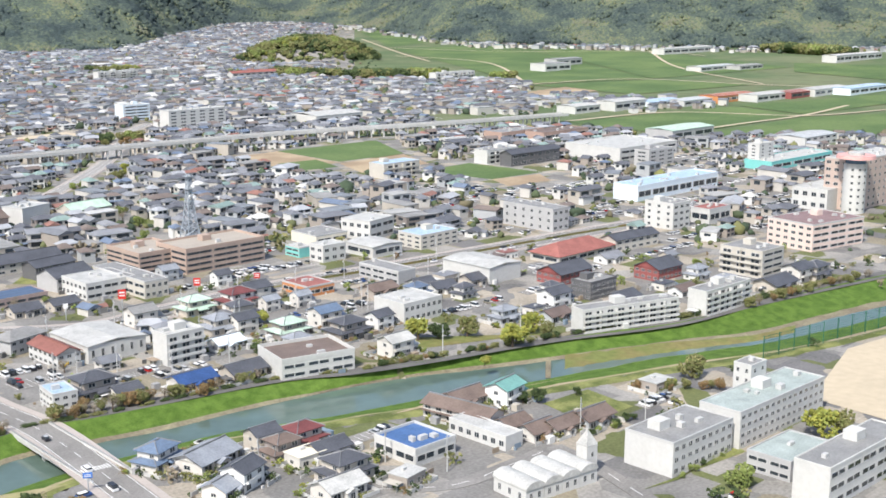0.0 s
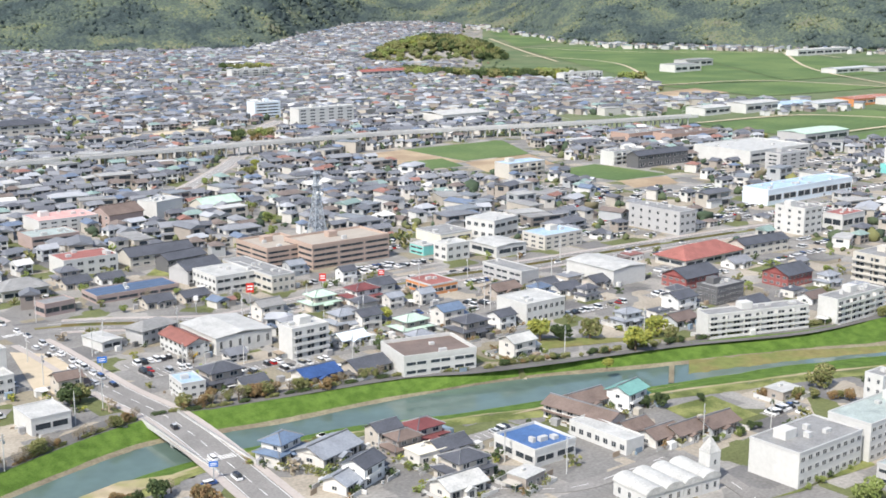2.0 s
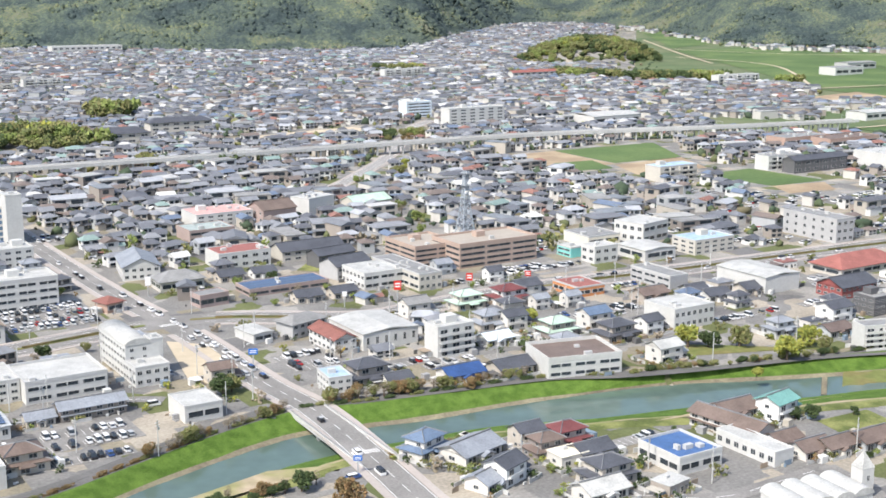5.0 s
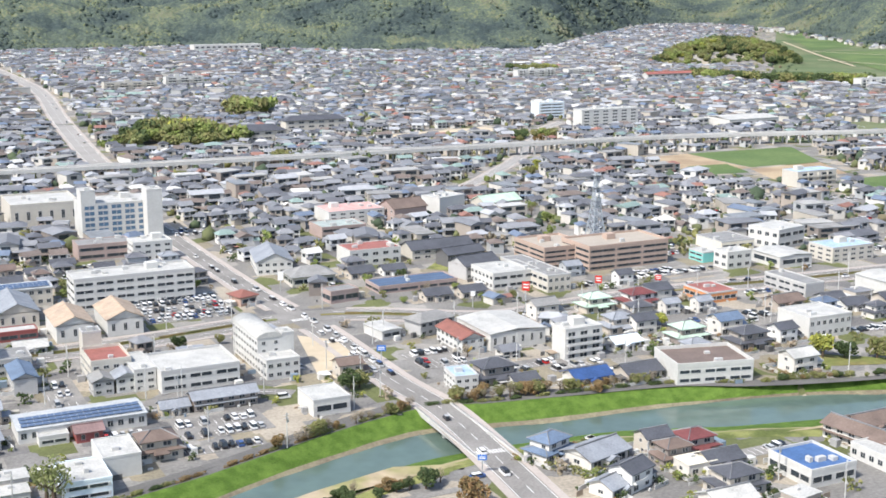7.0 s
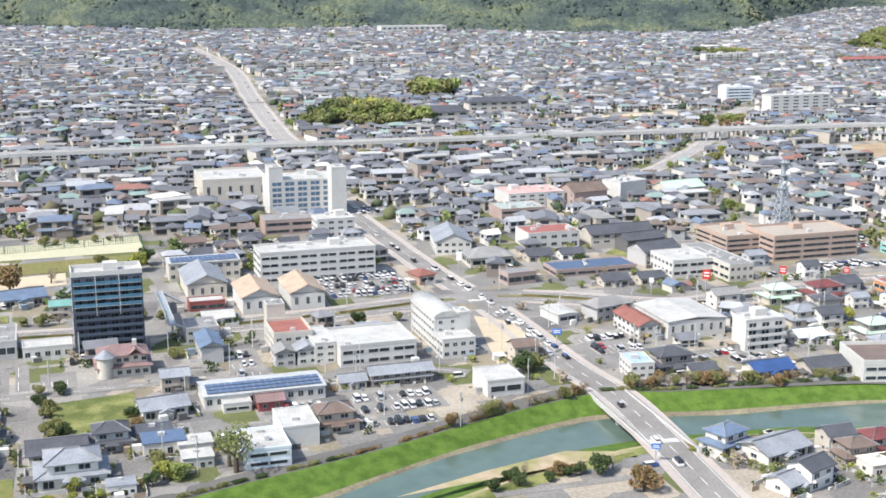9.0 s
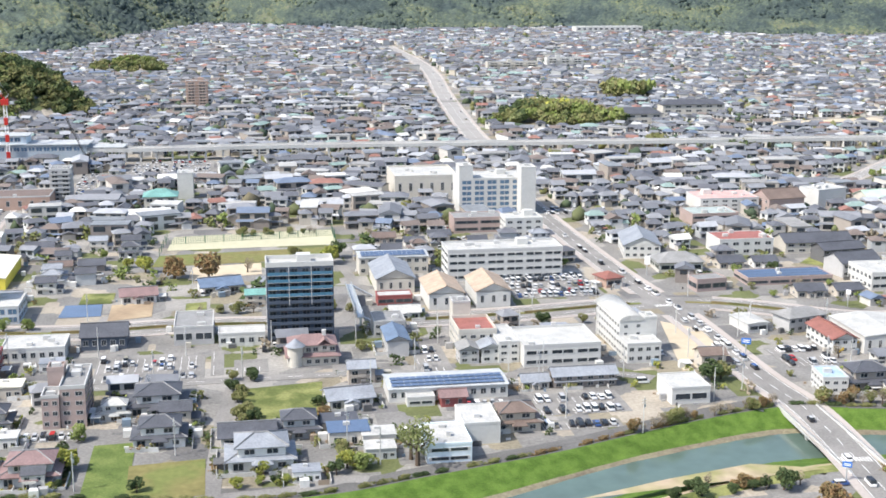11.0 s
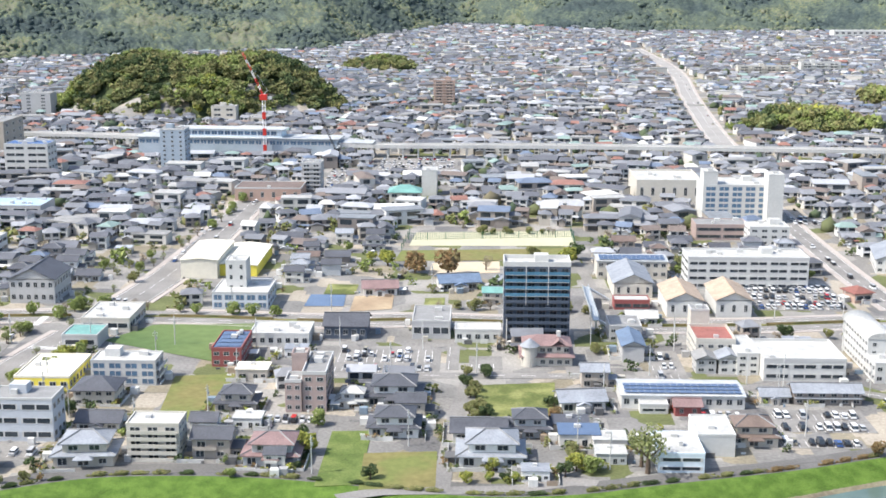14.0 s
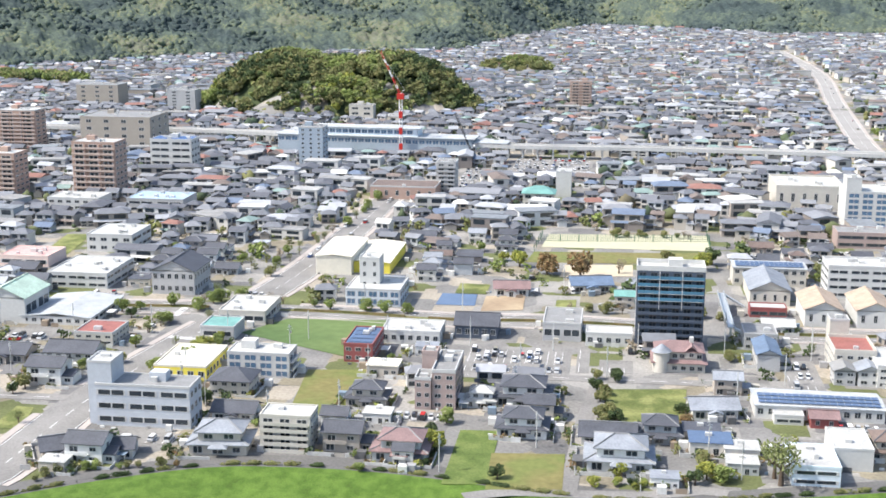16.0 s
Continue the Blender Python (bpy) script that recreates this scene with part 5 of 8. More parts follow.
block("store", "long low store with blue and white front and red sign", "store", 707.6, 492.3, 0.0, 93.2, 19.8, 9.5, 1, "bluewhite", "bluepale", S="band", W="plain", parapet=1.0)
block("mall", "very large white flat-roofed shopping hall", "store", 841, 632, 0.0, 78, 56, 10, 2, "white", "whiteroof", S="band", W="plain", parapet=0.8)
block("office_building", "grey panel-clad office block", "office", 550.1, 473.8, 0.0, 14.1, 38.3, 13.0, 3, "greywall", "grey", S="grid", W="slit")
block("office_building", "white office block on a street corner", "office", 606.2, 420.8, 0.0, 17.0, 20.0, 15.1, 4, "white", "grey", S="grid", W="slit")
block("shop", "white shop with a red roof box", "shop", 638.7, 412.3, 0.0, 22.4, 13.2, 8.8, 1, "white", "redroof", S="band", W="band")
block("apartment_block", "white slab apartment tower", "apartment", 865.5, 516.1, 0.0, 20.7, 10.1, 17.8, 7, "white", "whiteroof", S="slit", W="slit")
block("apartment_block", "grey apartment slab beside a car park", "apartment", 812.0, 578.1, 0.0, 33.0, 14.0, 12.3, 4, "greywall", "grey", S="grid", W="grid")
block("warehouse", "large white warehouse with open loading bay", "warehouse", 435.5, 409, 0.0, 22, 31, 8, 1, "white", "whiteroof", roof="low", S="plain", W="plain")
block("store", "grey store hall with dark openings", "store", 398.8, 436.8, 0.0, 11.0, 27.8, 6.2, 2, "greywall", "grey", W="band", S="plain")
block("restaurant", "orange-walled restaurant under a red roof", "restaurant", 355.5, 443.1, 0.0, 15.6, 18.6, 4.5, 1, "orangewall", "redroof", S="band", W="band")
block("office_building", "long office with solar roof", "office", 469.8, 481.2, 0.0, 27.9, 17.6, 7.6, 3, "cream", "bluepale", S="grid", W="grid")
block("shop", "teal shop with white trim", "shop", 401.3, 507.7, 0.0, 8.3, 11.7, 5.1, 2, "teal", "whiteroof", S="plain", W="band")
block("shop", "white and pale blue shop", "shop", 405.9, 489.6, 0.0, 15.1, 10.8, 8.4, 2, "white", "whiteroof", S="grid", W="grid")
block("hall", "white low hall with pale roof", "hall", 433.8, 485.2, 0.0, 20.8, 21.4, 5.9, 1, "white", "whiteroof", roof="low", S="band", W="band")
block("office_building", "white office with pale blue glass", "office", 285.5, 508.2, 0.0, 24.8, 22.0, 7.6, 2, "white", "whiteroof", S="band", W="grid")
block("hall", "grey hall with pale roof beside the office", "hall", 299.6, 504.5, 0.0, 12.4, 45.0, 7.8, 2, "cream", "grey", S="grid", W="band")
block("government_office", "brown tiled office wing with long window bands", "office", 329.6, 538.6, 0.0, 26.4, 30.0, 10.0, 4, "browntile", "beige", S="band", W="band", parapet=1.2)
block("government_office", "long brown tiled office wing with window bands", "office", 357.7, 523.3, 0.0, 47.2, 26.0, 11.6, 4, "browntile", "beige", S="band", W="band", parapet=1.2)
block("hotel", "white six-storey hotel with rows of windows near the viaduct", "hotel", 691.3, 1033.8, 0.0, 64.6, 16.0, 18.6, 6, "white", "whiteroof", S="grid", W="plain")
block("office_building", "white and pale blue block", "office", 686.7, 1135.6, 0.0, 30.9, 16.0, 15.8, 5, "bluewhite", "whiteroof", S="band", W="plain")
block("store", "white store hall beside the railway line", "store", 824.0, 991.4, 0.0, 61.0, 40.0, 8.9, 1, "white", "whiteroof", roof="low", S="band", W="plain")
block("house_row", "row houses with red roofs", "apartment", 1078.8, 1441.9, 0.0, 103.9, 12.0, 9.2, 2, "white", "redroof", roof="gable", S="grid")
block("apartment_block", "distant white apartment slab with balconies", "apartment", 903.9, 1532.8, 0.0, 60.4, 14.0, 13.4, 4, "white", "whiteroof", S="balcony")
block("apartment_block", "distant white apartment slab with balconies", "apartment", 990.5, 1554.2, 0.0, 44.5, 14.0, 10.1, 4, "white", "whiteroof", S="balcony")
block("apartment_block", "distant white apartment slab with balconies", "apartment", 1241.4, 1224.7, 0.0, 75.2, 14.0, 12.8, 3, "white", "whiteroof", S="balcony")
block("shop", "white low shops beside green fields", "shop", 1481.9, 1251.7, 0.0, 59.8, 30.0, 10.9, 1, "white", "grey", S="band")

# between bridge road and the dark tower
block("tower_block", "dark charcoal ten-storey apartment tower with teal balconies and white roof", "apartment", 22.3, 462.6, 0.0, 24.8, 12, 30.1, 11, "charcoal", "whiteroof", S="tower", W="grid", E="grid", parapet=1.6)
block("clinic", "white two-storey clinic with flat white roof", "clinic", 112.5, 427.7, 0.0, 28, 23.5, 7.2, 2, "white", "whiteroof", S="band", W="plain", parapet=1.0)
block("clinic_wing", "white clinic wing with flat roof", "clinic", 94.4, 433, 0.0, 7.6, 22, 7.6, 3, "white", "whiteroof", S="grid", W="plain")
block("office_building", "pale stair tower and office with red roof terrace", "office", 85, 442, 0.0, 14, 19, 8.8, 3, "cream", "redroof", S="grid", W="grid", parapet=1.2)
block("stair_tower", "pale stair tower with red stripe", "tower", 82.4, 455.2, 0.0, 6.8, 7, 15, 4, "cream", "grey", S="plain", W="plain")
block("office_building", "white office with arched gable front", "office", 142.2, 419.6, 0.0, 12.6, 10.4, 7, 2, "white", "whiteroof", S="grid", W="grid")
block("office_building", "white office with long rows of narrow windows under a vaulted roof", "office", 140.8, 440.0, 0.0, 9.4, 30.0, 12.4, 4, "white", "whiteroof", S="slit", W="grid", parapet=0.1)
block("stair_tower", "white lift tower beside the vaulted office", "tower", 147.8, 428.5, 0.0, 4.6, 7.0, 13.5, 4, "white", "whiteroof", S="plain", W="plain")
block("annex", "small grey gabled annex before the red-roofed office", "annex", 80.2, 427.4, 0.0, 7.0, 8.4, 5.2, 2, "greywall", "grey", roof="gable", S="grid", W="grid")
block("annex", "small white gabled annex before the red-roofed office", "annex", 88.4, 427.0, 0.0, 7.6, 8.0, 5.6, 2, "white", "paleslate", roof="gable", S="grid", W="grid")
block("shop", "small white shop with a flat roof", "shop", 143.6, 378, 0.0, 13, 15, 5.4, 1, "white", "whiteroof", S="band", W="plain")
block("day_centre", "long low centre with rows of solar panels on its white roof", "centre", 66.5, 394.6, 0.0, 39.5, 15.6, 4.6, 1, "white", "solar", roof="low", S="grid", W="plain")
block("porch", "red-brown porch with pale tiled roof before the day centre", "porch", 67.0, 383.2, 0.0, 8.2, 6.4, 3.4, 1, "redwall", "rosebrown", roof="gable", S="slit", W="plain")
block("carport", "low white carport beside the day centre", "carport", 56.6, 384.4, 0.0, 9.0, 4.8, 2.8, 1, "white", "whiteroof", S="band")
block("clinic", "pale blue-white curved clinic near the levee", "clinic", 57.8, 342.6, 0.0, 13, 17, 5.6, 2, "bluewhite", "whiteroof", S="band", W="grid")
block("clinic", "white cube annex behind the pale clinic", "clinic", 69.8, 355, 0.0, 11, 16.5, 6.4, 2, "white", "whiteroof", S="plain")
block("house", "blue-grey roofed tall shed beside a parking lot", "shed", 56.2, 444, 0.0, 7.8, 18, 6.2, 2, "greywall", "blueslate", roof="gable", S="plain", W="grid")
block("hospital", "pale four-storey hospital with long window bands", "hospital", 118.8, 550.2, 0.0, 52.7, 18.0, 13.6, 4, "white", "whiteroof", S="band", W="band", parapet=1.0)
block("hall", "long hall with blue solar roof", "hall", 70.2, 565.6, 0.0, 31.8, 14.0, 8.3, 2, "cream", "solar", roof="low", S="grid")
block("gymnasium", "pale grey gymnasium with gable roof", "hall", 66.7, 539.8, 0.0, 16.5, 30.0, 6.6, 1, "cream", "paleslate", roof="gable", S="slit", W="plain")
block("barn_hall", "beige-roofed hall with slatted white walls", "hall", 84.0, 507.8, 0.0, 14.4, 26.0, 7.1, 1, "white", "beigeroof", roof="gable", S="slit", W="plain")
block("barn_hall", "beige-roofed hall with slatted white walls", "hall", 103.9, 508.6, 0.0, 14.3, 26.0, 7.2, 1, "white", "beigeroof", roof="gable", S="slit", W="plain")
block("hospital_tower", "white hospital block with two towers and a blue glass front", "hospital", 147.9, 709.0, 0.0, 44.0, 26.0, 19.4, 6, "white", "whiteroof", S="glass", W="plain")
block("tower", "white stair tower of the hospital", "tower", 129.2, 702.1, 0.0, 7.8, 12.0, 27.0, 7, "white", "whiteroof", S="plain")
block("tower", "white stair tower of the hospital", "tower", 163.2, 692.1, 0.0, 8.5, 12.0, 27.0, 7, "white", "whiteroof", S="plain")
block("hall", "cream round-fronted civic hall", "hall", 114.6, 769.3, 0.0, 39.1, 40.0, 12.3, 1, "cream", "whiteroof", S="slit", parapet=1.2)
block("office_building", "low reddish office block", "office", 126.6, 650.9, 0.0, 27.2, 16.0, 7.8, 2, "pinkbrick", "grey", S="band")
block("office_building", "small white block with square windows", "office", 147.7, 636.1, 0.0, 20.0, 14.0, 9.6, 3, "white", "whiteroof", S="grid", W="grid")
block("filling_station", "low building with orange-red fascia and solar panels", "shop", 242.8, 521.2, 0.0, 40.1, 16.0, 3.2, 1, "pinkbrick", "solar", S="band", W="band")
block("school_building", "school block with dark tiled roof", "school", 354.2, 1084.3, 0.0, 45.5, 20.0, 9.0, 2, "cream", "slate", roof="hip", S="grid")
block("school_building", "school block with dark tiled roof and window rows", "school", 420.7, 1121.7, 0.0, 59.8, 16.0, 12.1, 3, "cream", "slate", roof="hip", S="grid")
block("apartment_block", "distant beige apartment slab", "apartment", 351.5, 1581.3, 0.0, 65.6, 14.0, 12.6, 4, "cream", "grey", S="balcony")
block("apartment_block", "distant white apartment block", "apartment", 429.9, 1619.2, 0.0, 49.8, 14.0, 13.8, 4, "white", "grey", S="balcony")
block("hall", "long white hillside building with a small tower", "hall", 674.5, 2241.5, 0.0, 123.6, 30.0, 14.0, 2, "white", "whiteroof", S="grid")
block("office_building", "white block with pale red roof", "office", 280.1, 689.2, 0.0, 35.2, 24.0, 7.7, 3, "white", "pinkroof", S="grid")
block("office_building", "red brick building with green flat roof", "office", 257.5, 651.3, 0.0, 26.4, 20.0, 6.4, 2, "pinkbrick", "greenroof", S="band")
block("shop", "white shop with a bright red roof", "shop", 246.1, 580.1, 0.0, 27.8, 18.0, 7.8, 2, "white", "redroof", S="grid")

# round the main crossing and the old quarter
block("apartment_row", "dark-tiled two-storey flats with cream gable", "apartment", 543.2, 400.4, -4.4, 34.4, 10.7, 6.2, 2, "cream", "slate", roof="gable", S="grid", W="plain")
block("office_building", "white office over a brick ground floor", "office", 461.2, 521.0, 12.3, 22.8, 19.9, 10.6, 2, "white", "whiteroof", S="band", W="grid")
block("shop", "low cream hall with a grey roof", "shop", 433.4, 529.7, -0.4, 21.9, 21.8, 5.2, 1, "beigepale", "grey", S="band", W="plain")
block("apartment_row", "long dark-tiled apartment row with pale walls", "apartment", 283.8, 577.7, 0.1, 35.3, 14.4, 5.4, 2, "cream", "slate", roof="gable", S="grid", W="plain")
block("apartment_row", "dark-tiled apartment row with balconies", "apartment", 285.8, 555.1, 7.8, 22.3, 11.1, 6.4, 2, "darkwall", "slate", roof="gable", S="grid", W="plain")
block("apartment_row", "dark-tiled apartment row beside the car park", "apartment", 280.2, 529.2, 8.1, 20.3, 15.1, 6.7, 2, "greywall", "slate", roof="gable", S="grid", W="plain")
block("office_building", "plain white block among tiled houses", "office", 344.1, 692.1, 18.2, 21.8, 16.1, 9.9, 2, "white", "whiteroof", S="plain", W="plain")
block("barn_hall", "red-brown barn-like hall with gable roof", "hall", 311.2, 680.6, 8.0, 23.0, 17.8, 8.0, 2, "pinkbrick", "brownroof", roof="gable", S="plain", W="slit")
block("hall", "low hall under a pale teal roof", "hall", 378.9, 686.9, 8.0, 28.0, 15.0, 5.4, 1, "cream", "greenpale", roof="gable", S="grid", W="plain")
block("shop", "tall grey house with a steep tiled roof", "shop", 196.0, 586.0, -11.6, 17.4, 29.2, 6.5, 2, "white", "paleslate", roof="gable", S="grid", W="grid")
block("shop", "broad low shop with grey roofs", "shop", 202.1, 548.2, -2.5, 20.9, 14.3, 5.1, 1, "cream", "grey", roof="hip", S="band", W="band")
block("shop", "small dark restaurant with a flat grey roof", "restaurant", 202.9, 511.5, 6.7, 14.2, 9.3, 5.3, 1, "pinkbrick", "grey", S="band", W="band")
block("shop", "low shop under a bright rust-red roof", "shop", 161.9, 524.4, 17.2, 8.3, 9.1, 4.4, 1, "brownbrick", "rustroof", roof="hip", S="band")
block("shop", "white shed roofs beside the crossing", "shop", 196.9, 450.7, 8.0, 8.8, 14.1, 3.9, 1, "white", "whiteroof", roof="low", S="band")
block("house", "house with grey roof beside the crossing", "house", 216.3, 447.5, 14.4, 17.5, 10.2, 6.2, 2, "greywall", "grey", roof="hip", S="grid")

# west side, along the boulevard
block("office_building", "white three-storey office with a corner tower", "office", -141.1, 357.4, 0.0, 30.2, 11.0, 13.2, 3, "bluegrey", "grey", S="band", E="grid", W="slit")
block("stair_tower", "white corner tower with a small sign", "tower", -154.9, 357.7, 0.0, 7.7, 10.0, 20.1, 4, "bluegrey", "whiteroof", S="plain", W="slit")
block("shop", "bright yellow low building with a pale roof", "shop", -145, 409, 0.0, 18.6, 25, 5, 1, "yellow", "beigepale", S="grid", E="grid")
block("apartment_block", "white three-storey flats with dark stair bays", "apartment", -119.5, 409.4, 0.0, 22, 11, 8.4, 3, "white", "whiteroof", S="glass", E="balcony")
block("apartment_block", "pale five-storey flats with horizontal balcony bands", "apartment", -92.8, 343.9, 0.0, 15.2, 10, 10.7, 5, "cream", "whiteroof", S="balcony", E="grid", W="plain")
block("office_building", "brownish brick block of uneven height with pale parapets", "office", -51.6, 391.0, 0.0, 7.6, 21.6, 12.6, 4, "pinkbrick", "grey", S="grid", W="grid", E="band", parapet=0.9)
block("office_wing", "lower brick wing with an outside stair", "office", -58.2, 383.6, 0.0, 5.2, 8.4, 10.2, 3, "pinkbrick", "grey", S="grid", W="slit", parapet=0.8)
block("stair_tower", "brick stair tower with a white sign band", "tower", -57.6, 393.2, 0.0, 5.0, 6.0, 15.4, 4, "pinkbrick", "whiteroof", S="plain", W="slit", parapet=1.0)
block("shop", "dark red box-shaped shop with a solar roof", "shop", -88.6, 436, 0.0, 10.6, 22, 6.6, 2, "redwall", "solar", S="grid", E="grid")
block("shed", "long white shed with a flat roof", "shed", -73.7, 457.8, 0.0, 22.2, 16.0, 4.8, 1, "white", "whiteroof", S="grid")
block("house", "hip-roofed grey house beside the flats", "house", -123.5, 389.3, 0.0, 13.2, 12.0, 5.4, 2, "cream", "slate", roof="hip", S="grid", E="grid")
block("store", "long low store with a pale grey roof", "store", -216.6, 472.0, 0.0, 28.7, 34.0, 3.4, 1, "white", "paleroof", roof="low", S="grid", E="band")
block("office_building", "white two-storey office with glass corner", "office", -232.3, 527.7, 0.0, 27.5, 32.0, 6.6, 2, "white", "whiteroof", S="band", E="band")
block("warehouse", "pair of pale warehouses with yellow base", "warehouse", -126.0, 571.9, 0.0, 16.5, 40.0, 8.8, 1, "beigepale", "beigepale", roof="low", S="plain", E="plain")
block("warehouse", "pale warehouse with a yellow and blue side wall", "warehouse", -112.0, 579.0, 0.0, 22.6, 44.0, 5.3, 1, "yellow", "beigepale", roof="low", S="plain", E="plain")
block("showroom", "glass-fronted white showroom with a square tower", "shop", -97.9, 511.9, 0.0, 23.1, 22.0, 6.8, 2, "glasswall", "whiteroof", S="glass", E="glass")
block("sign_tower", "white square sign tower of the showroom", "tower", -101.1, 515.7, 0.0, 8.6, 10.0, 18.0, 4, "white", "whiteroof", S="slit")
block("shop", "low cream shop with a flat roof", "shop", -144.1, 478.9, 0.0, 19.0, 24.0, 5.1, 1, "cream", "whiteroof", S="band", E="band")
block("shop", "small shop with teal metal roof", "shop", -147.3, 451.9, 0.0, 13.3, 14.0, 4.9, 1, "greywall", "greenslate", S="band")
block("shop", "black timber restaurant with gable roof", "shop", -50.0, 467.3, 0.0, 16.3, 14.0, 5.1, 1, "charcoal", "slate", roof="gable", S="grid")
block("shop", "grey shop with a flat roof", "shop", -17.4, 472.3, 0.0, 14.5, 22.0, 6.9, 1, "greywall", "grey", S="band")
block("shed", "white prefab office with a blue stripe", "shed", 0.3, 462.2, 0.0, 17.2, 10.0, 4.8, 1, "white", "whiteroof", S="grid")
block("house", "grey two-storey shop house", "shop", 56.1, 466.8, 0.0, 12.1, 14.0, 6.1, 2, "greywall", "grey", S="grid")
block("apartment_block", "brown ten-storey apartment block with balcony bands", "apartment", -310.0, 725.6, 0.0, 27.2, 18.0, 34.4, 10, "brownbrick", "whiteroof", S="balcony", E="grid")
block("apartment_block", "brown apartment block with balcony bands", "apartment", -368.4, 720.9, 0.0, 20.0, 18.0, 26.9, 9, "brownbrick", "whiteroof", S="balcony", E="grid")
block("apartment_block", "brown apartment block near the viaduct", "apartment", -450.9, 913.2, 0.0, 30.1, 18.0, 30.1, 10, "brownbrick", "whiteroof", S="balcony", E="grid")
block("office_building", "large beige office block", "office", -368.4, 913.6, 0.0, 54.3, 40.0, 27.5, 5, "beige", "grey", S="slit", E="slit")
block("hotel", "white hotel with curved blue roof band", "hotel", -299.0, 828.3, 0.0, 29.0, 18.0, 22.4, 5, "white", "blueroof", S="band", E="grid")
block("tower_block", "grey tower wrapped in pale scaffolding", "apartment", -209.5, 860.8, 0.0, 17.0, 16.0, 28.2, 9, "scaffold", "grey", S="slit", E="dark")
block("apartment_block", "brown distant apartment tower with balconies", "apartment", -34.4, 1262.4, 0.0, 21.1, 16.0, 26.1, 9, "brownbrick", "grey", S="balcony", E="plain")
block("apartment_block", "grey distant apartment tower with small windows", "apartment", -409.4, 1165.3, 0.0, 27.4, 18.0, 21.4, 7, "greywall", "grey", S="slit")
block("apartment_block", "grey apartment block near the station street", "apartment", -103.1, 775.5, 0.0, 12.1, 14.0, 19.1, 7, "greywall", "grey", S="balcony", E="slit")
block("office_building", "slim white block without windows", "office", -30.0, 770.5, 0.0, 9.3, 14.0, 15.7, 5, "white", "whiteroof", S="plain", W="plain")
block("office_building", "pale hospital block in the old town", "hospital", -506.8, 1202.3, 0.0, 42.8, 26.0, 22.2, 5, "beige", "grey", S="slit")
block("school_building", "white school on the hillside", "school", -227.6, 1125.1, 0.0, 21.9, 14.0, 14.3, 3, "cream", "grey", S="grid")
block("shop", "brown low timber hall with a round corner", "hall", -126.2, 755.0, 0.0, 40.0, 24.0, 7.6, 1, "brownbrick", "brownroof", S="slit")
block("house", "shop house under teal hipped roof", "shop", -43.0, 734.4, 0.0, 18.2, 14.0, 8.7, 2, "cream", "greenslate", roof="hip", S="grid")
block("office_building", "blue-grey roofed hall beside the boulevard", "hall", -186.6, 517.9, 0.0, 19.0, 22.0, 10.5, 2, "greywall", "slate", roof="gable", S="grid", E="grid")
block("shop", "small shop under a flat red roof", "shop", -190.8, 439.1, 0.0, 15.1, 16.0, 4.8, 2, "cream", "redroof", S="grid", E="grid")
block("house", "white house with grey tiled roof", "house", -189.7, 412.8, 0.0, 18.0, 12.0, 4.8, 2, "white", "slate", roof="gable", S="grid", E="grid")
block("shop", "pink and white low shop building", "shop", -274.0, 556.6, 0.0, 24.2, 20.0, 4.9, 1, "pinkwall", "pinkroof", S="band")
block("shop", "barn-like shop with pale green gable roof", "shop", -238.1, 465.9, 0.0, 18.1, 22.0, 10.4, 1, "white", "greenpale", roof="gable", S="plain", E="band")
block("office_building", "white two-storey block with square windows", "office", -308.4, 690.1, 0.0, 30.8, 20.0, 7.2, 2, "white", "whiteroof", S="grid")
block("shop", "long shop with red fascia", "shop", -259.9, 694.2, 0.0, 33.8, 24.0, 7.5, 2, "greywall", "bluepale", S="band")
block("office_building", "white two-storey block with flat roof", "office", -245.8, 594.3, 0.0, 23.4, 26.0, 8.5, 2, "white", "whiteroof", S="grid", E="band")

# trading strip beyond the wheat fields
block("trade_hall", "low trade hall beyond green wheat fields", "hall", 1077.3, 869.1, 0.0, 43.0, 26.0, 7.8, 1, "white", "whiteroof", roof="low", S="band")
block("trade_hall", "low trade hall beyond green wheat fields", "hall", 1137.6, 856.1, 0.0, 59.3, 26.0, 9.8, 1, "white", "whiteroof", roof="low", S="band")
block("trade_hall", "low trade hall beyond green wheat fields", "hall", 1192.7, 848.2, 0.0, 58.3, 26.0, 6.3, 1, "bluewhite", "bluepale", roof="low", S="band")
block("trade_hall", "low trade hall beyond green wheat fields", "hall", 1229.6, 829.4, 0.0, 59.6, 26.0, 6.3, 1, "white", "paleroof", roof="low", S="band")
block("trade_hall", "low trade hall beyond green wheat fields", "hall", 1297.2, 822.2, 0.0, 79.6, 26.0, 7.8, 1, "orangewall", "orangeroof", roof="low", S="band")
block("trade_hall", "low trade hall beyond green wheat fields", "hall", 1339.0, 796.5, 0.0, 77.0, 26.0, 7.8, 1, "white", "whiteroof", roof="low", S="band")
block("trade_hall", "low trade hall beyond green wheat fields", "hall", 1390.1, 788.5, 0.0, 54.0, 26.0, 7.3, 1, "redwall", "redroof", roof="low", S="band")
block("trade_hall", "low trade hall beyond green wheat fields", "hall", 1448.3, 781.7, 0.0, 82.7, 26.0, 8.2, 1, "white", "whiteroof", roof="low", S="band")
block("trade_hall", "low trade hall beyond green wheat fields", "hall", 1497.7, 757.7, 0.0, 94.9, 26.0, 8.2, 1, "bluewhite", "bluepale", roof="low", S="band")
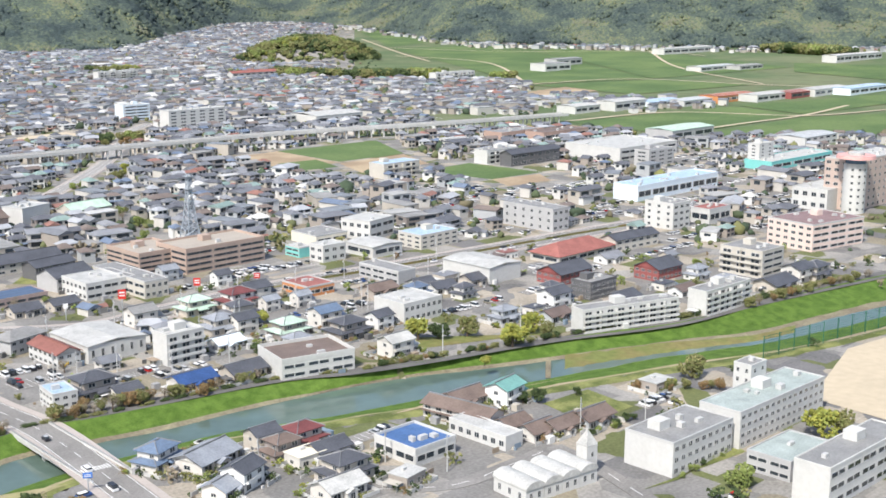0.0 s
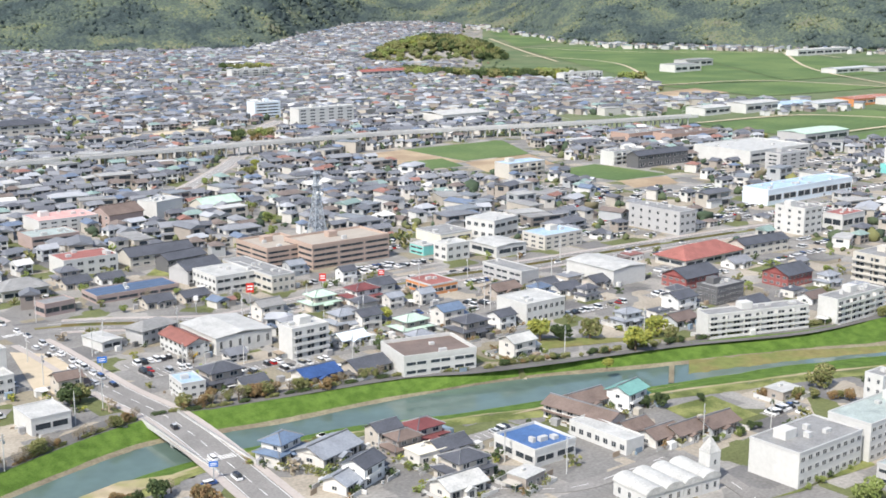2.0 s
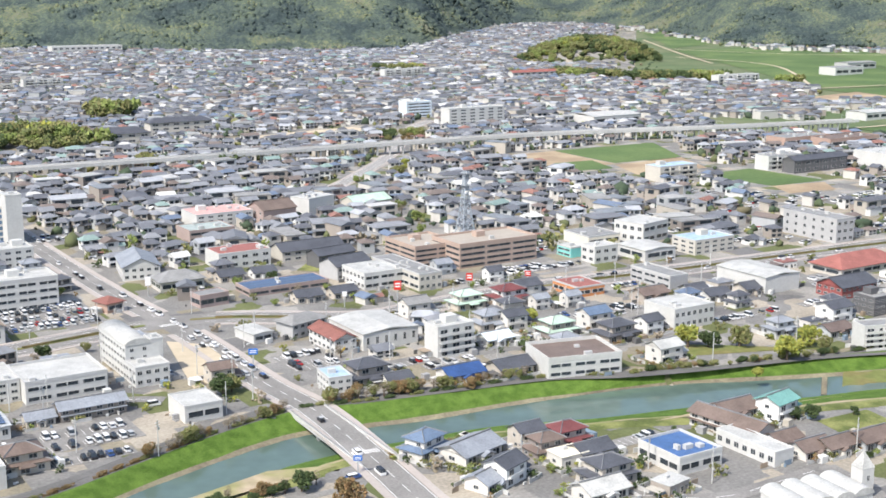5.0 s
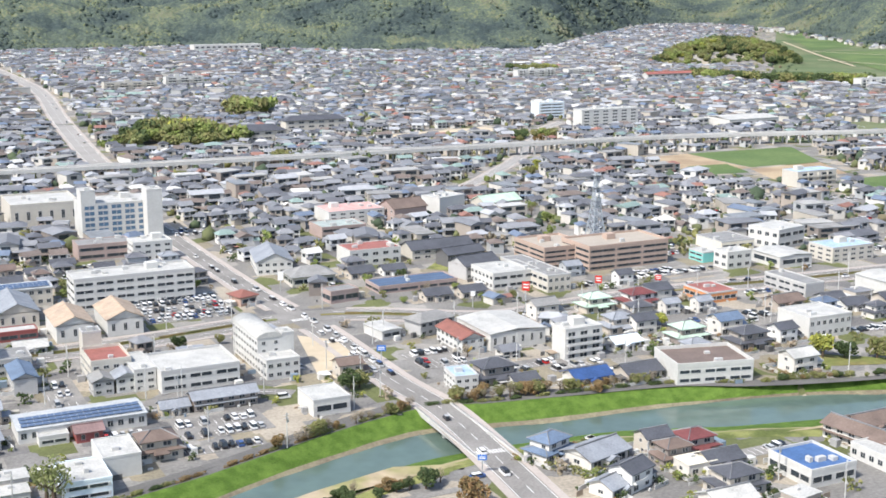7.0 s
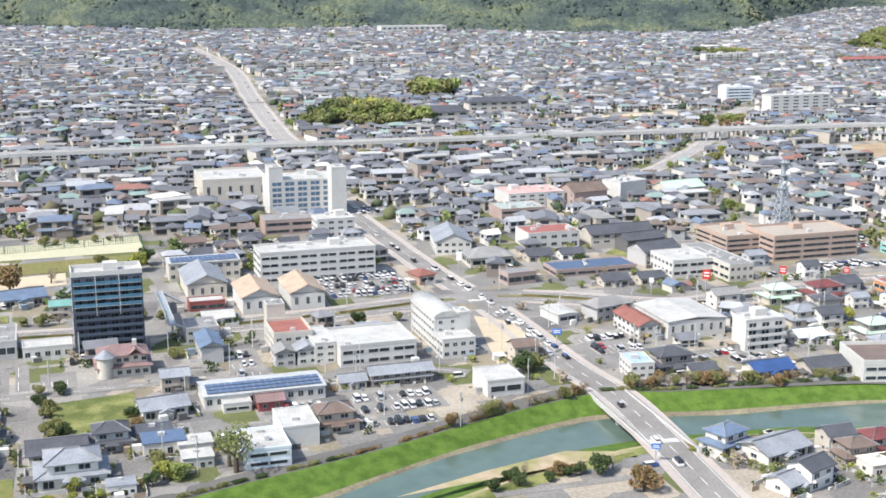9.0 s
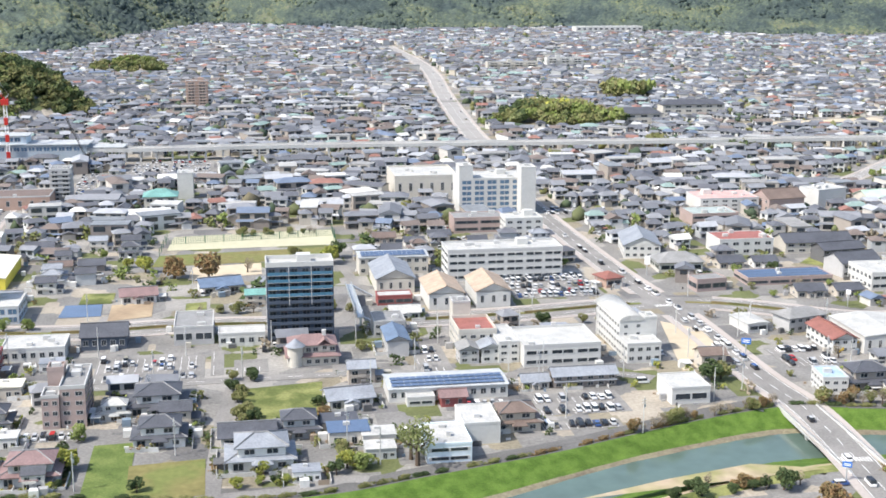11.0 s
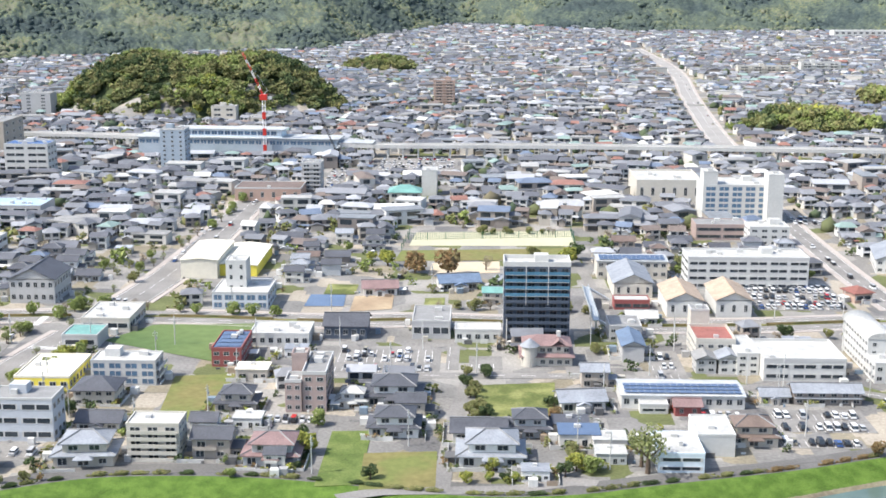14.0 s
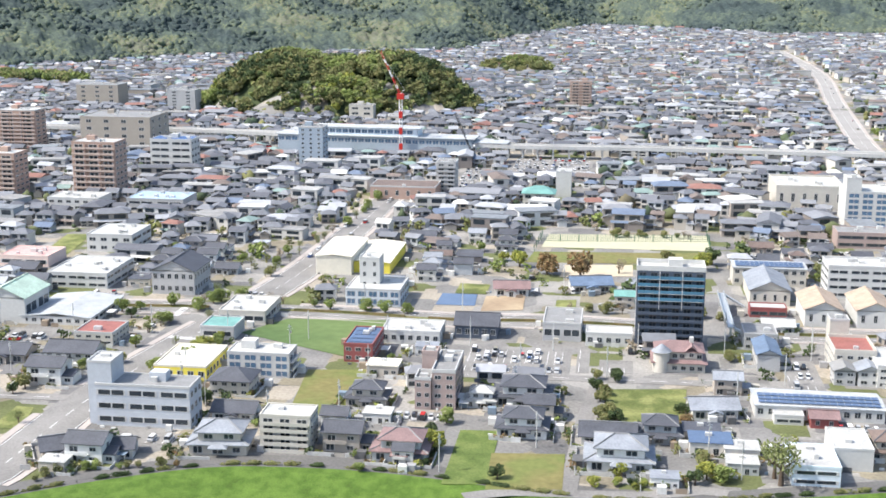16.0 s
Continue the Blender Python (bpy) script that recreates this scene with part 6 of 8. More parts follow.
block("trade_hall", "low trade hall beyond green wheat fields", "hall", 1666.7, 1087.9, 0.0, 93.2, 26.0, 6.7, 1, "white", "paleroof", roof="low", S="band")
block("trade_hall", "low trade hall beyond green wheat fields", "hall", 1722.0, 1063.1, 0.0, 65.0, 26.0, 6.0, 1, "greywall", "grey", roof="low", S="band")
block("trade_hall", "low trade hall beyond green wheat fields", "hall", 1961.5, 1342.1, 0.0, 153.4, 26.0, 9.9, 1, "white", "whiteroof", roof="low", S="band")
block("trade_hall", "low trade hall beyond green wheat fields", "hall", 2010.2, 1033.0, 0.0, 159.7, 26.0, 11.0, 1, "white", "whiteroof", roof="low", S="band")
block("trade_hall", "low trade hall beyond green wheat fields", "hall", 1579.7, 1308.2, 0.0, 63.8, 26.0, 10.6, 1, "greywall", "grey", roof="low", S="band")
block("store", "low brick and glass stores by the viaduct", "store", 855.1, 764.8, 0.0, 55.6, 22.0, 8.0, 1, "brownbrick", "grey", S="band")
block("store", "low brick stores by the viaduct", "store", 885.5, 738.9, 0.0, 62.7, 22.0, 8.0, 1, "brownbrick", "brownroof", S="band")
block("apartment_block", "grey two-storey flats beside brown fields", "apartment", 732.3, 673.4, 0.0, 35.1, 14.0, 10.5, 3, "white", "grey", S="balcony")
block("apartment_block", "dark-roofed flats beside brown fields", "apartment", 748.2, 651.1, 0.0, 57.6, 12.0, 9.5, 2, "darkwall", "slate", roof="gable", S="grid")
block("market_hall", "market hall with pale green roofs", "hall", 977.3, 668.1, 0.0, 65.9, 30.0, 9.1, 1, "greywall", "greenpale", roof="low", S="band")
block("school_building", "white two-storey hall with pale low roof", "school", 1016.0, 560.0, 0.0, 56.0, 28.0, 8.6, 2, "white", "paleroof", roof="low", S="grid")
block("store", "long store with teal fascia", "store", 892.6, 506.5, 0.0, 92.5, 24.0, 6.4, 1, "teal", "whiteroof", S="band")
block("office_building", "white office with solar roof and balconies", "office", 624.0, 674.7, 0.0, 35.1, 16.0, 10.6, 3, "cream", "bluepale", S="balcony")

def vault_roof(x, y, z, w, d, rise, material, label):
    """A shallow barrel roof lying along y with closed ends."""
    bm = bmesh.new()
    pts = [(-w / 2 * math.cos(math.pi * i / 14), rise * math.sin(math.pi * i / 14)) for i in range(15)]
    a, b = [[bm.verts.new((u, e, v)) for u, v in pts] for e in (-d / 2, d / 2)]
    for i in range(14):
        bm.faces.new((a[i], a[i + 1], b[i + 1], b[i])).smooth = True
    bm.faces.new(a[::-1])
    bm.faces.new(b)
    ob = part("vault_roof", bm, material)
    ob.location = (x, y, z)
    tagged(ob, label, "roof")


vault_roof(140.8, 440.0, 12.56, 9.6, 30.4, 2.2, "whiteroof", "shallow white barrel roof on the long office")


# ---- bridge over the river ----
def beam(bm, a, b, r, index=0, seg=4):
    """A straight bar from a to b."""
    a, b = Vector(a), Vector(b)
    q = (b - a).to_track_quat("Z", "Y").to_matrix().to_4x4()
    bmesh.ops.create_cone(bm, cap_ends=True, segments=seg, radius1=r, radius2=r, depth=(b - a).length, matrix=Matrix.Translation((a + b) / 2) @ q)


def bridge():
    a, b = Vector(BRIDGE[0]), Vector(BRIDGE[1])
    d = b - a
    thing = tagged(new("bridge"), "concrete road bridge with low rails over the river", "bridge")
    thing.location = (*((a + b) / 2), 0)
    thing.rotation_euler = (0, 0, math.atan2(d.y, d.x))
    L = d.length / 2
    part("deck", box(-L, -6.4, -1.3, L, 6.4, .02), "concrete", thing)
    for s in (-6.5, 6.2):
        part("parapet", box(-L, s, -.9, L, s + .3, .55), "concrete", thing)
        rail = bmesh.new()
        add_box(rail, -L, s + .08, 1.0, L, s + .2, 1.12)
        for i in range(int(L)):
            u = -L + 2 * i + .5
            add_box(rail, u, s + .1, .55, u + .1, s + .2, 1.0)
        part("rail", rail, "metal", thing)
    for u in (-L * .33, L * .33):
        part("pier", box(u - .9, -4.5, -7.4, u + .9, 4.5, -1.3), "concrete", thing)


BRIDGE = ((173.9, 306.9), (177.0, 363.2))
bridge()


# ---- railway viaduct ----
VIADUCT = [(-680, 988), (-504, 980), (-309, 972), (-164, 938), (-77, 922), (46, 924), (218, 914), (350, 906), (494, 900), (680, 884), (850, 842), (993, 818)]


def viaduct():
    line = smooth_line(VIADUCT, 12)
    thing = tagged(new("railway_viaduct"), "long pale concrete railway viaduct on portal piers", "viaduct")
    bm = bmesh.new()
    strip(bm, line, [(5.8, 7.2), (5.8, 8.4), (5.8, 9.9), (5.5, 9.9), (5.5, 8.6), (-5.5, 8.6), (-5.5, 9.9), (-5.8, 9.9), (-5.8, 8.4), (-5.8, 7.2), (-3.5, 6.9), (3.5, 6.9), (5.8, 7.2)])
    part("deck", bm, "concrete", thing, "pale grey concrete deck with side walls")
    for o in (2.2, -2.2):
        bm = bmesh.new()
        strip(bm, line, [(o + 1.1, 8.6), (o + 1.0, 8.85), (o - 1.0, 8.85), (o - 1.1, 8.6)])
        part("track_bed", bm, "pavement", thing)
    pier = bmesh.new()
    add_box(pier, -.6, -4.6, 0, .6, -3.4, 7.2)
    add_box(pier, -.6, 3.4, 0, .6, 4.6, 7.2)
    add_box(pier, -.7, -4.8, 6.1, .7, 4.8, 7.25)
    me = bpy.data.meshes.new("pier")
    pier.to_mesh(me)
    pier.free()
    mast = bmesh.new()
    beam(mast, (0, -5.2, 8.6), (0, -5.2, 14), .12)
    beam(mast, (0, 5.2, 8.6), (0, 5.2, 14), .12)
    beam(mast, (0, -5.2, 13.6), (0, 5.2, 13.6), .1)
    mm = bpy.data.meshes.new("mast")
    mast.to_mesh(mm)
    mast.free()
    gone = 0.0
    for i, (p, q) in enumerate(zip(line, line[1:])):
        turn = math.atan2(q.y - p.y, q.x - p.x)
        part("pier", me, "concrete", thing, at=(p.x, p.y, 0), turn=turn)
        if i % 4 == 0:
            part("mast", mm, "metal", thing, at=(p.x, p.y, 0), turn=turn)
        claim((p.x + q.x) / 2, (p.y + q.y) / 2, 17, 15, turn, 2)


viaduct()


def station():
    """The half-built station on the viaduct, wrapped in pale sheeting, with glass bands."""
    thing = tagged(new("railway_station"), "half-built station wrapped in pale blue-grey sheeting", "station")
    thing.location = (-165, 932, 0)
    thing.rotation_euler = (0, 0, radians(-4))
    claim(-165, 932, 190, 34)
    part("wall", box(-88, -10, -.3, 62, 12, 13), "scaffold", thing)
    part("roof", box(-90, -11, 13, 64, 13, 13.6), "paleroof", thing, "pale metal roof")
    part("upper_hall", box(-60, -6, 13.6, 20, 10, 19), "bluewhite", thing)
    part("upper_roof", box(-62, -7.5, 19, 22, 11.5, 19.5), "paleroof", thing)
    for i in range(28):
        part("window", WINDOW_BLUE, None, thing, at=(-85 + i * 5.2, -10, 8.6), size=(4.6, 1, 3.0))
    for i in range(15):
        part("window", WINDOW_BLUE, None, thing, at=(-56 + i * 5.0, -6, 15), size=(4.4, 1, 3.0))
    part("canopy", box(62, -8, 10.2, 88, 10, 10.8), "paleroof", thing)
    for i in range(5):
        part("column", box(64 + i * 5, -8, -.3, 65 + i * 5, -7, 10.2), "concrete", thing)


station()


def crane(x, y, tip, material, label, tower_h):
    thing = tagged(new("crane"), label, "crane")
    thing.location = (x, y, 0)
    bm = bmesh.new()
    for sx in (-1, 1):
        for sy in (-1, 1):
            beam(bm, (sx, sy, 0), (sx, sy, tower_h), .22)
    z = 0.0
    while z < tower_h - 3:
        for a, b in (((-1, -1), (1, -1)), ((1, -1), (1, 1)), ((1, 1), (-1, 1)), ((-1, 1), (-1, -1))):
            beam(bm, (*a, z), (*b, z + 3), .1)
        z += 3
    part("mast", bm, "white_paint" if tower_h > 20 else material, thing)
    for k in range(3):
        if tower_h > 20:
            part("mast_band", box(-1.25, -1.25, 4 + k * 12, 1.25, 1.25, 9 + k * 12), material, thing)
    part("cab", box(-2.6, -2, tower_h, 2.6, 2, tower_h + 4), material, thing)
    bm = bmesh.new()
    a, b = Vector((0, 0, tower_h + 2)), Vector(tip)
    n = 12
    for k in range(n):
        p, q = a.lerp(b, k / n), a.lerp(b, (k + 1) / n)
        for o in ((0, -.7, 0), (0, .7, 0), (.7, 0, .7)):
            beam(bm, p + Vector(o), q + Vector(o), .2)
        beam(bm, p + Vector((0, -.7, 0)), q + Vector((0, .7, 0)), .12)
    for f in bm.faces:
        c = f.calc_center_median()
        f.material_index = int((c - a).length / ((b - a).length / 7)) % 2
    jib = part("jib", bm, material, thing, "red and white lattice jib" if tower_h > 20 else "")
    jib.data.materials.append(MATS["white_paint" if tower_h > 20 else material])
    part("counterweight", box(3, -1.5, tower_h + .5, 6, 1.5, tower_h + 2.5), "concrete", thing)
    beam2 = bmesh.new()
    beam(beam2, (3, 0, tower_h + 7), b, .07)
    beam(beam2, (0, 0, tower_h + 4), (3, 0, tower_h + 7), .15)
    part("stay", beam2, "metal", thing)


crane(-157, 918, (-16, 6, 76), "red_paint", "tall red and white tower crane with raised jib", 42)
crane(-104, 912, (-12, 0, 33), "black", "dark crawler crane with raised jib", 3)


def lattice_tower(x, y, h):
    thing = tagged(new("lattice_tower"), "tall pale steel lattice radio tower with dishes", "tower")
    thing.location = (x, y, 0)
    claim(x, y, 14, 14)
    leg = bmesh.new()
    brace = bmesh.new()
    n = 11

    def half(t):
        return 3.9 * (1 - t) ** 1.8 + .9
    for k in range(n):
        t0, t1 = k / n, (k + 1) / n
        a, b = half(t0), half(t1)
        c0 = [(sx * a, sy * a, t0 * h) for sx, sy in ((-1, -1), (1, -1), (1, 1), (-1, 1))]
        c1 = [(sx * b, sy * b, t1 * h) for sx, sy in ((-1, -1), (1, -1), (1, 1), (-1, 1))]
        for i in range(4):
            j = (i + 1) % 4
            beam(leg, c0[i], c1[i], .34)
            beam(brace, c0[i], c1[j], .2)
            beam(brace, c0[j], c1[i], .2)
            beam(brace, c1[i], c1[j], .13)
    part("leg", leg, "steel", thing)
    part("bracing", brace, "steel", thing)
    for z in (h * .62, h * .8, h * .97):
        part("platform", box(-2.2, -2.2, z, 2.2, 2.2, z + .3), "metal", thing)
    for z, a in ((h * .68, 0.0), (h * .7, 2.0), (h * .84, -1.0)):
        bm = bmesh.new()
        bmesh.ops.create_cone(bm, cap_ends=True, segments=16, radius1=1.1, radius2=.9, depth=.5, matrix=Matrix.Rotation(math.pi / 2, 4, "X"))
        part("dish", bm, "white_paint", thing, at=(2.2 * math.cos(a), -2.2, z), turn=a * .3)


lattice_tower(374, 566, 39)


# ---- vaulted white factory with a small spire ----
def vault_factory(x, y, rot):
    thing = tagged(new("vaulted_factory"), "white building with four barrel vaults and a small spire", "building")
    thing.location, thing.rotation_euler, thing.scale = (x, y, 0), (0, 0, radians(rot)), (.84, .84, .9)
    claim(x, y, 36, 18, radians(rot))
    for i in range(4):
        x0 = -18 + i * 8.2
        h = 4.6
        part("wall", box(x0, -8, -.3, x0 + 8.0, 8, h), "white", thing)
        bm = bmesh.new()
        pts = [(x0 + 4 - 4.3 * math.cos(math.pi * k / 12), h + 2.3 * math.sin(math.pi * k / 12)) for k in range(13)]
        vs = [[bm.verts.new((px, yy, pz)) for px, pz in pts] for yy in (-8.4, 8.4)]
        for k in range(12):
            bm.faces.new((vs[0][k], vs[0][k + 1], vs[1][k + 1], vs[1][k]))
        bm.faces.new(vs[0][::-1])
        bm.faces.new(vs[1])
        part("vault", bm, "whiteroof", thing)
        for u in (2.2, 5.8):
            part("window", WINDOW, None, thing, at=(x0 + u, -8, 1.2), size=(1.4, 1, 2.2))
    for u in (-5, 0, 5):
        part("window", WINDOW, None, thing, at=(-18, u, 1.2), size=(1.4, 1, 2.2), turn=-math.pi / 2)
    part("tower", box(15, -2.6, -.3, 20, 2.6, 10), "white", thing)
    bm = bmesh.new()
    bmesh.ops.create_cone(bm, cap_ends=True, segments=4, radius1=3.8, radius2=.05, depth=5, matrix=Matrix.Translation((17.5, 0, 12.5)) @ Matrix.Rotation(math.pi / 4, 4, "Z"))
    part("spire", bm, "whiteroof", thing)
    part("window", WINDOW, None, thing, at=(17.5, -2.6, 6), size=(1.2, 1, 1.8))


vault_factory(259.9, 216.8, -6.4)


def mansion(x, y):
    thing = tagged(new("mansion_house"), "cream house with rose-brown roofs, gable and round turret", "house")
    thing.location = (x, y, 0)
    claim(x, y, 22, 16)
    part("wall", box(-9, -6.5, -.3, 9, 6.5, 3.6), "cream", thing)
    part("upper_wall", box(-8, -4.5, 3.6, 8, 5.5, 7.2), "cream", thing)
    for nm, a in (("lower_roof", (-9, -6.5, 9, 6.5, 3.6, 1.5, .9)), ("roof", (-8, -4.5, 8, 5.5, 7.2, 2.6, .9))):
        bm = bmesh.new()
        add_hip(bm, *a)
        part(nm, bm, "rosebrown", thing)
    bm = bmesh.new()
    add_gable(bm, 2.2, -5.2, 6.2, 0, 7.4, 2.0, .4, "y")
    part("dormer_roof", bm, "rosebrown", thing)
    part("dormer_wall", box(2.4, -5.0, 5.0, 6.0, 0, 7.3), "cream", thing)
    bm = bmesh.new()
    bmesh.ops.create_cone(bm, cap_ends=True, segments=20, radius1=2.8, radius2=2.8, depth=7.4, matrix=Matrix.Translation((-6.2, -5.4, 3.7)))
    part("turret", bm, "cream", thing)
    bm = bmesh.new()
    bmesh.ops.create_cone(bm, cap_ends=True, segments=20, radius1=3.6, radius2=.1, depth=2.6, matrix=Matrix.Translation((-6.2, -5.4, 8.7)))
    part("turret_roof", bm, "paleslate", thing)
    part("cupola", box(3.6, -.6, 9.2, 5.0, .8, 11.2), "white", thing)
    for u, z, o in ((-1.5, .8, -6.5), (1.5, .8, -6.5), (4.5, .8, -6.5), (7.2, .8, -6.5), (-1.5, 4.6, -4.5), (1.0, 4.6, -4.5), (7.0, 4.6, -4.5)):
        part("window", WINDOW, None, thing, at=(u, o, z), size=(1.8, 1, 1.6))
    part("window", WINDOW, None, thing, at=(4.2, -5.0, 5.3), size=(1.6, 1, 1.5))


mansion(25, 436)


def outside_stair(x, y, turn):
    thing = tagged(new("outside_stair"), "bright yellow steel outside stair with railings", "stair")
    thing.location, thing.rotation_euler = (x, y, 0), (0, 0, radians(turn))
    bm = bmesh.new()
    for i in range(18):
        add_box(bm, i * .32, -.6, .1 + i * .21, i * .32 + .34, .6, .22 + i * .21)
    part("steps", bm, "gold", thing)
    for s in (-.7, .62):
        bm = bmesh.new()
        add_solid(bm, [(0, s, .1), (5.8, s, 3.9), (5.8, s, 5.0), (0, s, 1.2), (0, s + .08, .1), (5.8, s + .08, 3.9), (5.8, s + .08, 5.0), (0, s + .08, 1.2)], [(0, 1, 2, 3), (7, 6, 5, 4), (3, 2, 6, 7), (0, 4, 5, 1), (0, 3, 7, 4), (1, 5, 6, 2)])
        part("railing", bm, "gold", thing)
    part("landing", box(5.6, -1.2, 3.7, 8.0, 1.2, 3.95), "gold", thing)


outside_stair(216.2, 413.9, 8)


def round_tower(x, y):
    thing = tagged(new("round_tower"), "white round stair tower with a wide pink disc roof", "tower")
    thing.location = (x, y, 0)
    for nm, r0, r1, z, m in (("shaft", 7, 7, (0, 31), "white"), ("gallery", 6.2, 6.2, (31, 34), "glass_blue"), ("disc_roof", 12, 11.5, (34, 36), "pinkroof"), ("drum", 5, 5, (36, 37.5), "whiteroof")):
        bm = bmesh.new()
        bmesh.ops.create_cone(bm, cap_ends=True, segments=32, radius1=r0, radius2=r1, depth=z[1] - z[0], matrix=Matrix.Translation((0, 0, (z[0] + z[1]) / 2)))
        part(nm, bm, m, thing)
    for k in range(7):
        for a in (3.4, 4.0, 4.6):
            part("window", WINDOW, None, thing, at=(7 * math.cos(a), 7 * math.sin(a), 2 + k * 4.1), size=(1.6, 1, 1.6), turn=a + math.pi / 2)


round_tower(727.0, 366.7)


# ---- pedestrian bridge, signs, poles, nets ----
def footbridge():
    thing = tagged(new("footbridge"), "pale steel pedestrian bridge with stairs over the main road", "bridge")
    thing.location = (46, 496, 0)
    part("deck", box(-1.3, -26, 5.2, 1.3, 26, 5.6), "metal", thing)
    for s in (-1.3, 1.2):
        part("rail", box(s, -26, 5.6, s + .1, 26, 6.7), "steel", thing)
    for y0 in (-26, -2, 24):
        part("pier", box(-.4, y0, 0, .4, y0 + 1.0, 5.2), "metal", thing)
    for s in (-1, 1):
        bm = bmesh.new()
        pts = [(1.3, 5.4)]
        for i in range(20):
            pts += [(1.3 + (i + 1) * .45, 5.4 - i * .26), (1.3 + (i + 1) * .45, 5.14 - i * .26)]
        pts += [(10.3, -.1), (9.6, -.1), (1.3, 4.7)]
        a, b = [[bm.verts.new((u, s * 25 + o, z)) for u, z in pts] for o in (-1, 1)]
        bm.faces.new(a)
        bm.faces.new(b[::-1])
        for i in range(len(pts)):
            k = (i + 1) % len(pts)
            bm.faces.new((a[k], a[i], b[i], b[k]))
        part("stair", bm, "metal", thing)


footbridge()


def pole_sign(x, y, h, sw, sh, material, label):
    thing = tagged(new("sign"), label, "sign")
    thing.location = (x, y, 0)
    bm = bmesh.new()
    beam(bm, (0, 0, 0), (0, 0, h), .22, 0, 10)
    part("pole", bm, "metal", thing)
    part("panel", box(-sw / 2, -.25, h - sh, sw / 2, .25, h), material, thing)
    for z in (.3, .62):
        part("lettering", box(-sw * .36, -.29, h - sh + sh * z, sw * .36, -.25, h - sh + sh * (z + .14)), "white_paint", thing, "pale illegible lettering bar")
    thing.rotation_euler = (0, 0, math.atan2(-x, y))


def crosswalk(x, y, turn, wide):
    """A zebra crossing: painted bars side by side across a road."""
    bm = bmesh.new()
    n = int(wide / .9)
    for i in range(n):
        u = (i - n / 2) * .9
        add_box(bm, -1.6, u, 0, 1.6, u + .45, .012)
    ob = part("crosswalk", bm, "paint")
    ob.location, ob.rotation_euler = (x, y, .19), (0, 0, radians(turn))
    tagged(ob, "white painted zebra crossing on asphalt", "crosswalk", kind="structure")


crosswalk(173.5, 317.7, 84, 10)
crosswalk(176.5, 450.7, 90, 10)
crosswalk(175.3, 487.2, 94, 9)
crosswalk(-159.2, 444.1, 80, 16)
crosswalk(-151.2, 487.6, 81, 16)
crosswalk(-174.3, 480.9, 1, 15)
crosswalk(-142.5, 478.5, 1, 15)

pole_sign(266.1, 455.2, 14, 3.2, 4, "red_paint", "tall red pole sign of a shop")
pole_sign(307.5, 461.7, 11, 3, 3.4, "red_paint", "red pole sign of a shop")
pole_sign(340.2, 461.7, 8, 2.8, 2.4, "red_paint", "small red pole sign by the road")
pole_sign(181.7, 417.1, 6.5, 3.4, 2.2, "sign_blue", "blue road direction sign on a pole")
pole_sign(164.2, 304.2, 5.5, 2.6, 1.5, "sign_blue", "blue road direction sign at the bridge")
pole_sign(184.7, 539.3, 9, 2.5, 4, "white_paint", "slim white pole sign by the road")
pole_sign(250.8, 474.9, 7, 2, 2, "white_paint", "slim white pole sign by the road")

def tree_row(pts, n, h, kinds):
    line = smooth_line(pts, 3)
    rng = random.Random(n * 7 + len(line))
    for i in range(n):
        p = line[int((i + rng.random() * .8) / n * (len(line) - 1))]
        tree(p.x + rng.uniform(-1, 1), p.y + rng.uniform(-1, 1), h * rng.uniform(.7, 1.3), rng.choice(kinds))


tree_row([(169.3, 364.3), (152.7, 361.0), (128.1, 352.5), (114.9, 346.5)], 18, 3.6, ("bare", "brown", "olive", "bare"))
tree_row([(186.5, 364.6), (202.0, 361.6), (221.0, 358.6)], 16, 4.2, ("bare", "bare", "brown", "olive"))
tree_row([(223.2, 358.4), (240.9, 356.0), (262.0, 351.5)], 12, 3.6, ("bare", "olive", "brown"))
tree_row([(475.8, 283.8), (506.5, 282.1), (541.6, 278.5), (579.5, 274.7)], 14, 4.0, ("bare", "olive", "brown"))
tree_row([(293.4, 335.6), (312.6, 331.7), (329.9, 324.8), (380.2, 310.7)], 14, 2.2, ("olive", "brown", "dark"))
tree_row([(347.5, 250.3), (361.8, 236.5), (370.4, 228.1)], 8, 3.4, ("olive", "bare", "brown"))
tree_row([(300.6, 233.2), (323.8, 232.8)], 6, 2.6, ("light", "dark"))
tree_row([(291.2, 193.7), (318.5, 195.0)], 8, 1.8, ("dark", "light"))
tree_row([(-176.3, 441.6), (-173.7, 465.7), (-159.8, 512.1), (-151.6, 578.2), (-141.6, 694.0), (-140.2, 777.7)], 20, 4.6, ("light", "willow", "bare", "willow"))
tree_row([(-150.0, 417.3), (-142.3, 454.2)], 6, 5, ("light", "yellow"))
tree_row([(-195.3, 373.8), (-186.7, 399.0), (-172.1, 414.2)], 8, 4, ("olive", "light", "dark"))
tree_row([(-156.3, 308.4), (-148.1, 315.8), (-133.1, 319.9), (-117.9, 324.2)], 10, 2.6, ("light", "brown", "olive"))
tree_row([(-73.3, 355.0), (-72.2, 337.1), (-66.5, 321.2)], 4, 3, ("yellow", "light"))
tree_row([(-52.9, 357.9), (-51.6, 327.5)], 6, 3.2, ("yellow", "light", "dark"))
tree_row([(-2.7, 326.5), (20.3, 327.6)], 9, 2.4, ("yellow", "dark", "light"))
tree_row([(-2.4, 407.2), (-0.1, 370.2)], 4, 3.5, ("olive", "dark"))
tree_row([(2.4, 653.0), (46.2, 653.9)], 8, 4, ("olive", "bare"))
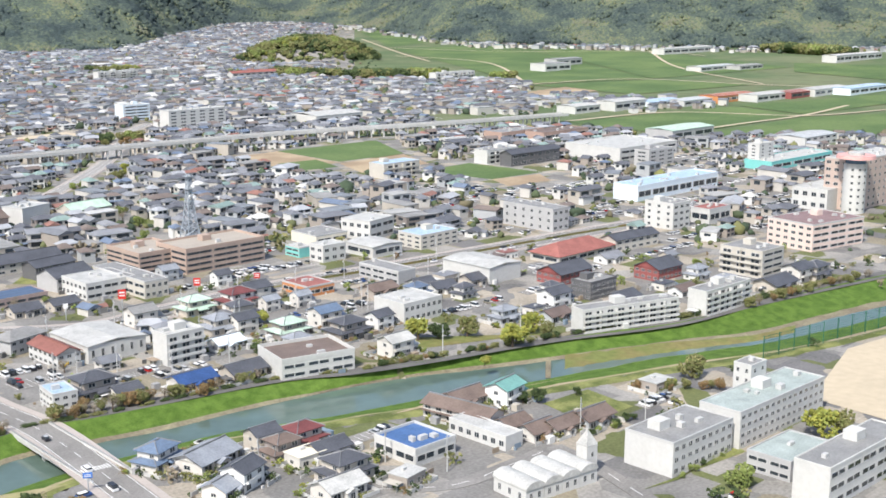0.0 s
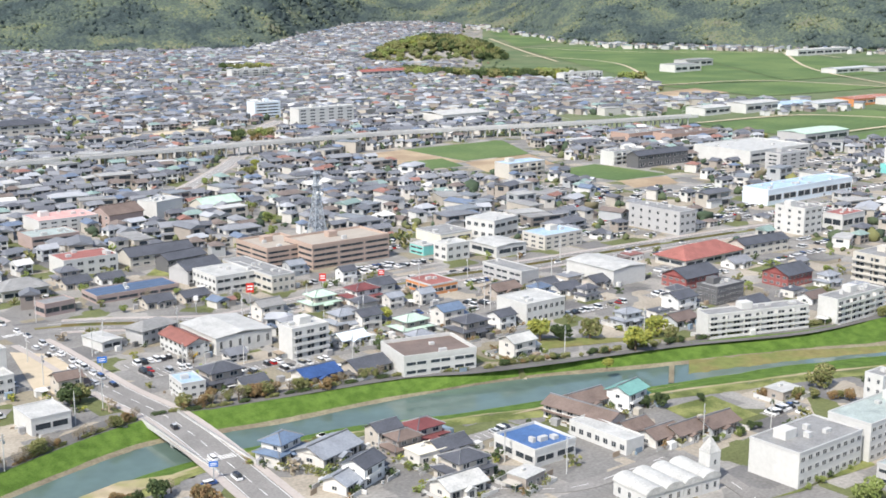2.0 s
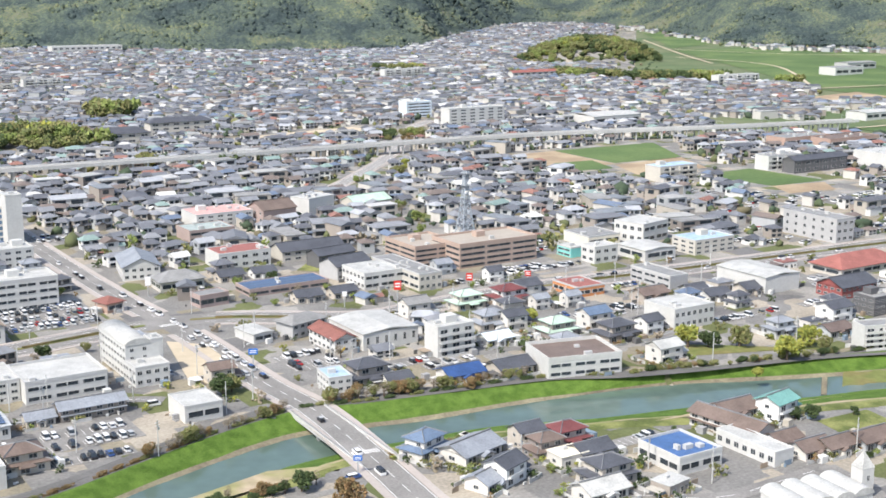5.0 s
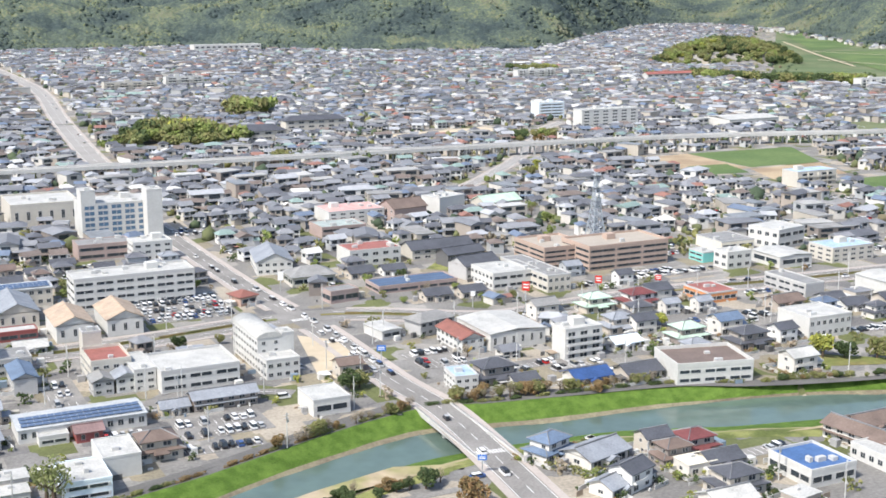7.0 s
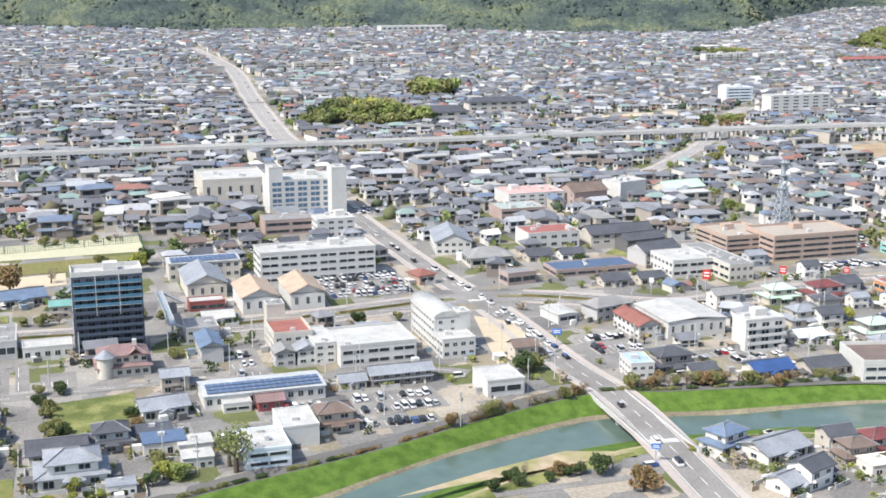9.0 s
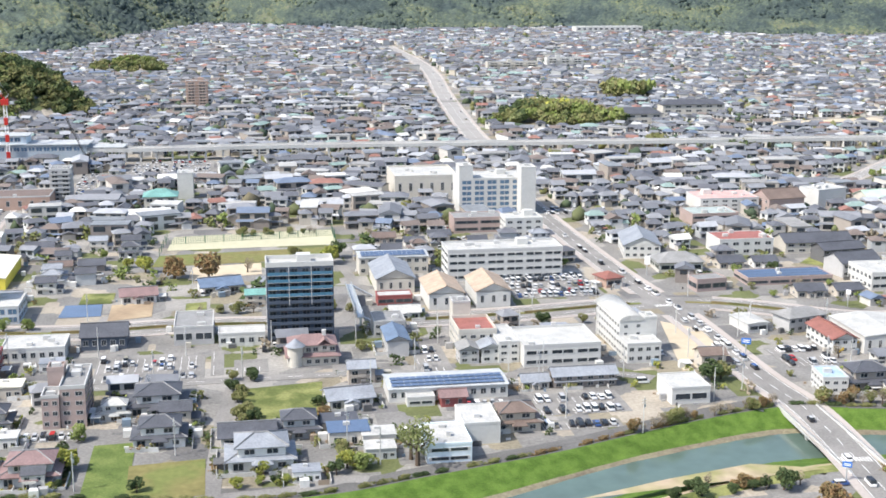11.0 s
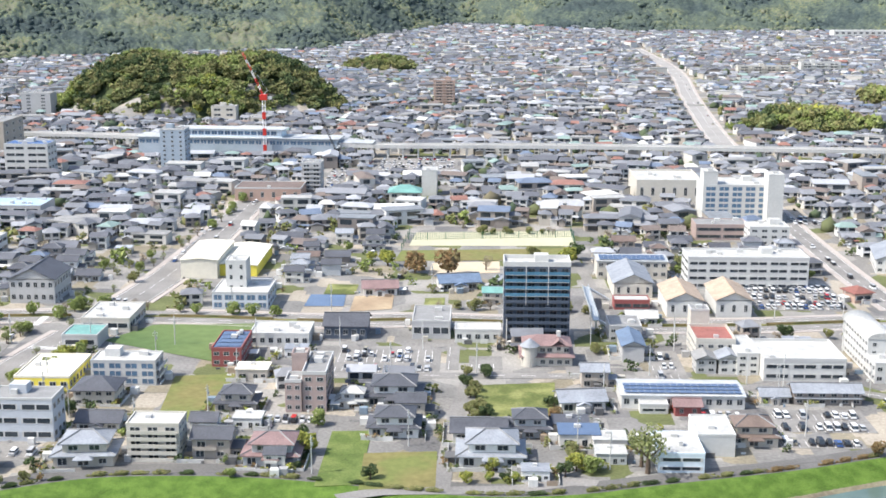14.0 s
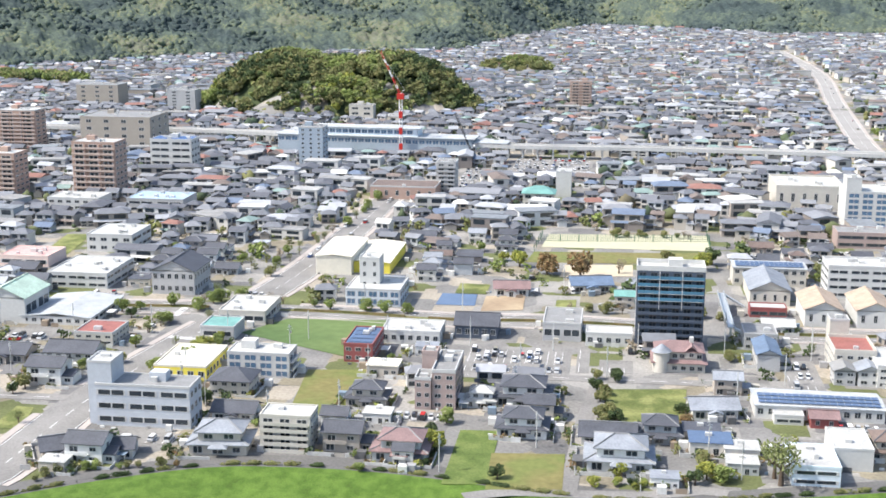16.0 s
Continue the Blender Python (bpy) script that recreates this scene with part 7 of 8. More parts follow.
tree_row([(-210.5, 468.6), (-160.5, 498.0), (-110.7, 493.5), (-72.2, 488.7)], 14, 4.5, ("bare", "light"))
tree_row([(-17.9, 503.4), (28.0, 503.2), (49.9, 496.2)], 9, 4.2, ("bare", "olive"))
tree_row([(112.4, 299.9), (119.3, 305.0), (129.5, 305.1), (152.7, 302.7)], 9, 3.2, ("dark", "bare", "brown"))
tree_row([(589.6, 963.1), (540.6, 973.2)], 6, 6, ("olive", "brown"))
tree_row([(340.4, 567.2), (378.0, 618.9), (393.1, 670.5), (434.3, 699.4)], 9, 5, ("olive", "bare", "light"))
tree_row([(406.9, 779.4), (453.0, 790.7), (497.0, 834.5), (417.2, 727.1)], 10, 5, ("olive", "light", "yellow"))

POLE = bmesh.new()
bmesh.ops.create_cone(POLE, cap_ends=True, segments=8, radius1=.2, radius2=.12, depth=11.5, matrix=Matrix.Translation((0, 0, 5.75)))
pole_me = bpy.data.meshes.new("shaft")
POLE.to_mesh(pole_me)
POLE.free()
arm_me = bpy.data.meshes.new("crossarm")
bm = box(-.9, -.06, 10.6, .9, .06, 10.75)
add_box(bm, -.9, -.06, 9.7, .9, .06, 9.85)
add_box(bm, .15, -.25, 8.2, .65, .25, 9.2)
bm.to_mesh(arm_me)
bm.free()


def utility_pole(x, y, turn):
    if in_river(x, y):
        return
    thing = tagged(new("utility_pole"), "slim concrete utility pole with crossarms", "pole", group="utility poles")
    thing.location = (x, y, terrain(x, y))
    part("shaft", pole_me, "concrete", thing)
    part("crossarm", arm_me, "metal", thing, turn=turn)


for i in range(26):
    utility_pole(-330 + i * 31, 448 + (i % 2) * 2, 1.57)
    if i % 2 == 0 and 2 < i < 24:
        utility_pole(-330 + i * 31, 402 + 8 * math.sin(i), 1.57)
for x0, y0 in ((181, 317), (268, 300), (238, 262), (300, 238), (205, 280), (120, 348), (-30, 395), (-60, 345), (30, 352), (100, 400), (330, 330), (375, 330), (-115, 430), (160, 418), (205, 400), (165, 380)):
    utility_pole(x0, y0, .5)


for x0, y0 in ((60, 420), (92, 412), (130, 400), (152, 372), (100, 364), (38, 336), (-20, 352), (-46, 330), (-84, 372), (-104, 360), (-128, 372), (-140, 384), (-62, 420), (-30, 420), (0, 420), (44, 470), (76, 470), (120, 494), (148, 496), (188, 440), (190, 500), (212, 396), (236, 372), (262, 374), (272, 408), (300, 420), (330, 420), (352, 398), (400, 390), (410, 420), (455, 356), (290, 296), (252, 306), (246, 244), (318, 226), (-60, 500), (-100, 494), (20, 500), (-20, 540)):
    utility_pole(x0, y0, 1.2)


def net_fence(a, b, h, label):
    """Green netting on tall posts."""
    a, b = Vector(a), Vector(b)
    thing = tagged(new("net_fence"), label, "fence")
    n = max(2, int((b - a).length / 9))
    for i in range(n + 1):
        p = a.lerp(b, i / n)
        part("post", box(p.x - .15, p.y - .15, 0, p.x + .15, p.y + .15, h), "net_green", thing)
    bm = bmesh.new()
    m = int((b - a).length / 1.2)
    for i in range(m):
        p, q = a.lerp(b, i / m), a.lerp(b, (i + .12) / m)
        add_solid(bm, [(*p, .2), (*q, .2), (*q, h), (*p, h)], [(0, 1, 2, 3)])
    for k in range(int(h / 1.0)):
        add_solid(bm, [(*a, .5 + k), (*b, .5 + k), (*b, .62 + k), (*a, .62 + k)], [(0, 1, 2, 3)])
    part("net", bm, "net_green", thing)


net_fence((-35.6, 636.3), (50.0, 646.1), 4, "green netting round the tennis ground")
net_fence((48.9, 617.3), (49.5, 659.9), 4, "green netting round the tennis ground")
net_fence((-37.8, 612.1), (-35.9, 650.3), 4, "green netting round the tennis ground")
net_fence((411.9, 239.6), (501.4, 226.1), 9, "tall green ball-stop netting on posts")

# ---- hedges along the levee ----
def hedges(pts, start, stop, gap, material, inset, size):
    line = smooth_line(pts, 5)
    rng = random.Random(start)
    run = 0
    for i in range(start, min(stop, len(line) - 1)):
        p, q = line[i], line[i + 1]
        t = (q - p).normalized()
        c = p + Vector((-t.y, t.x, 0)) * inset
        if (i % gap) == gap - 1:
            continue
        ob = tagged(new("hedge"), "low clipped hedge on the levee" if material == "hedge" else "low hedge with reddish new leaves", "hedge", group="levee hedges")
        kind = rng.choice(("olive", "olive", "dark", "dark", "olive")) if material == "hedge" else rng.choice(("brown", "brown", "olive"))
        part("foliage", rng.choice(CROWN[kind]), None, ob, size=(3.2, size * rng.uniform(.9, 1.3), size * rng.uniform(.8, 1.25)))
        ob.location = (c.x, c.y, .45 * size)
        ob.rotation_euler = (0, 0, math.atan2(t.y, t.x))


hedges(NORTH_TOP, 8, 52, 6, "hedge", 1.4, 1.0)
hedges(NORTH_TOP, 52, 66, 5, "hedge_red", 1.4, 1.0)
hedges(NORTH_TOP, 66, 92, 7, "hedge", 1.4, 1.1)
hedges(NORTH_TOP, 92, 112, 9, "hedge", 3.0, 1.6)
hedges(NORTH_TOP, 118, 142, 9, "hedge", 4.5, 2.0)


# ---- low block walls round the near house lots: joined ----
def lot_walls():
    rng = random.Random(3)
    bm = bmesh.new()
    for ob in [o for o in scene.collection.objects if o.parent is None and o.name.startswith("house") and o.location.length < 520]:
        hw, hd = 8.5 * ob.scale.x + rng.uniform(-.5, 1), 7.0 * ob.scale.x + rng.uniform(-.5, 1)
        h = rng.uniform(.8, 1.5)
        c, s = math.cos(ob.rotation_euler.z), math.sin(ob.rotation_euler.z)
        sides = [(-hw, -hd, -1.5, -hd), (2.0, -hd, hw, -hd), (-hw, -hd, -hw, hd), (hw, -hd, hw, hd), (-hw, hd, hw, hd)]
        for x0, y0, x1, y1 in sides:
            if rng.random() < .25:
                continue
            p, q = [Vector((ob.location.x + a * c - b * s, ob.location.y + a * s + b * c)) for a, b in ((x0, y0), (x1, y1))]
            d = (q - p).normalized()
            n = Vector((-d.y, d.x)) * .09
            if in_river(*p) or in_river(*q):
                continue
            add_solid(bm, [(*(p - n), 0), (*(q - n), 0), (*(q + n), 0), (*(p + n), 0), (*(p - n), h), (*(q - n), h), (*(q + n), h), (*(p + n), h)], [(4, 5, 6, 7), (0, 1, 5, 4), (1, 2, 6, 5), (2, 3, 7, 6), (3, 0, 4, 7)])
            for k in range(int((q - p).length / 2.4)):
                if rng.random() < .85:
                    e = p.lerp(q, rng.random()) + n * rng.choice((8, 12))
                    NEAR_GREEN.append((e.x, e.y, rng.uniform(.6, 1.7)))
    ob = part("lot_walls", bm, "concrete")
    tagged(ob, "low grey block walls round house lots", "walls", kind="stuff")


NEAR_GREEN = []

# ---- cars driving or waiting on the roads ----
rng = random.Random(21)
for (ax, ay), (bx, by), n, turn in (((179.3, 468.1), (178.7, 397.3), 9, -90), ((174.3, 397.3), (174.9, 468.1), 5, 90), ((166.8, 276.4), (176.3, 359.9), 3, 84), ((174.5, 545.6), (179.2, 474.7), 6, -86), ((168.5, 640.9), (170.1, 545.4), 4, -89), ((-62.0, 479.3), (-16.8, 482.5), 2, 4), ((-16.8, 492.4), (49.1, 486.8), 3, -5), ((-165.9, 318.5), (-156.7, 429.1), 2, 85), ((-138.0, 550.9), (-131.7, 772.3), 6, 88), ((-139.7, 772.5), (-146.0, 551.1), 5, -92), ((249.1, 451.5), (353.8, 455.0), 4, 2), ((419.9, 457.9), (354.2, 465.0), 4, 174), ((418.9, 448.0), (540.0, 438.4), 5, -5), ((203.1, 1066.5), (228.1, 1345.4), 3, 85), ((228.1, 1345.4), (255.9, 1655.8), 3, 85)):
    for i in range(n):
        t = (i + rng.uniform(.1, .9)) / n
        car(ax + (bx - ax) * t, ay + (by - ay) * t, turn, rng.randrange(3))

# ---- houses that fill the rest of the near town, lot by lot ----
rng = random.Random(5)
placed = 0
y0 = 300.0
spots = []
while y0 < 640:
    x0 = -330.0
    while x0 < 640:
        spots.append((x0, y0))
        x0 += 15.5
    y0 += 13.5 if int(y0) % 3 else 19
rng.shuffle(spots)
for x0, y0 in spots:
    r = math.hypot(x0, y0)
    if r > 640 or r < 335 or placed >= 105:
        continue
    a = math.degrees(math.atan2(-x0, y0))
    if not -68 < a < 33:
        continue
    k = rng.choice((0, 0, 1, 1, 2, 2, 3))
    x, y, s = x0 + rng.uniform(-2, 2), y0 + rng.uniform(-1.5, 1.5), rng.uniform(.72, 1.0)
    if rng.random() < .82 and is_free(x, y, SIZE[k][0] * s + 1, SIZE[k][1] * s + 1):
        house(k, x, y, rng.choice((0, 0, 0, 180)) + rng.uniform(-4, 4), s, rng.choice(("tile_any", "tile_any", "slate", "paleslate")))
        placed += 1
    elif rng.random() < .35 and is_free(x, y, 5, 5) and r < 640:
        tree(x, y, rng.uniform(3, 5.5), rng.choice(("dark", "olive", "light", "yellow", "bare")))

lot_walls()


def yard_clutter():
    """Air conditioners, sheds, carports and boxes round the near houses and shops, joined."""
    rng = random.Random(31)
    bm = bmesh.new()
    for ob in [o for o in scene.collection.objects if o.parent is None and o.location.length < 600 and o.name.split(".")[0] in ("house", "shop", "clinic", "office_building", "shed", "hall", "apartment_block", "restaurant", "store", "warehouse")]:
        box_ = [c.dimensions for c in ob.children if c.name.startswith("wall")]
        k = ob.scale.x
        hw, hd = (box_[0].x / 2 * k, box_[0].y / 2 * k) if box_ else (6.5 * k, 4.5 * k)
        turn = ob.rotation_euler.z
        for i in range(rng.randint(6, 11)):
            w, d, h = rng.choice(((.9, .4, .8), (.9, .4, .8), (1.9, 1.3, 2.0), (2.6, 2.2, 2.2), (.6, .6, .9), (1.4, .5, .6), (3.0, .12, 1.6)))
            side = rng.randrange(4)
            out = rng.uniform(.2, 3.2)
            u, v = ((rng.uniform(-hw, hw), -hd - out - d), (-hw - out - w, rng.uniform(-hd, hd)), (hw + out, rng.uniform(-hd, hd)), (rng.uniform(-hw, hw), hd + out))[side]
            m = Matrix.Translation((ob.location.x, ob.location.y, 0)) @ Matrix.Rotation(turn, 4, "Z")
            c = m @ Vector((u, v, 0))
            if in_river(c.x, c.y):
                continue
            pts = [m @ Vector((u + a * w, v + b * d, e * h)) for e in (0, 1) for a, b in ((0, 0), (1, 0), (1, 1), (0, 1))]
            add_solid(bm, pts, [(4, 5, 6, 7), (0, 1, 5, 4), (1, 2, 6, 5), (2, 3, 7, 6), (3, 0, 4, 7)])
        if rng.random() < .35:
            # a carport: thin roof on four posts
            u, v = rng.choice((-hw - 4.2, hw + 1.0)), rng.uniform(-hd, 0)
            for a, b, w, d, z0, z1 in ((0, 0, 3.2, 5.0, 2.2, 2.35), (0, 0, .12, .12, 0, 2.2), (3.1, 0, .12, .12, 0, 2.2), (0, 4.9, .12, .12, 0, 2.2), (3.1, 4.9, .12, .12, 0, 2.2)):
                pts = [m @ Vector((u + a + p * w, v + b + q * d, z)) for z in (z0, z1) for p, q in ((0, 0), (1, 0), (1, 1), (0, 1))]
                add_solid(bm, pts, [(4, 5, 6, 7), (3, 2, 1, 0), (0, 1, 5, 4), (1, 2, 6, 5), (2, 3, 7, 6), (3, 0, 4, 7)])
    ob = part("yard_clutter", bm, "clutter")
    tagged(ob, "air conditioners, sheds, carports and boxes in yards", "yard items", kind="stuff")


yard_clutter()

# ---- the dense far town: joined ----
HV, HF, HM = [], [], []


def far_house(x, y, w, d, h, rise, rot, hip, detail, flat, wing=0):
    """Adds one small house to the joined far town: walls, eaves and roof, with dark window strips."""
    c, s = math.cos(rot), math.sin(rot)
    z = terrain(x, y)

    def put(pts, faces, m):
        k = len(HV)
        HV.extend([(x + a * c - b * s, y + a * s + b * c, z + e) for a, b, e in pts])
        HF.extend([tuple(k + i for i in f) for f in faces])
        HM.extend([m] * len(faces))
    hw, hd = w / 2, d / 2
    quad = [(0, 1, 5, 4), (1, 2, 6, 5), (2, 3, 7, 6), (3, 0, 4, 7), (4, 5, 6, 7)]
    put([(-hw, -hd, -2), (hw, -hd, -2), (hw, hd, -2), (-hw, hd, -2), (-hw, -hd, h), (hw, -hd, h), (hw, hd, h), (-hw, hd, h)], quad, 0)
    o = .6
    if flat:
        put([(-hw - .2, -hd - .2, h), (hw + .2, -hd - .2, h), (hw + .2, hd + .2, h), (-hw - .2, hd + .2, h), (-hw - .2, -hd - .2, h + .4), (hw + .2, -hd - .2, h + .4), (hw + .2, hd + .2, h + .4), (-hw - .2, hd + .2, h + .4)], quad, 3)
    else:
        k = hd * .9 if hip else -.0
        put([(-hw - o, -hd - o, h), (hw + o, -hd - o, h), (hw + o, hd + o, h), (-hw - o, hd + o, h), (-hw - o + k, 0, h + rise), (hw + o - k, 0, h + rise)], [(0, 1, 5, 4), (1, 2, 5), (2, 3, 4, 5), (3, 0, 4), (3, 2, 1, 0)], 1)
        if detail and w > 9:
            # a lower pent roof round the front
            put([(-hw - .9, -hd - 1.5, h * .45), (hw + .9, -hd - 1.5, h * .45), (hw + .9, -hd, h * .58), (-hw - .9, -hd, h * .58)], [(0, 1, 2, 3)], 1)
    if wing and not flat:
        # a lower cross wing with its own gable, and a lean-to
        a0, a1 = (-hw - .2, -hw * .1) if wing > 0 else (hw * .1, hw + .2)
        b0, b1, g = -hd - 3.2, -hd + .5, h * (.55 if h > 4 else .85)
        put([(a0, b0, -2), (a1, b0, -2), (a1, b1, -2), (a0, b1, -2), (a0, b0, g), (a1, b0, g), (a1, b1, g), (a0, b1, g)], quad, 0)
        am = (a0 + a1) / 2
        put([(a0 - .5, b0 - .5, g), (a1 + .5, b0 - .5, g), (a1 + .5, b1, g), (a0 - .5, b1, g), (am, b0 - .5, g + 1.3), (am, b1, g + 1.3)], [(1, 2, 5, 4), (3, 0, 4, 5), (3, 2, 1, 0)], 1)
        put([(a0, b0, g), (a1, b0, g), (am, b0, g + 1.2)], [(0, 1, 2)], 0)
    if detail:
        for zz in ((.6, h * .42), (h * .62, h * .92)):
            for a0, a1 in ((-hw * .85, -hw * .2), (hw * .1, hw * .8)):
                put([(a0, -hd - .06, zz[0]), (a1, -hd - .06, zz[0]), (a1, -hd - .06, zz[1]), (a0, -hd - .06, zz[1])], [(0, 1, 2, 3)], 2)
        put([(-hw - .06, hd * .5, h * .6), (-hw - .06, -hd * .3, h * .6), (-hw - .06, -hd * .3, h * .9), (-hw - .06, hd * .5, h * .9)], [(0, 1, 2, 3)], 2)


GREEN = []
rng = random.Random(9)
count = 0
for ring in range(2):
    y0 = 380.0
    while y0 < 2750:
        step_y = 12.0 if rng.random() < .72 else 19.0
        x0 = -1100.0 + rng.uniform(0, 12)
        while x0 < 2400:
            x0 += rng.uniform(10.5, 14.5)
            if ring:
                break
            r = math.hypot(x0, y0)
            a = math.degrees(math.atan2(-x0, y0)) + 45
            if r < 335 or a > 76 or a < -23:
                continue
            foot = float(np.interp(a, FOOT_AZ, FOOT_R))
            if r > foot - 10:
                continue
            if a < 5 and r > 1230 + max(0, a) * 90 and not (a > -4 and 1350 < r < 1750) and not (foot - 170 < r < foot - 60 and rng.random() < .4):
                if not (-17 < a < -4 and abs(r - (1530 + 9 * a)) < 70 and rng.random() < .7):
                    continue
            if any(((x0 - kx) / rx) ** 2 + ((y0 - ky) / ry) ** 2 < 1.05 for kx, ky, rx, ry, kh in KNOLLS):
                continue
            if a < 9 and 560 < r < 1050 and rng.random() < (.72 if a < -1 else .42):
                if rng.random() < .6 and is_free(x0, y0, 15, 7):
                    for q in range(rng.randint(2, 5)):
                        FAR_CARS.append((x0 - 5 + q * 2.7, y0, 90, rng.randrange(3)))
                continue
            big = rng.random() < (.24 if r < 1050 and (a < 9 or a > 40) else .10 if r > 900 else .15)
            w, d, h = rng.uniform(6.5, 11.0), rng.uniform(6, 8.5), rng.choice((3.2, 5.2, 5.6, 6.0, 6.4))
            if big:
                w, d, h = rng.uniform(14, 24), rng.uniform(9, 14), rng.uniform(4, 9)
            x, y = x0 + rng.uniform(-2.5, 2.5), y0 + rng.uniform(-5.5, 5.5) * (1 if r > 900 else .5)
            if r < 2350 and not is_free(x, y, w + 1, d + 1):
                if r < 1100 and rng.random() < .5 and is_free(x, y, 3, 3):
                    GREEN.append((x, y, rng.uniform(1.0, 2.6)))
                continue
            u = rng.random()
            if u < .13:
                if rng.random() < .8:
                    GREEN.append((x, y, rng.uniform(2.5, 5.5)))
                continue
            if u < .16 and r < 1300:
                for q in range(rng.randint(1, 4)):
                    FAR_CARS.append((x - 4 + q * 2.7, y, 90, rng.randrange(3)))
                continue
            far_house(x, y, w, d, h, rng.uniform(1.4, 2.3), rng.choice((0, 0, 0, math.pi / 2)) + rng.gauss(0, .2) + (1.2 * noise.noise((x * .004, y * .004, 5)) if r > 1000 else 0), rng.random() < .5, r < 1300, big and rng.random() < .45, rng.choice((-1, 0, 1)) if r < 1900 else 0)
            if rng.random() < .5:
                GREEN.append((x + rng.uniform(-6, 6), y - d / 2 - rng.uniform(1, 3), rng.uniform(1.3, 3.0) * (1.25 if noise.noise((x * .006, y * .006, 2)) > .05 else .8)))
            count += 1
        y0 += step_y
me = bpy.data.meshes.new("far_houses")
me.from_pydata(HV, [], HF)
for nm in ("paint_hazed", "tile_hazed", "glass", "flat_far"):
    me.materials.append(MATS[nm])
me.polygons.foreach_set("material_index", HM)
tagged(new("far_houses", me), "hundreds of distant houses with grey tiled roofs", "houses", kind="stuff")

# ---- woods on hills and knolls, gardens: joined clumps ----
bm = bmesh.new()
bmesh.ops.create_icosphere(bm, subdivisions=2, radius=1)
BALL_V = np.array([v.co[:] for v in bm.verts])
BALL_F = np.array([[v.index for v in f.verts] for f in bm.faces])
bm.free()
bm = bmesh.new()
bmesh.ops.create_icosphere(bm, subdivisions=1, radius=1)
BALL1_V = np.array([v.co[:] for v in bm.verts])
BALL1_F = np.array([[v.index for v in f.verts] for f in bm.faces])
bm.free()
NPR = np.random.RandomState(4)


def clumps(name, spots, material, label, category, fine=False, rough=.45):
    """Many uneven crowns in one mesh; spots: x, y, z, radius, height."""
    bv, bf = (BALL_V, BALL_F) if fine else (BALL1_V, BALL1_F)
    n = len(spots)
    s = np.array(spots)
    jit = 1 + NPR.uniform(-rough, rough, (n, len(bv), 1))
    v = bv[None] * jit * s[:, None, 3:4] * np.array([1, 1, 1.0])
    v[:, :, 2] *= (s[:, 4] / s[:, 3])[:, None]
    a = NPR.uniform(0, 6.3, n)
    x = v[:, :, 0] * np.cos(a)[:, None] - v[:, :, 1] * np.sin(a)[:, None]
    y = v[:, :, 0] * np.sin(a)[:, None] + v[:, :, 1] * np.cos(a)[:, None]
    v[:, :, 0], v[:, :, 1] = x, y
    v += s[:, None, :3]
    f = (bf[None] + (np.arange(n) * len(bv))[:, None, None]).reshape(-1, 3)
    me = bpy.data.meshes.new(name)
    me.from_pydata(v.reshape(-1, 3).tolist(), [], f.tolist())
    me.materials.append(MATS[material])
    me.polygons.foreach_set("use_smooth", [True] * len(me.polygons))
    return tagged(new(name, me), label, category, kind="stuff")


def hill_canopy():
    """One unbroken, uneven roof of tree crowns over the hills."""
    rng = random.Random(17)
    az = [-24.5 + .11 * i for i in range(940)]
    rows = [-22, -6] + [8 * i * (1 + .004 * i) for i in range(1, 78)]
    verts = []
    for a in az:
        foot = float(np.interp(a, FOOT_AZ, FOOT_R))
        for d in rows:
            b = radians(a - 45 + rng.uniform(-.05, .05))
            r = foot + d + rng.uniform(-3, 3) + 14 * noise.noise((a * .8, 0, 2))
            x, y = -r * math.sin(b), r * math.cos(b)
            tall = 7 + 6 * noise.noise((x * .03, y * .03, 6)) + 4.5 * noise.noise((x * .09, y * .09, 1)) + rng.uniform(-3.0, 3.0)
            verts.append((x, y, terrain(x, y) + (tall if d > -20 else -1)))
    m = len(rows)
    faces = [(i * m + k, i * m + k + 1, (i + 1) * m + k + 1, (i + 1) * m + k) for i in range(len(az) - 1) for k in range(m - 1)]
    me = bpy.data.meshes.new("hill_canopy")
    me.from_pydata(verts, [], faces)
    if me.polygons[m * 40 + 40].normal.z < 0:
        me.flip_normals()
    # its blue cast is painted haze, not leaf colour
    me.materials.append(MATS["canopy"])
    me.polygons.foreach_set("use_smooth", [True] * len(faces))
    tagged(new("hill_canopy", me), "mixed spring woods covering the hills", "woods", kind="stuff")


hill_canopy()
spots = []
for i in range(30000):
    a = NPR.uniform(-24, 78)
    foot = float(np.interp(a, FOOT_AZ, FOOT_R))
    r = foot + 560 * NPR.uniform(0, 1) ** 1.3 - 20
    x, y = -r * math.sin(radians(a - 45)), r * math.cos(radians(a - 45))
    if noise.noise((x * .008, y * .008, 7)) < -.1:
        continue
    s = NPR.uniform(3.0, 6.5)
    spots.append((x, y, terrain(x, y) + 3.5 + s * .4, s, s * NPR.uniform(.7, 1.1)))
    if len(spots) > 10500:
        break
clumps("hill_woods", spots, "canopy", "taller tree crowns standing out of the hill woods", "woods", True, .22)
KNOLL_GREEN = []
for kx, ky, rx, ry, kh in KNOLLS:
    for i in range(int(rx * ry * .05)):
        a, q = NPR.uniform(0, 6.3), math.sqrt(NPR.uniform(0, 1))
        x, y = kx + rx * q * math.cos(a) * 1.02, ky + ry * q * math.sin(a) * 1.02
        KNOLL_GREEN.append((x, y, NPR.uniform(3.8, 7.5)))
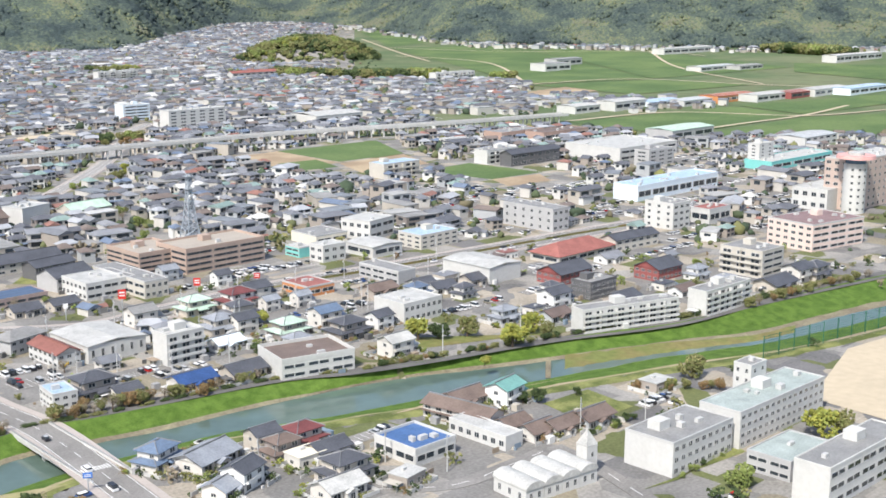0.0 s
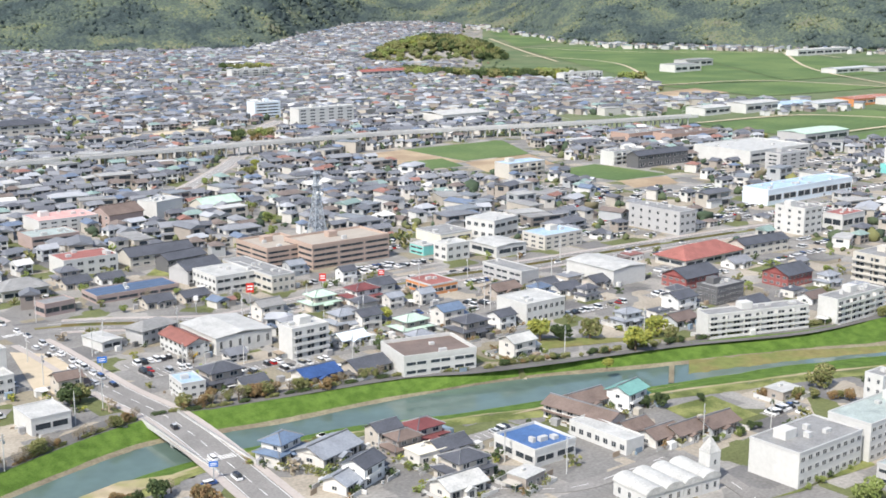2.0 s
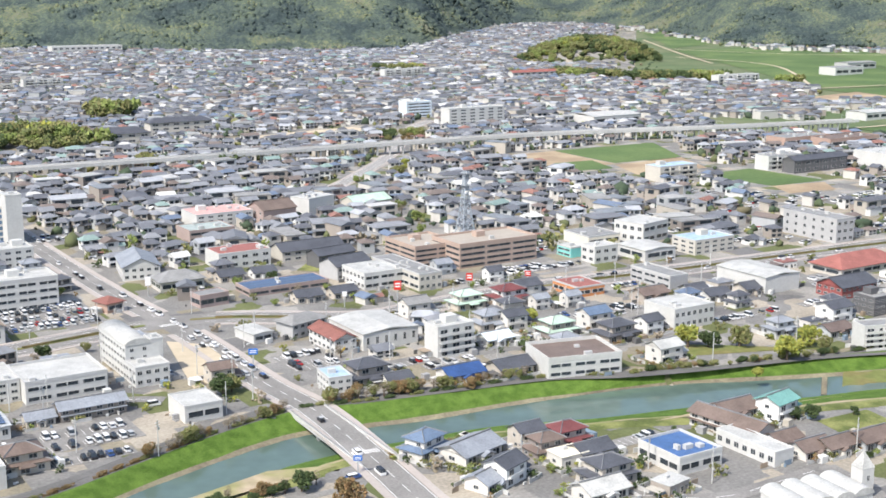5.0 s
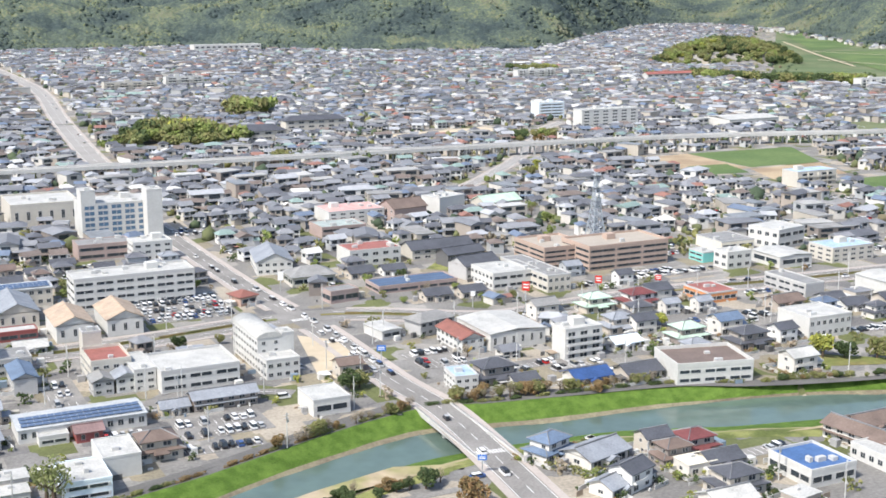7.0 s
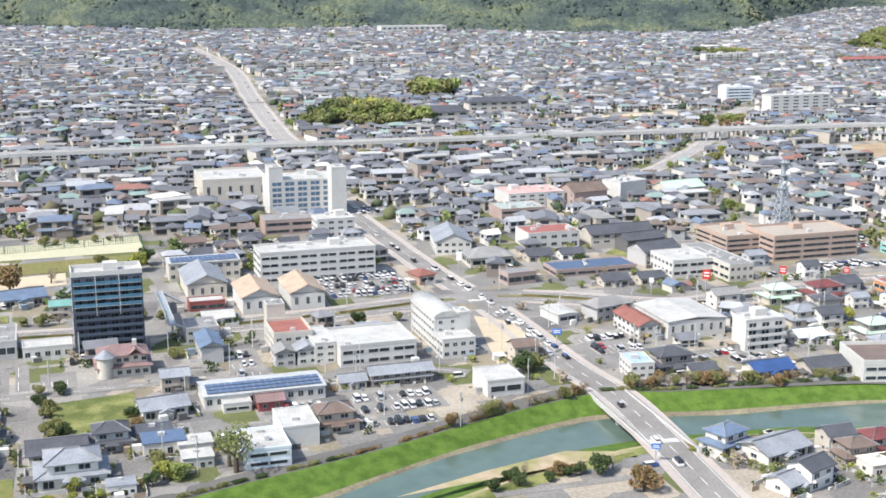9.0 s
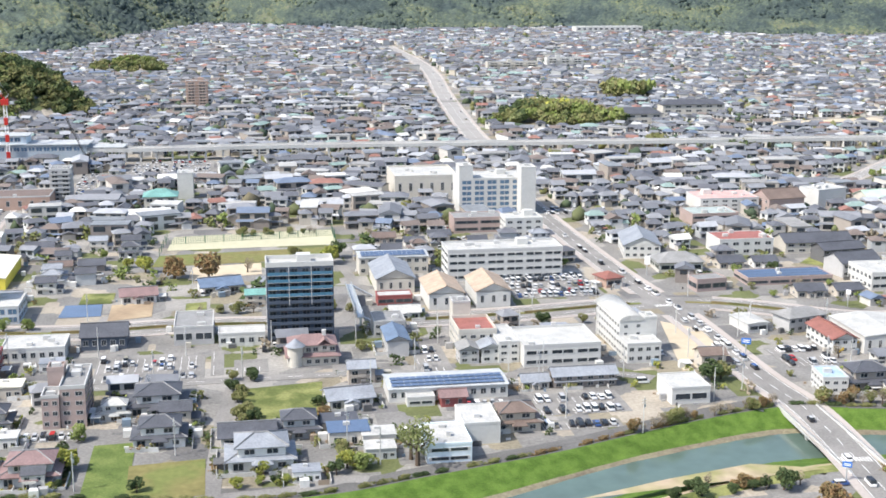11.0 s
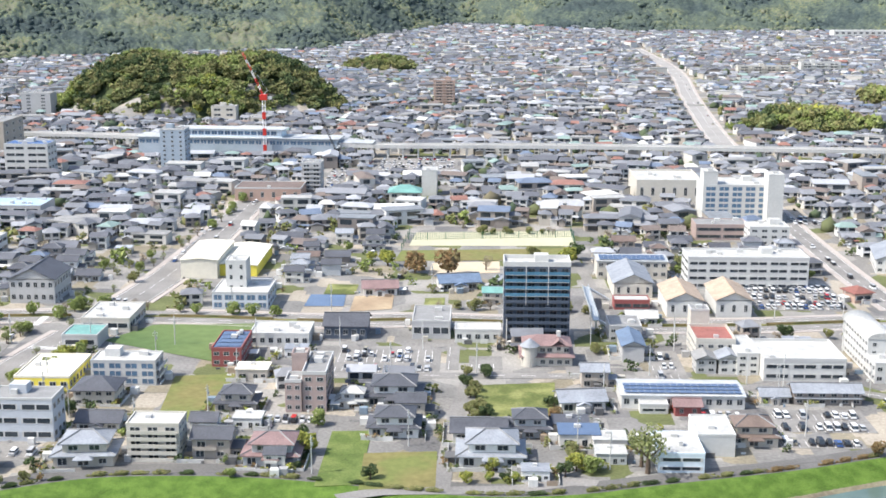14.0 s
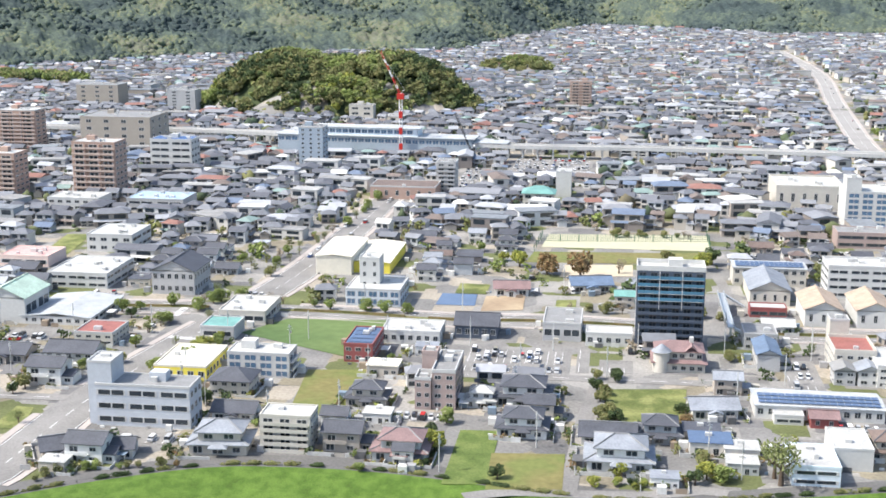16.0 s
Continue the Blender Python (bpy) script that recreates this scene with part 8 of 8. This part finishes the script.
for (ax, ay), (bx, by), wide, tall in (((1110.2, 1458.9), (1163.6, 1372.4), 25, 14), ((1163.9, 1348.4), (1275.8, 1270.1), 30, 14), ((931.7, 1652.7), (991.8, 1626.7), 20, 13), ((252.4, 1112.0), (322.0, 1060.4), 30, 16), ((300.5, 1066.7), (341.1, 1071.2), 15, 12), ((393.0, 1283.4), (427.2, 1272.4), 22, 20), ((896.7, 1578.3), (958.6, 1576.7), 20, 12), ((312.8, 931.1), (327.4, 926.1), 8, 12), ((367.0, 900.3), (384.2, 901.8), 8, 10), ((-743.6, 1428.3), (-625.3, 1385.7), 40, 14), ((1282.2, 1178.1), (1312.0, 1173.5), 14, 14), ((2105.9, 1238.9), (2090.9, 1084.2), 40, 18), ((557.5, 993.5), (611.2, 998.0), 12, 8)):
    n = int(math.hypot(bx - ax, by - ay) * wide / 36)
    for i in range(n):
        t = NPR.uniform(0, 1)
        x, y = ax + (bx - ax) * t + NPR.uniform(-wide, wide) / 2, ay + (by - ay) * t + NPR.uniform(-wide, wide) / 2
        KNOLL_GREEN.append((x, y, NPR.uniform(.5, .68) * tall))
for i in range(3800):
    r, a = 330 + 720 * NPR.uniform(0, 1), NPR.uniform(-23, 76) - 45
    x, y = -r * math.sin(radians(a)), r * math.cos(radians(a))
    if is_free(x, y, 2, 2):
        GREEN.append((x, y, NPR.uniform(.7, 2.5)))
        if NPR.uniform(0, 1) < .25:
            FAR_CARS.append((x + 4, y + 3, NPR.choice((0, 90)), NPR.randint(3)))
for i in range(4200):
    r, a = 1000 + 1350 * NPR.uniform(0, 1) ** .8, NPR.uniform(3, 76) - 45
    x, y = -r * math.sin(radians(a)), r * math.cos(radians(a))
    if r < float(np.interp(a + 45, FOOT_AZ, FOOT_R)) and is_free(x, y, 3, 3):
        GREEN.append((x, y, NPR.uniform(1.6, 4.4)))
for g in GREEN:
    if math.hypot(g[0], g[1]) < 680:
        NEAR_GREEN.append((g[0], g[1], g[2] * 1.15))
clumps("garden_shrubs", [(x, y, terrain(x, y) + s * .5, s, s * .9) for x, y, s in GREEN if math.hypot(x, y) >= 680], "woods", "garden trees and shrubs between distant houses", "shrubs")

rng = random.Random(8)
leaf = {(m, k): [] for m in ("bush", "grove") for k in LEAVES}
for x, y, s in KNOLL_GREEN:
    u = noise.noise((x * .018, y * .018, 4)) + rng.uniform(-.3, .3) - (.22 if x > 800 else 0)
    leaf["grove", "dark" if u < -.26 else "olive" if u < .06 else "willow" if u < .13 else "light" if u < .36 else "yellow" if u < .40 else "olive"].append((x, y, s))
for x, y, s in NEAR_GREEN:
    leaf["bush", rng.choice(("dark", "dark", "dark", "olive", "olive", "olive", "light", "brown", "yellow") if s < 2 else ("dark", "olive", "olive", "light", "bare"))].append((x, y, s))
for (mesh, k), items in leaf.items():
    if not items:
        continue
    me = (BUSH if mesh == "bush" else GROVE)[k]
    src = np.array([v.co[:] for v in me.vertices])
    tri = np.array([f.vertices[:] for f in me.polygons])
    n = len(items)
    s = np.array(items)
    turn = np.array([rng.uniform(0, 6.3) for _ in items])
    c0, s0 = np.cos(turn)[:, None], np.sin(turn)[:, None]
    v = src[None] * s[:, None, 2:3] * 1.15
    v = np.stack([v[:, :, 0] * c0 - v[:, :, 1] * s0, v[:, :, 0] * s0 + v[:, :, 1] * c0, v[:, :, 2]], -1)
    v[:, :, 0] += s[:, None, 0]
    v[:, :, 1] += s[:, None, 1]
    v[:, :, 2] += s[:, None, 2] * .7 + np.array([terrain(x, y) for x, y, _ in items])[:, None]
    me = bpy.data.meshes.new("tree_clumps")
    me.from_pydata(v.reshape(-1, 3).tolist(), [], (tri[None] + (np.arange(n) * len(src))[:, None, None]).reshape(-1, 3).tolist())
    me.materials.append(MATS["leaf_" + k])
    tagged(new("tree_clumps", me), "leafy bushes in gardens" if mesh == "bush" else "leafy trees on wooded knolls and belts", "bushes" if mesh == "bush" else "woods", kind="stuff")

# ---- far parked cars: joined ----
CV, CF, CM = [], [], []
for x, y, turn, k in FAR_CARS:
    L, wd, hg = ((4.5, 1.7, 1.45), (3.4, 1.5, 1.65), (4.7, 1.75, 1.95))[k]
    c, s, z = math.cos(radians(turn)), math.sin(radians(turn)), terrain(x, y) + .1
    for x0, x1, w0, z0, z1, m in ((-L / 2, L / 2, wd / 2, .2, .9, 0), (-L / 2 + .3, L / 2 - .9, wd / 2 - .1, .85, hg - .1, 1), (-L / 2 + .5, L / 2 - 1.2, wd / 2 - .15, hg - .12, hg, 0)):
        n = len(CV)
        for zz in (z0, z1):
            for px, py in ((x0, -w0), (x1, -w0), (x1, w0), (x0, w0)):
                CV.append((x + px * c - py * s, y + px * s + py * c, z + zz))
        CF += [(n, n + 1, n + 5, n + 4), (n + 1, n + 2, n + 6, n + 5), (n + 2, n + 3, n + 7, n + 6), (n + 3, n, n + 4, n + 7), (n + 4, n + 5, n + 6, n + 7)]
        CM += [m] * 5
me = bpy.data.meshes.new("far_cars")
me.from_pydata(CV, [], CF)
me.materials.append(MATS["car_far"])
me.materials.append(MATS["glass"])
me.polygons.foreach_set("material_index", CM)
tagged(new("far_cars", me), "many small parked cars across the town", "cars", kind="stuff")
